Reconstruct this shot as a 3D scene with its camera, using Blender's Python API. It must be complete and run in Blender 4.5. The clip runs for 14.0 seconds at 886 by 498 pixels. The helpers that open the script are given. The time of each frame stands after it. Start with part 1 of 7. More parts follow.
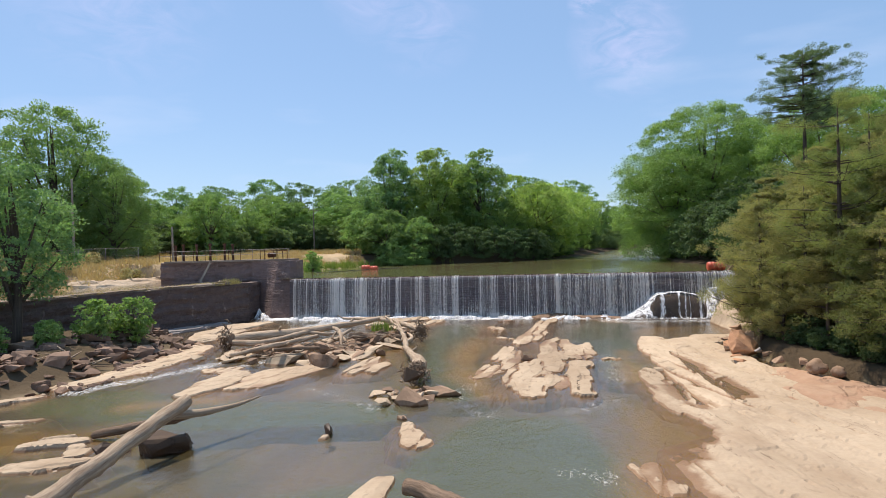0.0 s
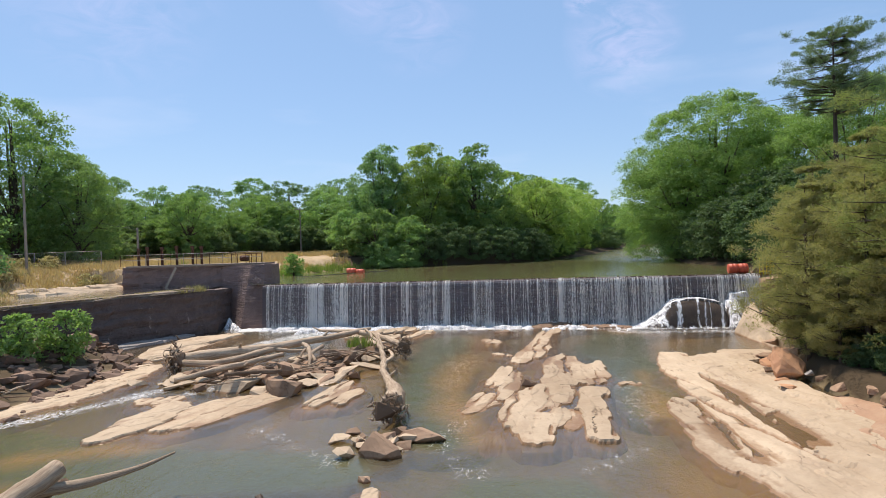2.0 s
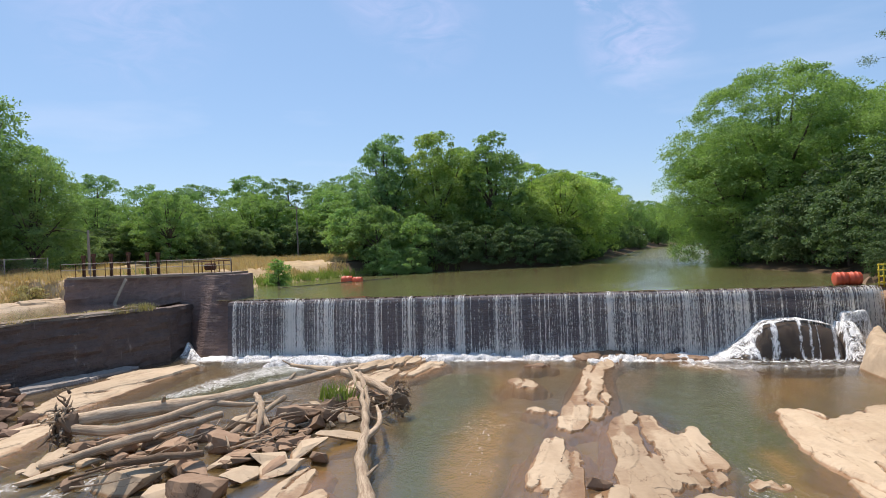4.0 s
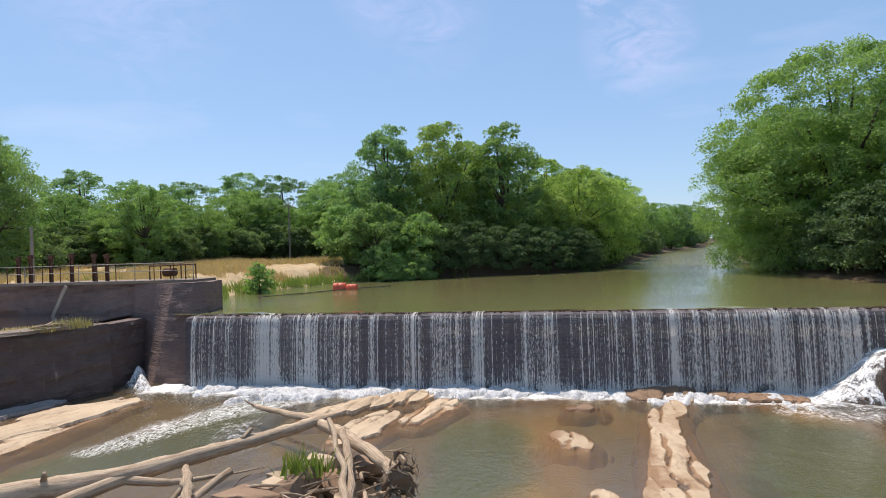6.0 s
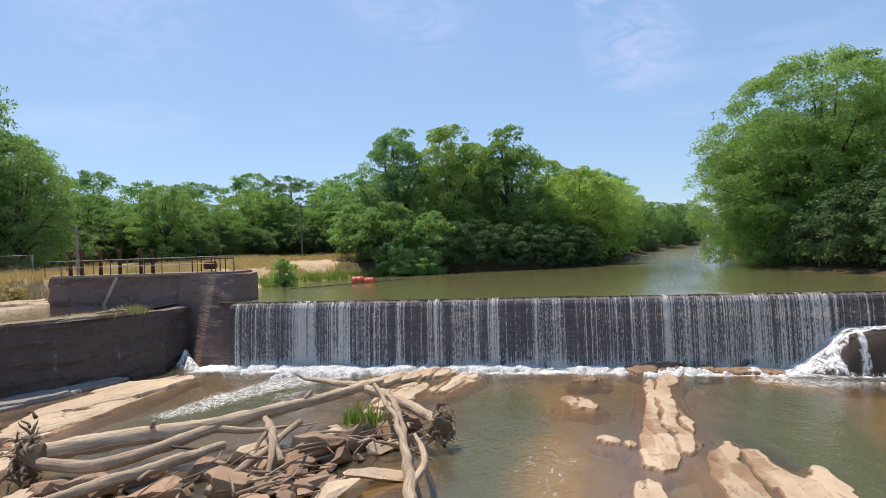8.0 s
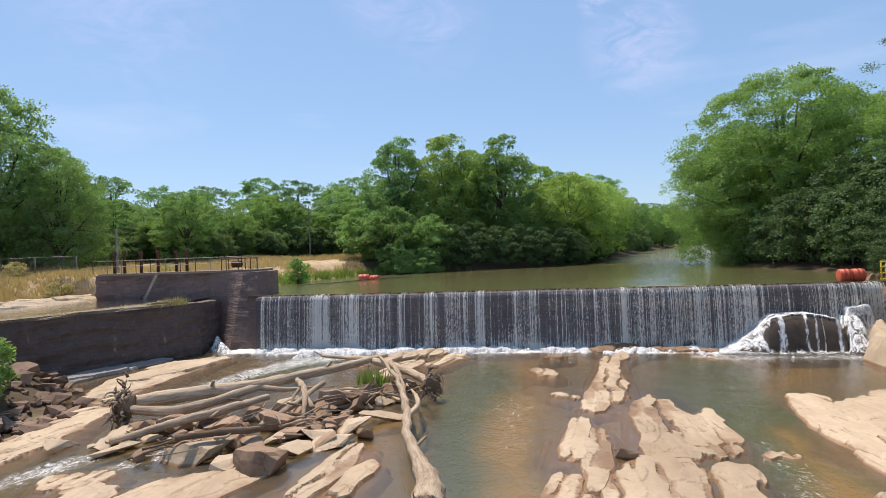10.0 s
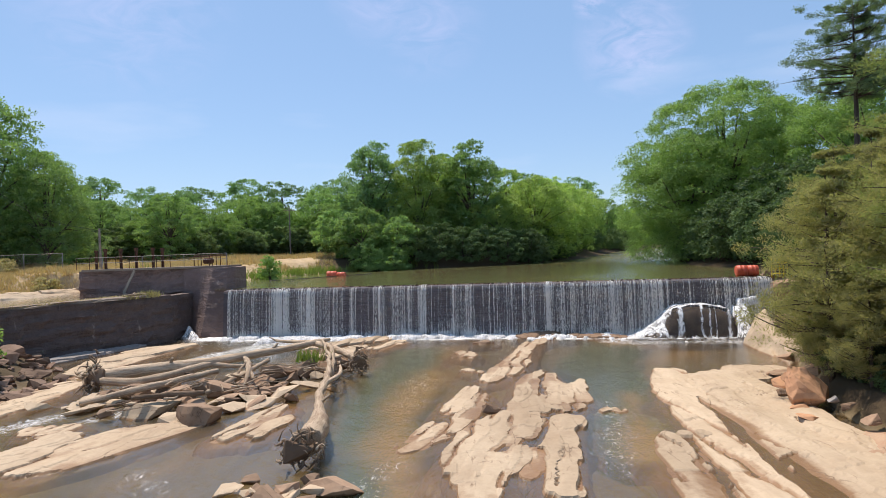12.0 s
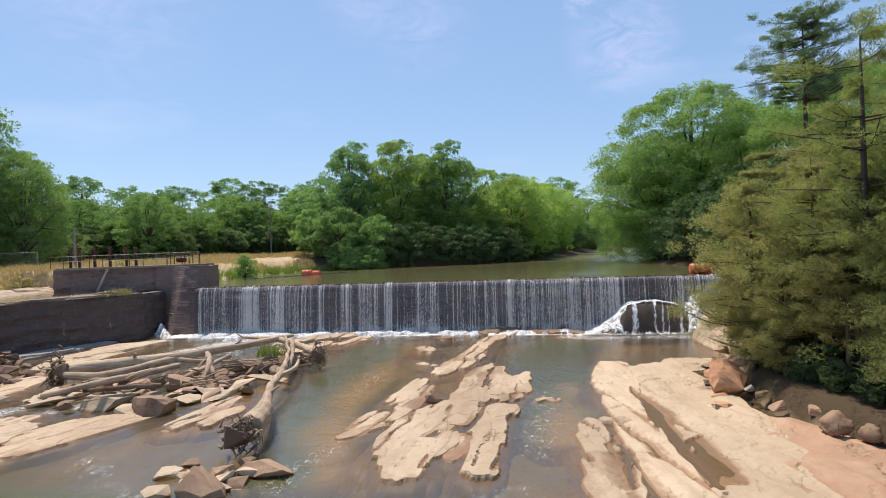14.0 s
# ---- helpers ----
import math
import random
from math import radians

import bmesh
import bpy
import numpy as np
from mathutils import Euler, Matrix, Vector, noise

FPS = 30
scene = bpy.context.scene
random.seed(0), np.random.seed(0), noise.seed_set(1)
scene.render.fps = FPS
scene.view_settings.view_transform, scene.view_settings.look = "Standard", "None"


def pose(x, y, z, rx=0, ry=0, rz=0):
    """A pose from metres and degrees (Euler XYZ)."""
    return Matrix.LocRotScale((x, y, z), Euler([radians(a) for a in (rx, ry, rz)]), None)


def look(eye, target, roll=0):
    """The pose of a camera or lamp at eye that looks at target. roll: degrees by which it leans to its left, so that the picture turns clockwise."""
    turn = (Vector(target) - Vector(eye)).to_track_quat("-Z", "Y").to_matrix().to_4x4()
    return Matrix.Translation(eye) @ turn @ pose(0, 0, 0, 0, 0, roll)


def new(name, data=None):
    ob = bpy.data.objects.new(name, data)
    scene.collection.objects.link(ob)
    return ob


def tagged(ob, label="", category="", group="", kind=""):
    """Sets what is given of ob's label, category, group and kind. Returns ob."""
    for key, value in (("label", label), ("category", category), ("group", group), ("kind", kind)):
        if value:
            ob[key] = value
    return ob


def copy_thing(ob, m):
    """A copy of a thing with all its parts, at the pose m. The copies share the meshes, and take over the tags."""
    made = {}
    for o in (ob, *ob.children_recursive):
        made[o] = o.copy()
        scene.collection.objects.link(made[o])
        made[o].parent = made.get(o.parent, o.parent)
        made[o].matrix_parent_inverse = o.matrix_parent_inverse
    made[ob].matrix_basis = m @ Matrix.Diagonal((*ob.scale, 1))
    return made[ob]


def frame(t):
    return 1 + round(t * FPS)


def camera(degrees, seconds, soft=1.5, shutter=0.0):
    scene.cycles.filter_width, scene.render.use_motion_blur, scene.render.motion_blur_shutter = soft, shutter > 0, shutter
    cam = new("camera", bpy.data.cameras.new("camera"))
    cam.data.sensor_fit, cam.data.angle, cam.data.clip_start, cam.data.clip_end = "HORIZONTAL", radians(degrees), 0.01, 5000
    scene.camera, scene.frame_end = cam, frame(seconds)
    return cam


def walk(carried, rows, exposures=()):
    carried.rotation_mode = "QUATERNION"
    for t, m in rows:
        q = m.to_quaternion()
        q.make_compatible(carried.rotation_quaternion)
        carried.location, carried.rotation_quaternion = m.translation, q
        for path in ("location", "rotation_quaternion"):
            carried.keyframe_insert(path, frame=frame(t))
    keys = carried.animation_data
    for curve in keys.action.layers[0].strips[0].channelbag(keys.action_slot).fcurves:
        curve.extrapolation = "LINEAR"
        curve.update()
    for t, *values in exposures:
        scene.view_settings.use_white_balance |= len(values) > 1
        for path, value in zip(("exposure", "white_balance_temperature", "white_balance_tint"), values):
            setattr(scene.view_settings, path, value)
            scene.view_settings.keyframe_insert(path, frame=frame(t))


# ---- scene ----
cam = camera(73.9, 14.0, soft=0.9)
PATH = [
    (0, (0.181, 0.452, 6.489), (0.1662, 2.4518, 6.4724), -1.60),
    (0.5, (0.304, 1.214, 6.488), (0.2953, 3.2138, 6.4715), -1.69),
    (1, (0.456, 2.429, 6.499), (0.4520, 4.4290, 6.4822), -1.76),
    (1.5, (0.619, 4.019, 6.528), (0.6167, 6.0191, 6.5111), -1.83),
    (2, (0.769, 5.920, 6.582), (0.7637, 7.9203, 6.5648), -1.92),
    (2.5, (0.873, 8.083, 6.669), (0.8606, 10.0829, 6.6501), -2.03),
    (3, (0.893, 10.472, 6.795), (0.8686, 12.4717, 6.7736), -2.18),
    (3.2, (0.868, 11.486, 6.858), (0.8370, 13.4854, 6.8351), -2.25),
    (5.3, (0.353, 23.442, 6.868), (0.2971, 25.4411, 6.8643), -2.21),
    (5.5, (0.233, 23.898, 6.885), (0.1797, 25.8972, 6.8793), -2.09),
    (6, (-0.031, 24.321, 6.862), (-0.0812, 26.3203, 6.8551), -1.90),
    (6.5, (-0.273, 24.001, 6.779), (-0.3225, 26.0006, 6.7739), -1.83),
    (7, (-0.520, 23.202, 6.679), (-0.5699, 25.2018, 6.6754), -1.85),
    (7.5, (-0.790, 22.084, 6.603), (-0.8392, 24.0832, 6.5989), -1.92),
    (8, (-1.091, 20.700, 6.593), (-1.1360, 22.6999, 6.5839), -2.03),
    (8.2, (-1.220, 20.065, 6.618), (-1.2618, 22.0650, 6.6040), -2.07),
    (10.3, (-0.117, 14.105, 6.571), (-0.1714, 16.1044, 6.5648), -2.22),
    (10.5, (0.122, 13.708, 6.529), (0.0706, 15.7072, 6.5229), -2.19),
    (11, (1.038, 12.529, 6.443), (0.9916, 14.5282, 6.4363), -2.12),
    (11.5, (2.147, 11.346, 6.379), (2.1053, 13.3457, 6.3718), -2.10),
    (12, (3.202, 10.388, 6.332), (3.1642, 12.3874, 6.3247), -2.09),
    (12.5, (4.044, 9.764, 6.298), (4.0101, 11.7634, 6.2903), -2.10),
    (13, (4.602, 9.467, 6.273), (4.5747, 11.4664, 6.2641), -2.11),
    (13.5, (4.897, 9.372, 6.251), (4.8789, 11.3715, 6.2413), -2.11),
    (14, (5.038, 9.237, 6.228), (5.0331, 11.2367, 6.2172), -2.09),
]
walk(cam, [(t, look(eye, target, roll)) for t, eye, target, roll in PATH], exposures=[(0.0, 0.2, 6620, 15), (14.0, 0.2, 6620, 15)])

# ---- world, sun, exposure ----
SUN_AZ, SUN_EL = -38.0, 66.0          # degrees: from straight ahead towards the right, above the horizon
world = bpy.data.worlds.new("sky")
scene.world = world
world.use_nodes = True
wn, wl = world.node_tree.nodes, world.node_tree.links
sky = wn.new("ShaderNodeTexSky")
sky.sky_type = "NISHITA"
sky.sun_disc = False
sky.sun_elevation, sky.sun_rotation = radians(SUN_EL), radians(SUN_AZ)
sky.air_density, sky.dust_density, sky.ozone_density = 1.0, 0.35, 2.6
coord = wn.new("ShaderNodeTexCoord")
wmap = wn.new("ShaderNodeMapping")
wmap.inputs["Scale"].default_value = (1.6, 1.6, 7.0)
wisp = wn.new("ShaderNodeTexNoise")
wisp.inputs["Scale"].default_value, wisp.inputs["Detail"].default_value = 1.7, 7
wramp = wn.new("ShaderNodeValToRGB")
wramp.color_ramp.elements[0].position, wramp.color_ramp.elements[1].position = 0.55, 0.88
wramp.color_ramp.elements[0].color, wramp.color_ramp.elements[1].color = (0, 0, 0, 1), (0.42, 0.42, 0.42, 1)
wmix = wn.new("ShaderNodeMixRGB")
wmix.inputs[2].default_value = (9.0, 8.6, 9.2, 1)
wl.new(coord.outputs["Generated"], wmap.inputs[0])
wl.new(wmap.outputs[0], wisp.inputs["Vector"])
wl.new(wisp.outputs["Fac"], wramp.inputs[0])
wl.new(wramp.outputs[0], wmix.inputs[0])
wl.new(sky.outputs[0], wmix.inputs[1])
# a few thin pink-white wisps high ahead
puff = wn.new("ShaderNodeTexNoise")
puff.inputs["Scale"].default_value, puff.inputs["Detail"].default_value, puff.inputs["Roughness"].default_value, puff.inputs["Distortion"].default_value = 13.0, 7, 0.62, 1.2
pmap = wn.new("ShaderNodeMapping")
pmap.inputs["Scale"].default_value = (1.0, 1.0, 2.2)
wl.new(coord.outputs["Generated"], pmap.inputs[0])
wl.new(pmap.outputs[0], puff.inputs["Vector"])
veil = None
for way, reach, gain in (((0.285, 0.909, 0.305), 0.095, 0.55), ((0.222, 0.905, 0.362), 0.03, 0.7), ((-0.03, 0.93, 0.355), 0.10, 0.26), ((-0.10, 0.915, 0.40), 0.09, 0.34), ((-0.45, 0.82, 0.37), 0.16, 0.26)):
    off = wn.new("ShaderNodeVectorMath")
    off.operation = "DISTANCE"
    wl.new(coord.outputs["Generated"], off.inputs[0])
    off.inputs[1].default_value = way
    fade = wn.new("ShaderNodeMapRange")
    fade.inputs["From Min"].default_value, fade.inputs["From Max"].default_value, fade.inputs["To Min"].default_value, fade.inputs["To Max"].default_value = 0.0, reach, gain, 0.0
    wl.new(off.outputs["Value"], fade.inputs["Value"])
    if veil is None:
        veil = fade.outputs[0]
    else:
        most = wn.new("ShaderNodeMath")
        most.operation = "MAXIMUM"
        wl.new(veil, most.inputs[0]), wl.new(fade.outputs[0], most.inputs[1])
        veil = most.outputs[0]
thin = wn.new("ShaderNodeValToRGB")
thin.color_ramp.elements[0].position, thin.color_ramp.elements[1].position = 0.36, 0.72
wl.new(puff.outputs["Fac"], thin.inputs[0])
both = wn.new("ShaderNodeMath")
both.operation = "MULTIPLY"
wl.new(veil, both.inputs[0]), wl.new(thin.outputs[0], both.inputs[1])
# a thin even haze over the whole sky
haze = wn.new("ShaderNodeMixRGB")
haze.inputs[0].default_value = 0.5
haze.inputs[2].default_value = (2.45, 4.3, 6.8, 1)
wl.new(wmix.outputs[0], haze.inputs[1])
wisps = wn.new("ShaderNodeMixRGB")
wisps.inputs[2].default_value = (6.6, 6.3, 8.6, 1)
wl.new(both.outputs[0], wisps.inputs[0])
wl.new(haze.outputs[0], wisps.inputs[1])
wl.new(wisps.outputs[0], wn["Background"].inputs[0])
wn["Background"].inputs[1].default_value = 0.12
sun = new("sun", bpy.data.lights.new("sun", "SUN"))
sun.data.energy, sun.data.angle, sun.data.color = 4.6, radians(0.55), (1.0, 0.925, 0.80)
sun_dir = Vector((math.sin(radians(SUN_AZ)) * math.cos(radians(SUN_EL)), math.cos(radians(SUN_AZ)) * math.cos(radians(SUN_EL)), math.sin(radians(SUN_EL))))
sun.matrix_world = look(sun_dir * 200, (0, 0, 0))


# ---- materials ----
class Nodes:
    """A small node-tree writer."""

    def __init__(self, name):
        self.mat = bpy.data.materials.new(name)
        self.mat.use_nodes = True
        self.n, self.l = self.mat.node_tree.nodes, self.mat.node_tree.links
        self.bsdf, self.out = self.n["Principled BSDF"], self.n["Material Output"]

    def add(self, kind, links=(), **values):
        node = self.n.new("ShaderNode" + kind)
        for k, v in values.items():
            node.inputs[k.replace("_", " ")].default_value = v
        for socket, source in links:
            self.l.new(source, node.inputs[socket])
        return node

    def noise(self, scale, detail=5, rough=0.6, stretch=None, space="Object", distort=0.0):
        co = self.n.new("ShaderNodeTexCoord").outputs[space]
        if stretch:
            co = self.add("Mapping", [(0, co)], Scale=stretch).outputs[0]
        return self.add("TexNoise", [("Vector", co)], Scale=scale, Detail=detail, Roughness=rough, Distortion=distort).outputs["Fac"]

    def ramp(self, fac, *stops):
        node = self.add("ValToRGB", [(0, fac)])
        e = node.color_ramp.elements
        while len(e) < len(stops):
            e.new(0.5)
        for el, (p, c) in zip(e, stops):
            el.position = p
            el.color = (*c, 1) if len(c) == 3 else c
        return node.outputs[0]

    def mix(self, fac, a, b, mode="MIX"):
        node = self.n.new("ShaderNodeMixRGB")
        node.blend_type = mode
        for i, v in enumerate((fac, a, b)):
            if isinstance(v, bpy.types.NodeSocket):
                self.l.new(v, node.inputs[i])
            elif i == 0:
                node.inputs[0].default_value = v
            else:
                node.inputs[i].default_value = (*v, 1)
        return node.outputs[0]

    def math(self, op, a, b=0.0):
        node = self.n.new("ShaderNodeMath")
        node.operation = op
        for i, v in enumerate((a, b)):
            if isinstance(v, bpy.types.NodeSocket):
                self.l.new(v, node.inputs[i])
            else:
                node.inputs[i].default_value = v
        return node.outputs[0]

    def height_z(self):
        geo = self.n.new("ShaderNodeNewGeometry")
        return self.add("SeparateXYZ", [(0, geo.outputs["Position"])]).outputs[2]

    def attr(self, name):
        node = self.n.new("ShaderNodeAttribute")
        node.attribute_name = name
        return node.outputs["Fac"]

    def island(self):
        return self.n.new("ShaderNodeNewGeometry").outputs["Random Per Island"]

    def each(self):
        return self.n.new("ShaderNodeObjectInfo").outputs["Random"]

    def bump(self, height, strength, distance):
        node = self.add("Bump", [("Height", height)], Strength=strength, Distance=distance)
        return node.outputs[0]

    def finish(self, color, rough=0.8, normal=None, metal=0.0, spec=0.4):
        for key, v in (("Base Color", color), ("Roughness", rough)):
            if isinstance(v, bpy.types.NodeSocket):
                self.l.new(v, self.bsdf.inputs[key])
            else:
                self.bsdf.inputs[key].default_value = (*v, 1) if key == "Base Color" else v
        self.bsdf.inputs["Metallic"].default_value = metal
        self.bsdf.inputs["Specular IOR Level"].default_value = spec
        if normal is not None:
            self.l.new(normal, self.bsdf.inputs["Normal"])
        return self.mat


def rock_material(name, pale, mid, dark, damp=0.08, vary=0.25):
    """Weathered sandstone-like rock: broad stains, fine grain, cracks, and a damp rim at the water line."""
    m = Nodes(name)
    broad = m.noise(0.45, 6, 0.62, space="Object")
    fine = m.noise(6.0, 6, 0.7)
    streak = m.noise(1.1, 5, 0.6, stretch=(1.0, 0.25, 1.0), distort=0.6)
    c = m.ramp(broad, (0.30, mid), (0.52, pale), (0.72, mid))
    c = m.mix(m.ramp(streak, (0.54, (0, 0, 0)), (0.76, (0.55, 0.55, 0.55))), c, dark)
    c = m.mix(m.ramp(fine, (0.32, (0.22, 0.22, 0.22)), (0.55, (0, 0, 0))), c, dark)
    weather = m.noise(0.17, 5, 0.6, stretch=(1.3, 0.6, 1.0), distort=0.5)
    c = m.mix(m.ramp(weather, (0.42, (0, 0, 0)), (0.66, (0.75, 0.75, 0.75))), c, m.mix(1.0, c, (0.70, 0.66, 0.62), "MULTIPLY"))
    tone = m.math("ADD", m.math("MULTIPLY", m.each(), vary), 1.0 - vary * 0.5)
    c = m.mix(1.0, c, m.add("CombineXYZ", [(0, tone), (1, tone), (2, tone)]).outputs[0], "MULTIPLY")
    z = m.math("ADD", m.height_z(), m.math("MULTIPLY", m.math("SUBTRACT", fine, 0.5), 0.05))
    wet = m.ramp(z, (damp * 0.5, (1, 1, 1)), (damp, (0, 0, 0)))
    c = m.mix(wet, c, m.mix(1.0, c, (0.60, 0.46, 0.35), "MULTIPLY"))
    rough = m.math("SUBTRACT", 0.88, m.math("MULTIPLY", wet, 0.5))
    vor = m.add("TexVoronoi", [("Vector", m.n.new("ShaderNodeTexCoord").outputs["Object"])], Scale=0.8)
    vor.feature = "DISTANCE_TO_EDGE"
    crack = m.ramp(vor.outputs["Distance"], (0.0, (0, 0, 0)), (0.02, (1, 1, 1)))
    seam = m.noise(0.55, 5, 0.55, stretch=(1.5, 0.42, 1.0), distort=0.4)
    line = m.ramp(seam, (0.492, (0, 0, 0)), (0.5, (1, 1, 1)), (0.508, (0, 0, 0)))
    gate = m.ramp(m.noise(0.9, 3, 0.5), (0.5, (0, 0, 0)), (0.6, (1, 1, 1)))
    line = m.math("MULTIPLY", line, gate)
    c = m.mix(m.math("MULTIPLY", line, 0.7), c, m.mix(1.0, c, (0.36, 0.29, 0.25), "MULTIPLY"))
    h = m.math("SUBTRACT", m.math("ADD", m.math("MULTIPLY", fine, 0.3), m.math("ADD", m.math("MULTIPLY", crack, 0.05), m.math("MULTIPLY", streak, 0.5))), m.math("MULTIPLY", line, 0.35))
    return m.finish(c, rough, m.bump(h, 0.5, 0.09), spec=0.3)


ROCK = rock_material("pale_sandstone", (0.505, 0.392, 0.272), (0.44, 0.328, 0.22), (0.285, 0.202, 0.137))
ROCK_GREY = rock_material("grey_wet_rock", (0.36, 0.33, 0.31), (0.28, 0.25, 0.235), (0.16, 0.14, 0.13))
ROCK_RED = rock_material("red_stained_rock", (0.38, 0.235, 0.15), (0.43, 0.30, 0.20), (0.24, 0.13, 0.08))
ROCK_ORANGE = rock_material("orange_clay_stained_rock", (0.47, 0.265, 0.15), (0.40, 0.20, 0.11), (0.23, 0.105, 0.06), vary=0.5)
ROCK_BROWN = rock_material("brown_rock", (0.33, 0.22, 0.145), (0.235, 0.15, 0.095), (0.125, 0.078, 0.052), vary=0.6)
# wet rock; also the painted shade on rocks below the cedars
ROCK_WET_SHADED = rock_material("wet_shaded_brown_rock", (0.095, 0.065, 0.045), (0.06, 0.043, 0.032), (0.032, 0.025, 0.021), damp=0.5)
ROCK_RUBBLE = rock_material("dark_bank_rubble", (0.24, 0.16, 0.115), (0.165, 0.105, 0.072), (0.085, 0.055, 0.04), vary=0.7)


def wood_material(name, pale, dark):
    """Weathered wood; the grain runs along the limb by its 'grain' attribute."""
    m = Nodes(name)
    node = m.n.new("ShaderNodeAttribute")
    node.attribute_name = "grain"
    grain = m.add("TexNoise", [("Vector", node.outputs["Vector"])], Scale=3.2, Detail=7, Roughness=0.75, Distortion=0.4).outputs["Fac"]
    broad = m.noise(0.9, 5, 0.65)
    c = m.mix(m.ramp(grain, (0.36, (1, 1, 1)), (0.56, (0, 0, 0))), pale, dark)
    c = m.mix(m.ramp(broad, (0.48, (0, 0, 0)), (0.70, (0.65, 0.65, 0.65))), c, dark)
    tone = m.math("ADD", m.math("MULTIPLY", m.each(), 0.35), 0.8)
    c = m.mix(1.0, c, m.add("CombineXYZ", [(0, tone), (1, tone), (2, tone)]).outputs[0], "MULTIPLY")
    return m.finish(c, 0.85, m.bump(grain, 0.9, 0.05), spec=0.2)


DRIFT = wood_material("bleached_driftwood", (0.56, 0.435, 0.31), (0.26, 0.175, 0.115))
DRIFT_BROWN = wood_material("brown_driftwood", (0.27, 0.19, 0.13), (0.11, 0.07, 0.045))
BARK = wood_material("tree_bark", (0.13, 0.10, 0.08), (0.055, 0.042, 0.034))
POLE_WOOD = wood_material("weathered_pole_wood", (0.34, 0.29, 0.24), (0.18, 0.15, 0.12))


def wall_material(name, base, dark, stain, stain_at):
    """Old dark masonry: horizontal courses, lime streaks, moss."""
    m = Nodes(name)
    rough = m.noise(1.4, 7, 0.7)
    course = m.noise(1.5, 5, 0.65, stretch=(0.45, 0.45, 4.5))
    drip = m.noise(1.6, 5, 0.65, stretch=(1.6, 1.6, 0.22))
    c = m.mix(rough, dark, base)
    c = m.mix(m.ramp(drip, (stain_at, (0, 0, 0)), (stain_at + 0.16, (0.8, 0.8, 0.8))), c, stain)
    c = m.mix(m.ramp(course, (0.675, (0, 0, 0)), (0.72, (0.6, 0.6, 0.6))), c, stain)
    brick = m.add("TexVoronoi", [("Vector", m.add("Mapping", [(0, m.n.new("ShaderNodeTexCoord").outputs["Object"])], Scale=(0.6, 0.6, 2.6)).outputs[0])], Scale=1.1)
    brick.feature = "DISTANCE_TO_EDGE"
    gap = m.ramp(brick.outputs["Distance"], (0.0, (0, 0, 0)), (0.07, (1, 1, 1)))
    c = m.mix(m.math("MULTIPLY", m.math("SUBTRACT", 1.0, gap), 0.15), c, dark)
    h = m.math("ADD", m.math("ADD", rough, m.math("MULTIPLY", course, 0.8)), m.math("MULTIPLY", gap, 0.06))
    return m.finish(c, 0.75, m.bump(h, 1.0, 0.2), spec=0.3)


WALL = wall_material("dark_masonry", (0.205, 0.15, 0.13), (0.058, 0.044, 0.042), (0.45, 0.37, 0.32), 0.63)
HEADWALL = wall_material("purple_brown_masonry", (0.28, 0.19, 0.165), (0.11, 0.075, 0.068), (0.45, 0.36, 0.31), 0.65)
DAM_FACE = wall_material("wet_dam_masonry", (0.145, 0.122, 0.128), (0.075, 0.062, 0.068), (0.20, 0.175, 0.17), 0.62)
CAP = wall_material("pale_concrete_cap", (0.30, 0.235, 0.18), (0.19, 0.145, 0.11), (0.40, 0.33, 0.27), 0.62)


def leaf_material(name, colour, second, glow=0.5):
    """Leaves: two greens from leaf to leaf, light through the blade, a slight sheen."""
    m = Nodes(name)
    r = m.island()
    c = m.mix(r, colour, second)
    tone = m.math("ADD", m.math("MULTIPLY", m.each(), 0.35), 0.82)
    c = m.mix(1.0, c, m.add("CombineXYZ", [(0, tone), (1, tone), (2, tone)]).outputs[0], "MULTIPLY")
    m.finish(c, 0.65, spec=0.14)
    tr = m.add("BsdfTranslucent", [("Color", m.mix(1.0, c, (1.15, 1.32, 0.62), "MULTIPLY"))])
    mx = m.add("MixShader", [(1, m.bsdf.outputs[0]), (2, tr.outputs[0])], Fac=glow)
    m.l.new(mx.outputs[0], m.out.inputs[0])
    return m.mat


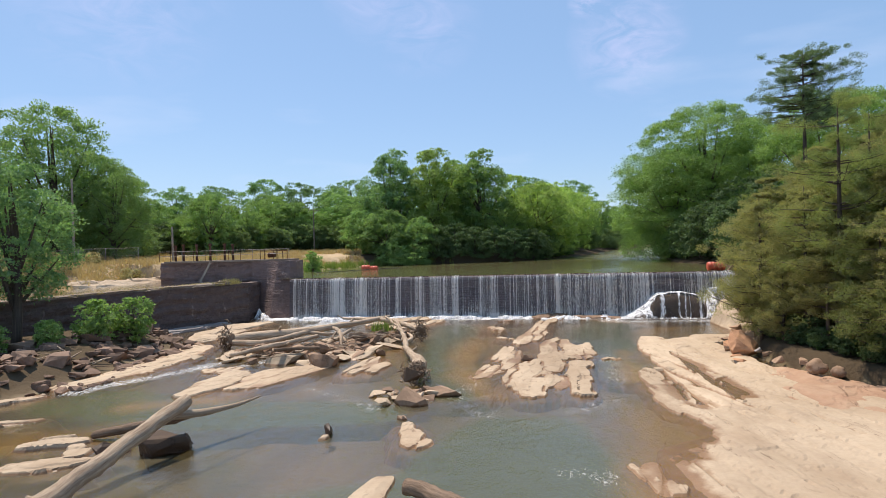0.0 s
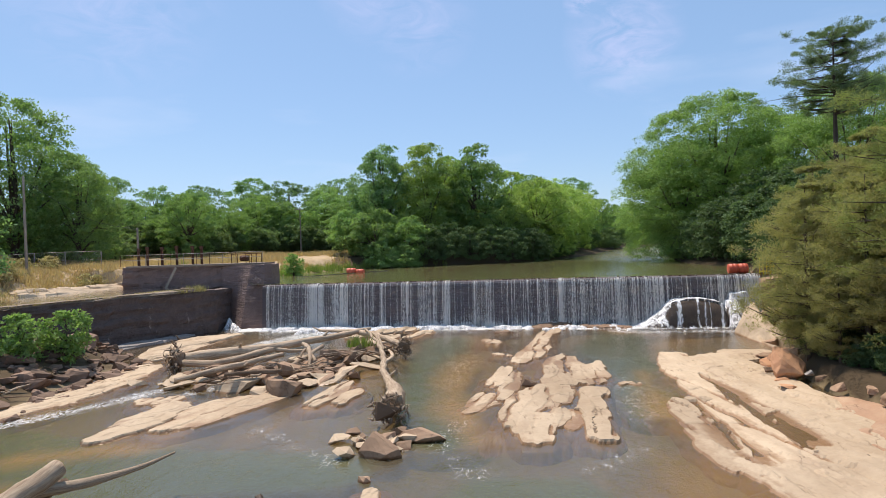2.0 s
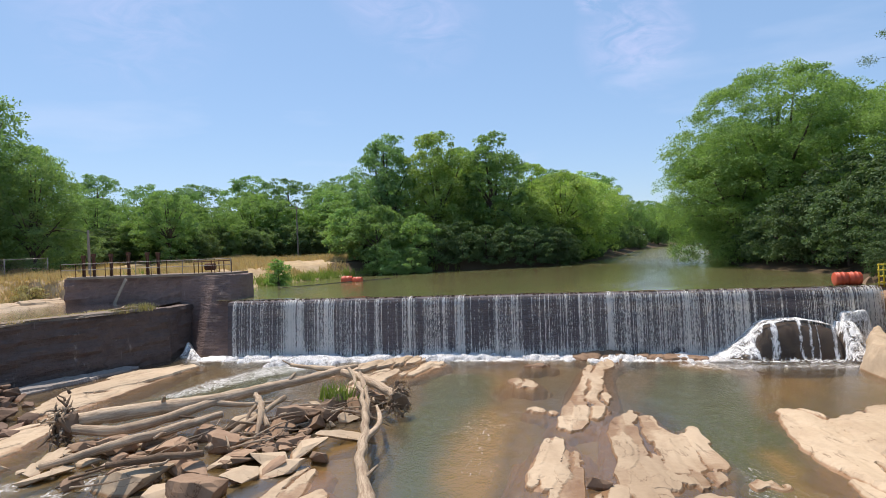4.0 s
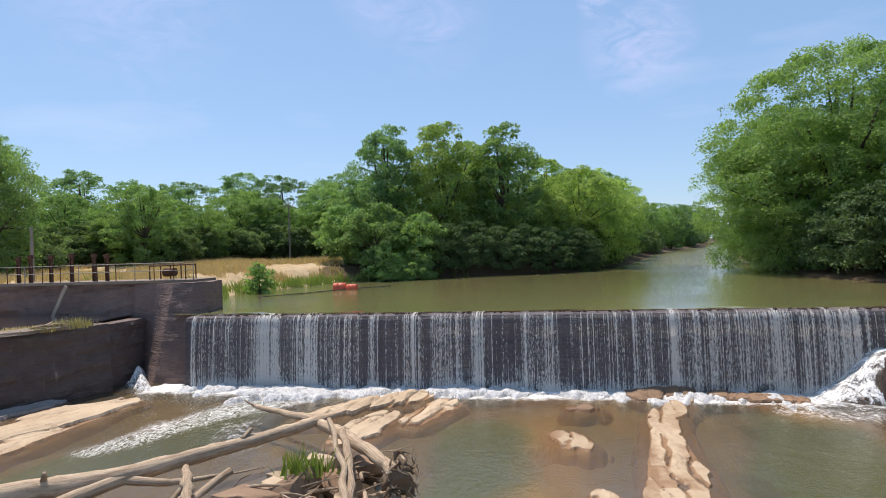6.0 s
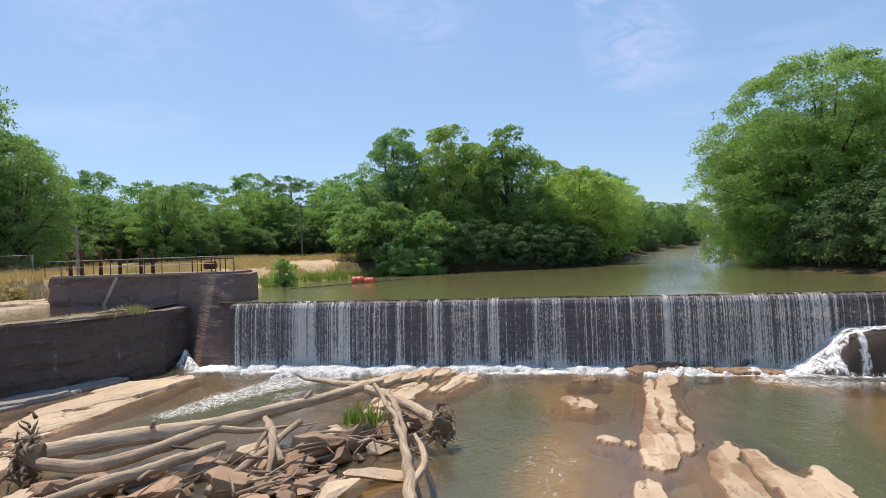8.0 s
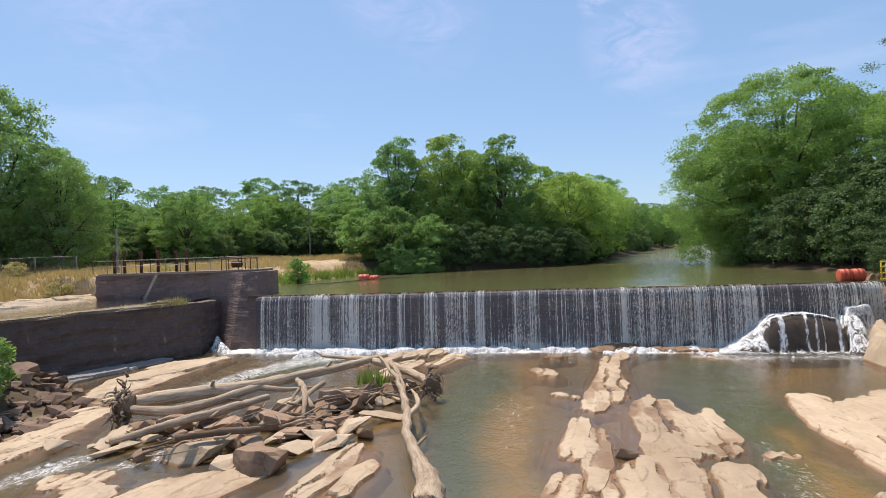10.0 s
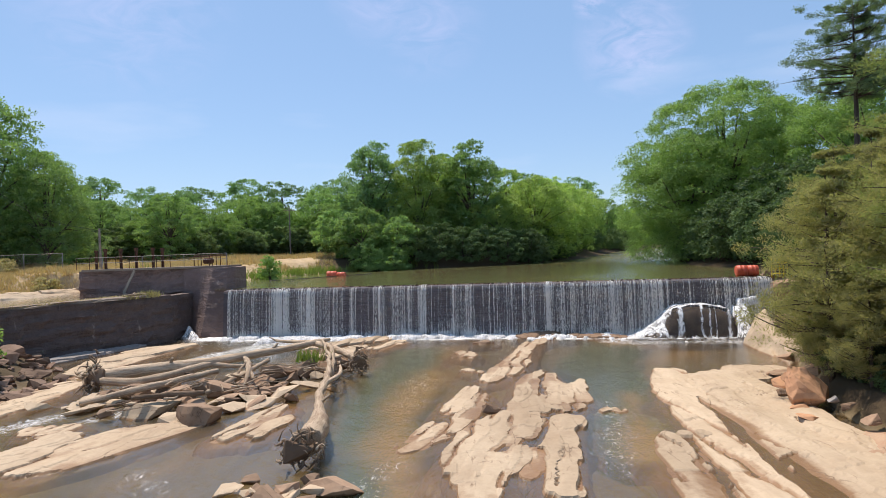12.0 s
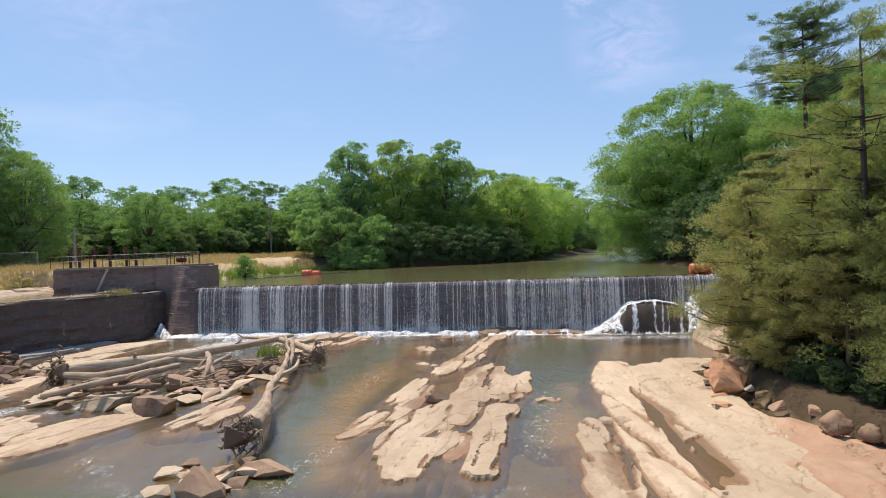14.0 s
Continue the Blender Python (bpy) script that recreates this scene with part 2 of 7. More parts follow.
LEAF = {
    "bright": leaf_material("bright_green_leaves", (0.185, 0.285, 0.11), (0.29, 0.40, 0.155)),
    "mid": leaf_material("mid_green_leaves", (0.175, 0.275, 0.12), (0.285, 0.40, 0.165)),
    "deep": leaf_material("deep_green_leaves", (0.135, 0.23, 0.125), (0.235, 0.345, 0.17)),
    "willow": leaf_material("yellow_green_leaves", (0.27, 0.375, 0.125), (0.41, 0.505, 0.185)),
    "pine": leaf_material("blue_green_needles", (0.135, 0.20, 0.12), (0.23, 0.29, 0.165), 0.35),
    "cedar": leaf_material("olive_needles", (0.235, 0.232, 0.125), (0.36, 0.315, 0.17), 0.57),
    "sprig": leaf_material("yellow_green_needles", (0.185, 0.215, 0.09), (0.285, 0.30, 0.135), 0.52),
    # leaf colour darkened to stand in for shade on the banks
    "shade": leaf_material("shade_dark_leaves", (0.075, 0.125, 0.055), (0.13, 0.185, 0.085), 0.3),
    # darkened green: the shade at the foot of the trees is painted in
    "under": leaf_material("shaded_undergrowth_leaves", (0.125, 0.185, 0.09), (0.21, 0.28, 0.135), 0.45),
    "dry": leaf_material("dry_grass_blades", (0.51, 0.36, 0.20), (0.64, 0.475, 0.30), 0.3),
    "scrub": leaf_material("dull_scrub_leaves", (0.32, 0.27, 0.15), (0.49, 0.405, 0.24), 0.35),
    "reed": leaf_material("green_grass_blades", (0.179, 0.252, 0.063), (0.294, 0.347, 0.105), 0.35),
}


def ground_material():
    """Dry grass field with bare sand and green patches; brown litter with painted tree shade where the woods stand."""
    m = Nodes("dry_grass_ground")
    a, b, f = m.noise(0.09, 6, 0.65), m.noise(0.9, 6, 0.7), m.noise(7.0, 4, 0.7)
    c = m.ramp(a, (0.32, (0.38, 0.29, 0.15)), (0.46, (0.56, 0.41, 0.245)), (0.6, (0.64, 0.49, 0.33)), (0.7, (0.50, 0.38, 0.22)))
    c = m.mix(m.ramp(b, (0.35, (0.6, 0.6, 0.6)), (0.6, (0, 0, 0))), c, (0.30, 0.215, 0.115))
    c = m.mix(m.attr("litter_shade"), c, (0.075, 0.052, 0.032))
    bed = m.mix(m.ramp(m.math("ADD", m.attr("deep"), m.math("MULTIPLY", m.math("SUBTRACT", b, 0.5), 0.5)), (0.25, (0, 0, 0)), (0.75, (1, 1, 1))), m.mix(m.ramp(m.noise(0.5, 6, 0.65, stretch=(1.6, 0.35, 1.0), distort=0.8), (0.38, (0, 0, 0)), (0.62, (1, 1, 1))), (0.32, 0.25, 0.135), (0.235, 0.188, 0.125)), (0.145, 0.155, 0.055))
    c = m.mix(m.attr("silt"), c, bed)
    c = m.mix(m.math("MULTIPLY", f, 0.35), c, (0.10, 0.08, 0.045))
    return m.finish(c, 0.95, m.bump(m.math("ADD", b, m.math("MULTIPLY", f, 0.4)), 0.7, 0.15), spec=0.15)


GROUND = ground_material()


def water_material(name, murk, murk2, see, ripple, foam=False, breeze=False):
    """Muddy water: part murk, part see-through to the bed, with a rippled glossy skin."""
    m = Nodes(name)
    geo = m.n.new("ShaderNodeNewGeometry").outputs["Position"]
    big = m.add("TexNoise", [("Vector", geo)], Scale=0.16, Detail=4, Roughness=0.6).outputs["Fac"]
    flow = m.add("Mapping", [(0, geo)], Scale=(1.0, 0.55, 1.0), Rotation=(0, 0, radians(-12)))
    r1 = m.add("TexNoise", [("Vector", flow.outputs[0])], Scale=2.2, Detail=5, Roughness=0.65, Distortion=0.6).outputs["Fac"]
    r2 = m.add("TexNoise", [("Vector", flow.outputs[0])], Scale=9.0, Detail=3, Roughness=0.6).outputs["Fac"]
    normal = m.bump(m.math("ADD", r1, m.math("MULTIPLY", r2, 0.5)), ripple, 0.12)
    if breeze:
        m.l.new(m.math("ADD", m.math("MULTIPLY", m.attr("wind"), 1.0), ripple), normal.node.inputs["Strength"])
    c = m.mix(m.ramp(big, (0.38, (0, 0, 0)), (0.62, (1, 1, 1))), murk, murk2)
    clear = m.add("BsdfTransparent", Color=(0.88, 0.80, 0.62, 1))
    if foam:
        depth = m.attr("deep")
        c = m.mix(depth, c, m.mix(big, (0.095, 0.098, 0.052), (0.122, 0.118, 0.055)))
        c = m.mix(m.attr("ochre"), c, (0.36, 0.19, 0.055))
        dif = m.add("BsdfDiffuse", [("Color", c)])
        body = m.add("MixShader", [(0, m.math("SUBTRACT", see, m.math("MULTIPLY", depth, see * 0.7))), (1, dif.outputs[0]), (2, clear.outputs[0])])
    else:
        dif = m.add("BsdfDiffuse", [("Color", c)])
        body = m.add("MixShader", [(1, dif.outputs[0]), (2, clear.outputs[0])], Fac=see)
    gloss = m.add("BsdfGlossy", [("Normal", normal)], Roughness=0.08, Color=(1, 1, 1, 1))
    fres = m.add("Fresnel", [("Normal", normal)], IOR=1.5)
    skin = m.add("MixShader", [(0, fres.outputs[0]), (1, body.outputs[0]), (2, gloss.outputs[0])])
    last = skin.outputs[0]
    if foam:
        churn = m.add("TexNoise", [("Vector", flow.outputs[0])], Scale=3.4, Detail=10, Roughness=0.76, Distortion=2.2).outputs["Fac"]
        lump = m.math("ADD", m.attr("foam"), m.math("MULTIPLY", m.math("SUBTRACT", churn, 0.5), 1.9))
        k = m.ramp(lump, (0.54, (0, 0, 0)), (1.05, (0.95, 0.95, 0.95)))
        white = m.add("BsdfDiffuse", Color=(0.80, 0.79, 0.77, 1))
        last = m.add("MixShader", [(0, k), (1, last), (2, white.outputs[0])]).outputs[0]
    m.l.new(last, m.out.inputs[0])
    return m.mat


RIVER = water_material("muddy_river_water", (0.142, 0.13, 0.092), (0.18, 0.142, 0.098), 0.64, 0.34, foam=True)
POND = water_material("olive_pond_water", (0.16, 0.165, 0.068), (0.195, 0.178, 0.078), 0.05, 0.14, breeze=True)


def falling_material():
    """Falling water: white threads over a thin see-through film, denser where 'thick' says."""
    m = Nodes("falling_water")
    thread = m.noise(2.3, 3, 0.6, stretch=(1.0, 0.0, 0.003))
    fine = m.noise(6.5, 3, 0.6, stretch=(1.0, 0.0, 0.004))
    hair = m.noise(17.0, 2, 0.5, stretch=(1.0, 0.0, 0.004))
    drop = m.noise(11.0, 5, 0.75, stretch=(1.8, 0.3, 0.55))
    v = m.math("ADD", m.math("ADD", m.math("MULTIPLY", thread, 0.26), m.math("MULTIPLY", fine, 0.56)), m.math("MULTIPLY", m.math("SUBTRACT", drop, 0.5), 0.62))
    v = m.math("ADD", v, m.math("MULTIPLY", hair, 0.48))
    v = m.math("ADD", v, m.attr("thick"))
    k = m.ramp(v, (0.57, (0.0, 0.0, 0.0)), (0.69, (0.18, 0.18, 0.18)), (0.80, (1, 1, 1)))
    white = m.add("BsdfDiffuse", Color=(0.95, 0.93, 0.89, 1))
    thru = m.add("BsdfTranslucent", Color=(0.95, 0.92, 0.87, 1))
    body = m.add("MixShader", [(1, white.outputs[0]), (2, thru.outputs[0])], Fac=0.5)
    clear = m.n.new("ShaderNodeBsdfTransparent")
    mx = m.add("MixShader", [(0, k), (1, clear.outputs[0]), (2, body.outputs[0])])
    m.l.new(mx.outputs[0], m.out.inputs[0])
    return m.mat


FALL = falling_material()


def foam_material():
    """Torn white water: fine lace that breaks up towards its edges."""
    m = Nodes("white_foam")
    a = m.noise(3.6, 9, 0.8, stretch=(1.3, 0.7, 1.0), distort=1.6)
    b = m.noise(1.3, 4, 0.6)
    v = m.math("ADD", m.attr("edge"), m.math("ADD", m.math("MULTIPLY", m.math("SUBTRACT", a, 0.5), 2.4), m.math("MULTIPLY", m.math("SUBTRACT", b, 0.5), 1.6)))
    k = m.ramp(v, (0.22, (0, 0, 0)), (0.95, (1, 1, 1)))
    m.finish(m.ramp(a, (0.35, (0.55, 0.55, 0.56)), (0.58, (0.92, 0.92, 0.92))), 0.6, m.bump(m.math("ADD", a, m.math("MULTIPLY", b, 1.2)), 0.8, 0.25), spec=0.2)
    clear = m.n.new("ShaderNodeBsdfTransparent")
    mx = m.add("MixShader", [(0, k), (1, clear.outputs[0]), (2, m.bsdf.outputs[0])])
    m.l.new(mx.outputs[0], m.out.inputs[0])
    return m.mat


FOAM = foam_material()


def chute_material():
    """Water sliding down rock: white strands pulled along the slope, with dark gaps between them."""
    m = Nodes("sliding_white_water")
    a = m.noise(2.4, 5, 0.6, stretch=(1.0, 1.0, 0.4), distort=1.4)
    b = m.noise(14.0, 5, 0.7, stretch=(1.0, 1.0, 0.3), distort=0.6)
    v = m.math("ADD", m.attr("edge"), m.math("ADD", m.math("MULTIPLY", m.math("SUBTRACT", a, 0.5), 3.6), m.math("MULTIPLY", m.math("SUBTRACT", b, 0.5), 2.2)))
    k = m.ramp(v, (0.05, (0.03, 0.03, 0.03)), (0.95, (1, 1, 1)))
    m.finish(m.ramp(b, (0.3, (0.80, 0.80, 0.80)), (0.65, (0.94, 0.94, 0.94))), 0.6, m.bump(m.math("ADD", a, m.math("MULTIPLY", b, 0.25)), 0.5, 0.2), spec=0.2)
    clear = m.n.new("ShaderNodeBsdfTransparent")
    mx = m.add("MixShader", [(0, k), (1, clear.outputs[0]), (2, m.bsdf.outputs[0])])
    m.l.new(mx.outputs[0], m.out.inputs[0])
    return m.mat


CHUTE = chute_material()


def paint_material(name, colour, worn, rough=0.5, metal=0.0, amount=0.62):
    m = Nodes(name)
    a, b = m.noise(3.0, 6, 0.7), m.noise(14.0, 4, 0.6)
    c = m.mix(m.ramp(a, (amount, (0, 0, 0)), (amount + 0.12, (1, 1, 1))), colour, worn)
    c = m.mix(m.math("MULTIPLY", b, 0.25), c, worn)
    return m.finish(c, rough, m.bump(b, 0.15, 0.01), metal, 0.4)


DRUM = paint_material("faded_orange_red_plastic", (0.55, 0.075, 0.03), (0.60, 0.22, 0.14), 0.45)
RUST = paint_material("rusty_iron", (0.085, 0.038, 0.024), (0.16, 0.07, 0.035), 0.8, 0.2, 0.5)
GALV = paint_material("dull_galvanised_steel", (0.33, 0.30, 0.27), (0.20, 0.15, 0.11), 0.6, 0.5)
YELLOW = paint_material("yellow_paint", (0.75, 0.55, 0.02), (0.5, 0.36, 0.06), 0.5)
CABLE = paint_material("black_cable", (0.03, 0.03, 0.03), (0.05, 0.05, 0.05))


# ---- building helpers ----
def part(name, bm, material, parent=None, label="", smooth=False):
    """Links a bmesh as one mesh object, under a thing or a part if one is given."""
    me = bpy.data.meshes.new(name)
    bm.to_mesh(me)
    bm.free()
    me.materials.append(material)
    if smooth:
        me.polygons.foreach_set("use_smooth", np.ones(len(me.polygons), bool))
    ob = new(name, me)
    if parent is not None:
        ob.parent = parent
    if label:
        ob["label"] = label
    return ob


def sheet(name, verts, faces, material, parent=None, smooth=True, attrs=None):
    """One mesh object from numpy arrays: verts (n, 3), faces (m, 3 or 4)."""
    me = bpy.data.meshes.new(name)
    verts, faces = np.asarray(verts, np.float32), np.asarray(faces, np.int32)
    k = faces.shape[1]
    me.vertices.add(len(verts))
    me.vertices.foreach_set("co", verts.ravel())
    me.loops.add(faces.size)
    me.loops.foreach_set("vertex_index", faces.ravel())
    me.polygons.add(len(faces))
    me.polygons.foreach_set("loop_start", np.arange(0, faces.size, k, dtype=np.int32))
    me.polygons.foreach_set("use_smooth", np.full(len(faces), smooth))
    me.update(calc_edges=True)
    for key, vals in (attrs or {}).items():
        me.attributes.new(key, "FLOAT", "POINT").data.foreach_set("value", np.asarray(vals, np.float32).ravel())
    me.materials.append(material)
    ob = new(name, me)
    if parent is not None:
        ob.parent = parent
    return ob


def lattice(nx, ny):
    """Quads of an nx by ny grid of points, row by row."""
    i = (np.arange(ny - 1)[:, None] * nx + np.arange(nx - 1)[None, :]).ravel()
    return np.stack([i, i + 1, i + nx + 1, i + nx], 1)


def vnoise(x, y, seed=0):
    """Smooth value noise from -1 to 1 on arrays."""
    xi, yi = np.floor(x).astype(np.int64), np.floor(y).astype(np.int64)
    fx, fy = x - xi, y - yi
    fx, fy = fx * fx * (3 - 2 * fx), fy * fy * (3 - 2 * fy)

    def h(i, j):
        n = (i * 374761393 + j * 668265263 + seed * 974634541) & 0x7FFFFFFF
        n = ((n ^ (n >> 13)) * 1274126177) & 0x7FFFFFFF
        return ((n ^ (n >> 16)) & 0xFFFF) / 32767.5 - 1

    return (h(xi, yi) * (1 - fx) + h(xi + 1, yi) * fx) * (1 - fy) + (h(xi, yi + 1) * (1 - fx) + h(xi + 1, yi + 1) * fx) * fy


def fbm(x, y, seed=0, octaves=4):
    total, amp = 0, 1.0
    for k in range(octaves):
        total = total + amp * vnoise(x * 2 ** k, y * 2 ** k, seed + k)
        amp *= 0.5
    return total / 1.9


def smooth(a, b, v):
    t = np.clip((v - a) / (b - a), 0, 1)
    return t * t * (3 - 2 * t)


def spine_distance(x, y, spine):
    """Signed distance to a chain of round-ended bars: spine is [(x, y, half width), ...]."""
    best = np.full(np.shape(x), 1e9)
    if len(spine) == 1:
        return np.hypot(x - spine[0][0], y - spine[0][1]) - spine[0][2]
    for (ax, ay, aw), (bx, by, bw) in zip(spine, spine[1:]):
        dx, dy = bx - ax, by - ay
        t = np.clip(((x - ax) * dx + (y - ay) * dy) / (dx * dx + dy * dy + 1e-9), 0, 1)
        best = np.minimum(best, np.hypot(x - ax - t * dx, y - ay - t * dy) - (aw + t * (bw - aw)))
    return best


def cells(x, y, seed=0):
    """Random value per cell of an uneven, joint-like grid, and the distance to the nearest joint."""
    j = np.floor(y)
    k = (j.astype(np.int64) * 7919 + seed * 104729) & 0xFFFF
    off = ((k * 1103515245 + 12345) & 0x7FFFFFFF) / 0x7FFFFFFF
    xs = x + off * 3.7
    i = np.floor(xs)
    v = vnoise(i + 0.0, j + 0.0, seed)
    fx, fy = xs - i, y - j
    return v, np.minimum(np.minimum(fx, 1 - fx) * 2.5, np.minimum(fy, 1 - fy))


def box_mesh(bm, size, m):
    r = bmesh.ops.create_cube(bm, size=1, matrix=m @ Matrix.Diagonal((*size, 1)))
    return r["verts"]


def tube_arrays(points, radii, sides=8, seed=0, rough=0.0, closed=True):
    """A tapered tube along points, as vertices and quads; knotty by 'rough'."""
    pts = [Vector(p) for p in points]
    rng = np.random.default_rng(seed)
    verts, faces = [], []
    side = None
    for i, p in enumerate(pts):
        d = (pts[min(i + 1, len(pts) - 1)] - pts[max(i - 1, 0)]).normalized()
        if side is None:
            side = d.orthogonal().normalized()
        side = (side - d * side.dot(d)).normalized()
        up = d.cross(side)
        for k in range(sides):
            a = 2 * math.pi * k / sides
            r = radii[i] * (1 + rough * rng.normal())
            verts.append(p + (side * math.cos(a) + up * math.sin(a)) * r)
    for i in range(len(pts) - 1):
        for k in range(sides):
            k2 = (k + 1) % sides
            faces.append((i * sides + k, i * sides + k2, (i + 1) * sides + k2, (i + 1) * sides + k))
    if closed:
        for end, row in ((0, 0), (1, len(pts) - 1)):
            c = len(verts)
            verts.append(pts[row])
            for k in range(sides):
                a, b = row * sides + k, row * sides + (k + 1) % sides
                faces.append((c, b, a, c) if end == 0 else (c, a, b, c))
    return [tuple(v) for v in verts], faces


def curve_points(points, steps=6):
    """Catmull-Rom through (x, y, z, r) knots."""
    k = [np.array(p, float) for p in points]
    k = [2 * k[0] - k[1]] + k + [2 * k[-1] - k[-2]]
    out = []
    for i in range(1, len(k) - 2):
        for s in range(steps):
            t = s / steps
            out.append(0.5 * (2 * k[i] + (k[i + 1] - k[i - 1]) * t + (2 * k[i - 1] - 5 * k[i] + 4 * k[i + 1] - k[i + 2]) * t * t + (3 * k[i] - k[i - 1] - 3 * k[i + 1] + k[i + 2]) * t ** 3))
    out.append(k[-2])
    return out


def tubes(name, list_of_knots, material, parent=None, sides=8, steps=5, rough=0.05, seed=0):
    """One mesh of one or several tapered, knotty tubes; each is a list of (x, y, z, radius)."""
    bm = bmesh.new()
    lay = bm.verts.layers.float_vector.new("grain")
    for j, knots in enumerate(list_of_knots):
        pts = curve_points(knots, steps)
        v, f = tube_arrays([p[:3] for p in pts], [max(p[3], 0.004) for p in pts], sides, seed + j, rough)
        bv = [bm.verts.new(c) for c in v]
        for i, vert in enumerate(bv):
            a = 2 * math.pi * (i % sides) / sides
            vert[lay] = (math.cos(a), math.sin(a), (i // sides) * 0.06 + j * 3.1)
        for face in f:
            q = list(dict.fromkeys(face))
            bm.faces.new([bv[i] for i in q])
    return part(name, bm, material, parent, smooth=True)


# ---- the lie of the land ----
# River level 0, pond level 3.6. The dam runs from (-14.2, 55.3) to the right, turned 9.5 degrees.
POND_Z, CANAL_Z = 3.62, 3.46
DAM = pose(-14.2, 55.3, 0, 0, 0, -9.5)
DAM_LENGTH = 38.4


def dam_coords(x, y):
    c, s = math.cos(radians(-9.5)), math.sin(radians(-9.5))
    dx, dy = x + 14.2, y - 55.3
    return dx * c + dy * s, -dx * s + dy * c


def river_left(y):
    return np.interp(y, (-80, 5, 18, 25, 30, 40, 43, 48, 54), (-34, -27, -23.5, -20.5, -18.5, -18.6, -20.0, -24.0, -20))


def bank_right(y):
    return np.interp(y, (-80, 10, 17, 22, 25, 29, 33, 38, 45, 49), (30, 26, 21, 18.2, 16.8, 16.0, 16.8, 19, 22, 23))


def canal_wall_x(y):
    return np.interp(y, (-80, 15, 29, 39.6, 48.4, 55.2, 58), (-110, -42, -33, -27.6, -22.4, -19.4, -19.3))


def pond_left(y):
    return np.interp(y, (50, 60, 69, 75, 83, 86, 88, 90, 105, 133, 160, 250, 400), (-14.3, -14.6, -18.0, -15.5, -12, -6, 3, 14, 23.6, 35, 46, 92, 170))


def pond_right(y):
    return np.interp(y, (40, 49, 60, 70, 81, 126, 160, 250, 400), (23, 24, 27, 26.5, 29.5, 48.5, 66, 126, 220))


POOLS = [  # deeper runs of the river: x, y, half width
    [(0.6, 46.0, 1.6), (0.6, 39.0, 1.7), (0.2, 32.0, 1.3), (0.6, 26.0, 1.0)],
    [(12.5, 46.0, 1.8), (10.6, 41.5, 2.0), (9.6, 34.0, 1.0), (8.4, 28.0, 0.8)],
    [(-14.5, 41.5, 1.0), (-11.0, 46.0, 1.6), (-9.5, 50.0, 1.4)],
    [(-16.0, 26.0, 1.6), (-9.0, 24.0, 2.0), (-3.0, 23.0, 1.0)],
    [(2.5, 20.0, 2.2), (1.0, 13.0, 4.0), (-6.0, 10.0, 5.0), (-6.0, -20.0, 9.0)],
]


def land(x, y):
    """Height of the ground."""
    u, s = dam_coords(x, y)
    rough = fbm(x * 0.25, y * 0.25, 3) * 0.25 + fbm(x * 1.1, y * 1.1, 9) * 0.07
    # downstream: river bed, rubble bank, canal, field
    bed = -0.34 - 0.18 * smooth(30, 22, y) * smooth(6.5, 3.5, x) + 0.16 * fbm(x * 0.35 + y * 0.1, y * 0.14, 21)
    for pool in POOLS:
        bed = bed - 0.75 * smooth(0.9, -0.9, spine_distance(x, y, pool) + 0.7 * fbm(x * 0.4, y * 0.4, 23))
    rl = river_left(y) - x
    low = bed + smooth(-1.5, 3.0, rl) * (1.35 - bed * 0.6)
    cw = canal_wall_x(y) - x
    wid = np.interp(y, (20, 38, 58), (6.5, 9.0, 13.0))
    canal = np.where(cw > 0.5, 2.8 + smooth(-1.0, 1.0, cw - wid) * 0.7 + smooth(0.5, 4.5, cw - wid) * 1.7 + smooth(5, 26, cw - wid) * 0.3, low)
    br = x - bank_right(y)
    right = smooth(-0.2, 0.9, br) * 1.3 + smooth(1.5, 9, br) * 2.6 + smooth(9, 40, br) * 2.0
    down = np.where(cw > 0.5, canal, low + np.where(br > -0.6, right, 0)) + rough * np.where(rl > 0, 0.8, 0.5)
    # upstream: pond between its shores
    pl, pr = pond_left(y) - x, x - pond_right(y)
    out = np.maximum(pl, pr)
    up = 2.6 + smooth(-1.5, 1.2, out) * 1.25 + smooth(1.0, 7.0, out) * 1.35 + smooth(8, 60, out) * 0.6 + rough * smooth(0, 3, out)
    k = smooth(0.2, 1.2, s)
    left_of_dam = smooth(-13.7, -14.1, x)
    k = np.maximum(k, 0) * (1 - left_of_dam) + smooth(4.2, 5.2, s) * left_of_dam
    far = fbm(x * 0.01, y * 0.01, 5) * 3.0 * smooth(150, 500, np.hypot(x, y - 40))
    return down * (1 - k) + up * k + far


def ground_lines(centre, fine, half, reach):
    """Grid lines: even steps near the middle, growing outwards."""
    a = list(np.arange(-half, half + fine * 0.5, fine))
    step, v = fine, half
    while v < reach:
        step *= 1.22
        v += step
        a = [-v] + a + [v]
    return np.array(a) + centre


gx, gy = ground_lines(-2, 0.33, 42, 2600), ground_lines(52, 0.33, 62, 2600)
GX, GY = np.meshgrid(gx, gy)
GZ = land(GX, GY)
U, S = dam_coords(GX, GY)
inriver = (S < 0.8) & (river_left(GY) - GX < 0.8) & (GX - bank_right(GY) < 0.3) & (canal_wall_x(GY) - GX < 0.4)
# dark ground mask: leaf litter, and tree shade painted on banks and shores
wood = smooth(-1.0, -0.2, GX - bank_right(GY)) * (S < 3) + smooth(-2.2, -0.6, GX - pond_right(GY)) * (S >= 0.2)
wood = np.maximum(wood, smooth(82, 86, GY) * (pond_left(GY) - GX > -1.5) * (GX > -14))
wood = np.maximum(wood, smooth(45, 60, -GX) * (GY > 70))
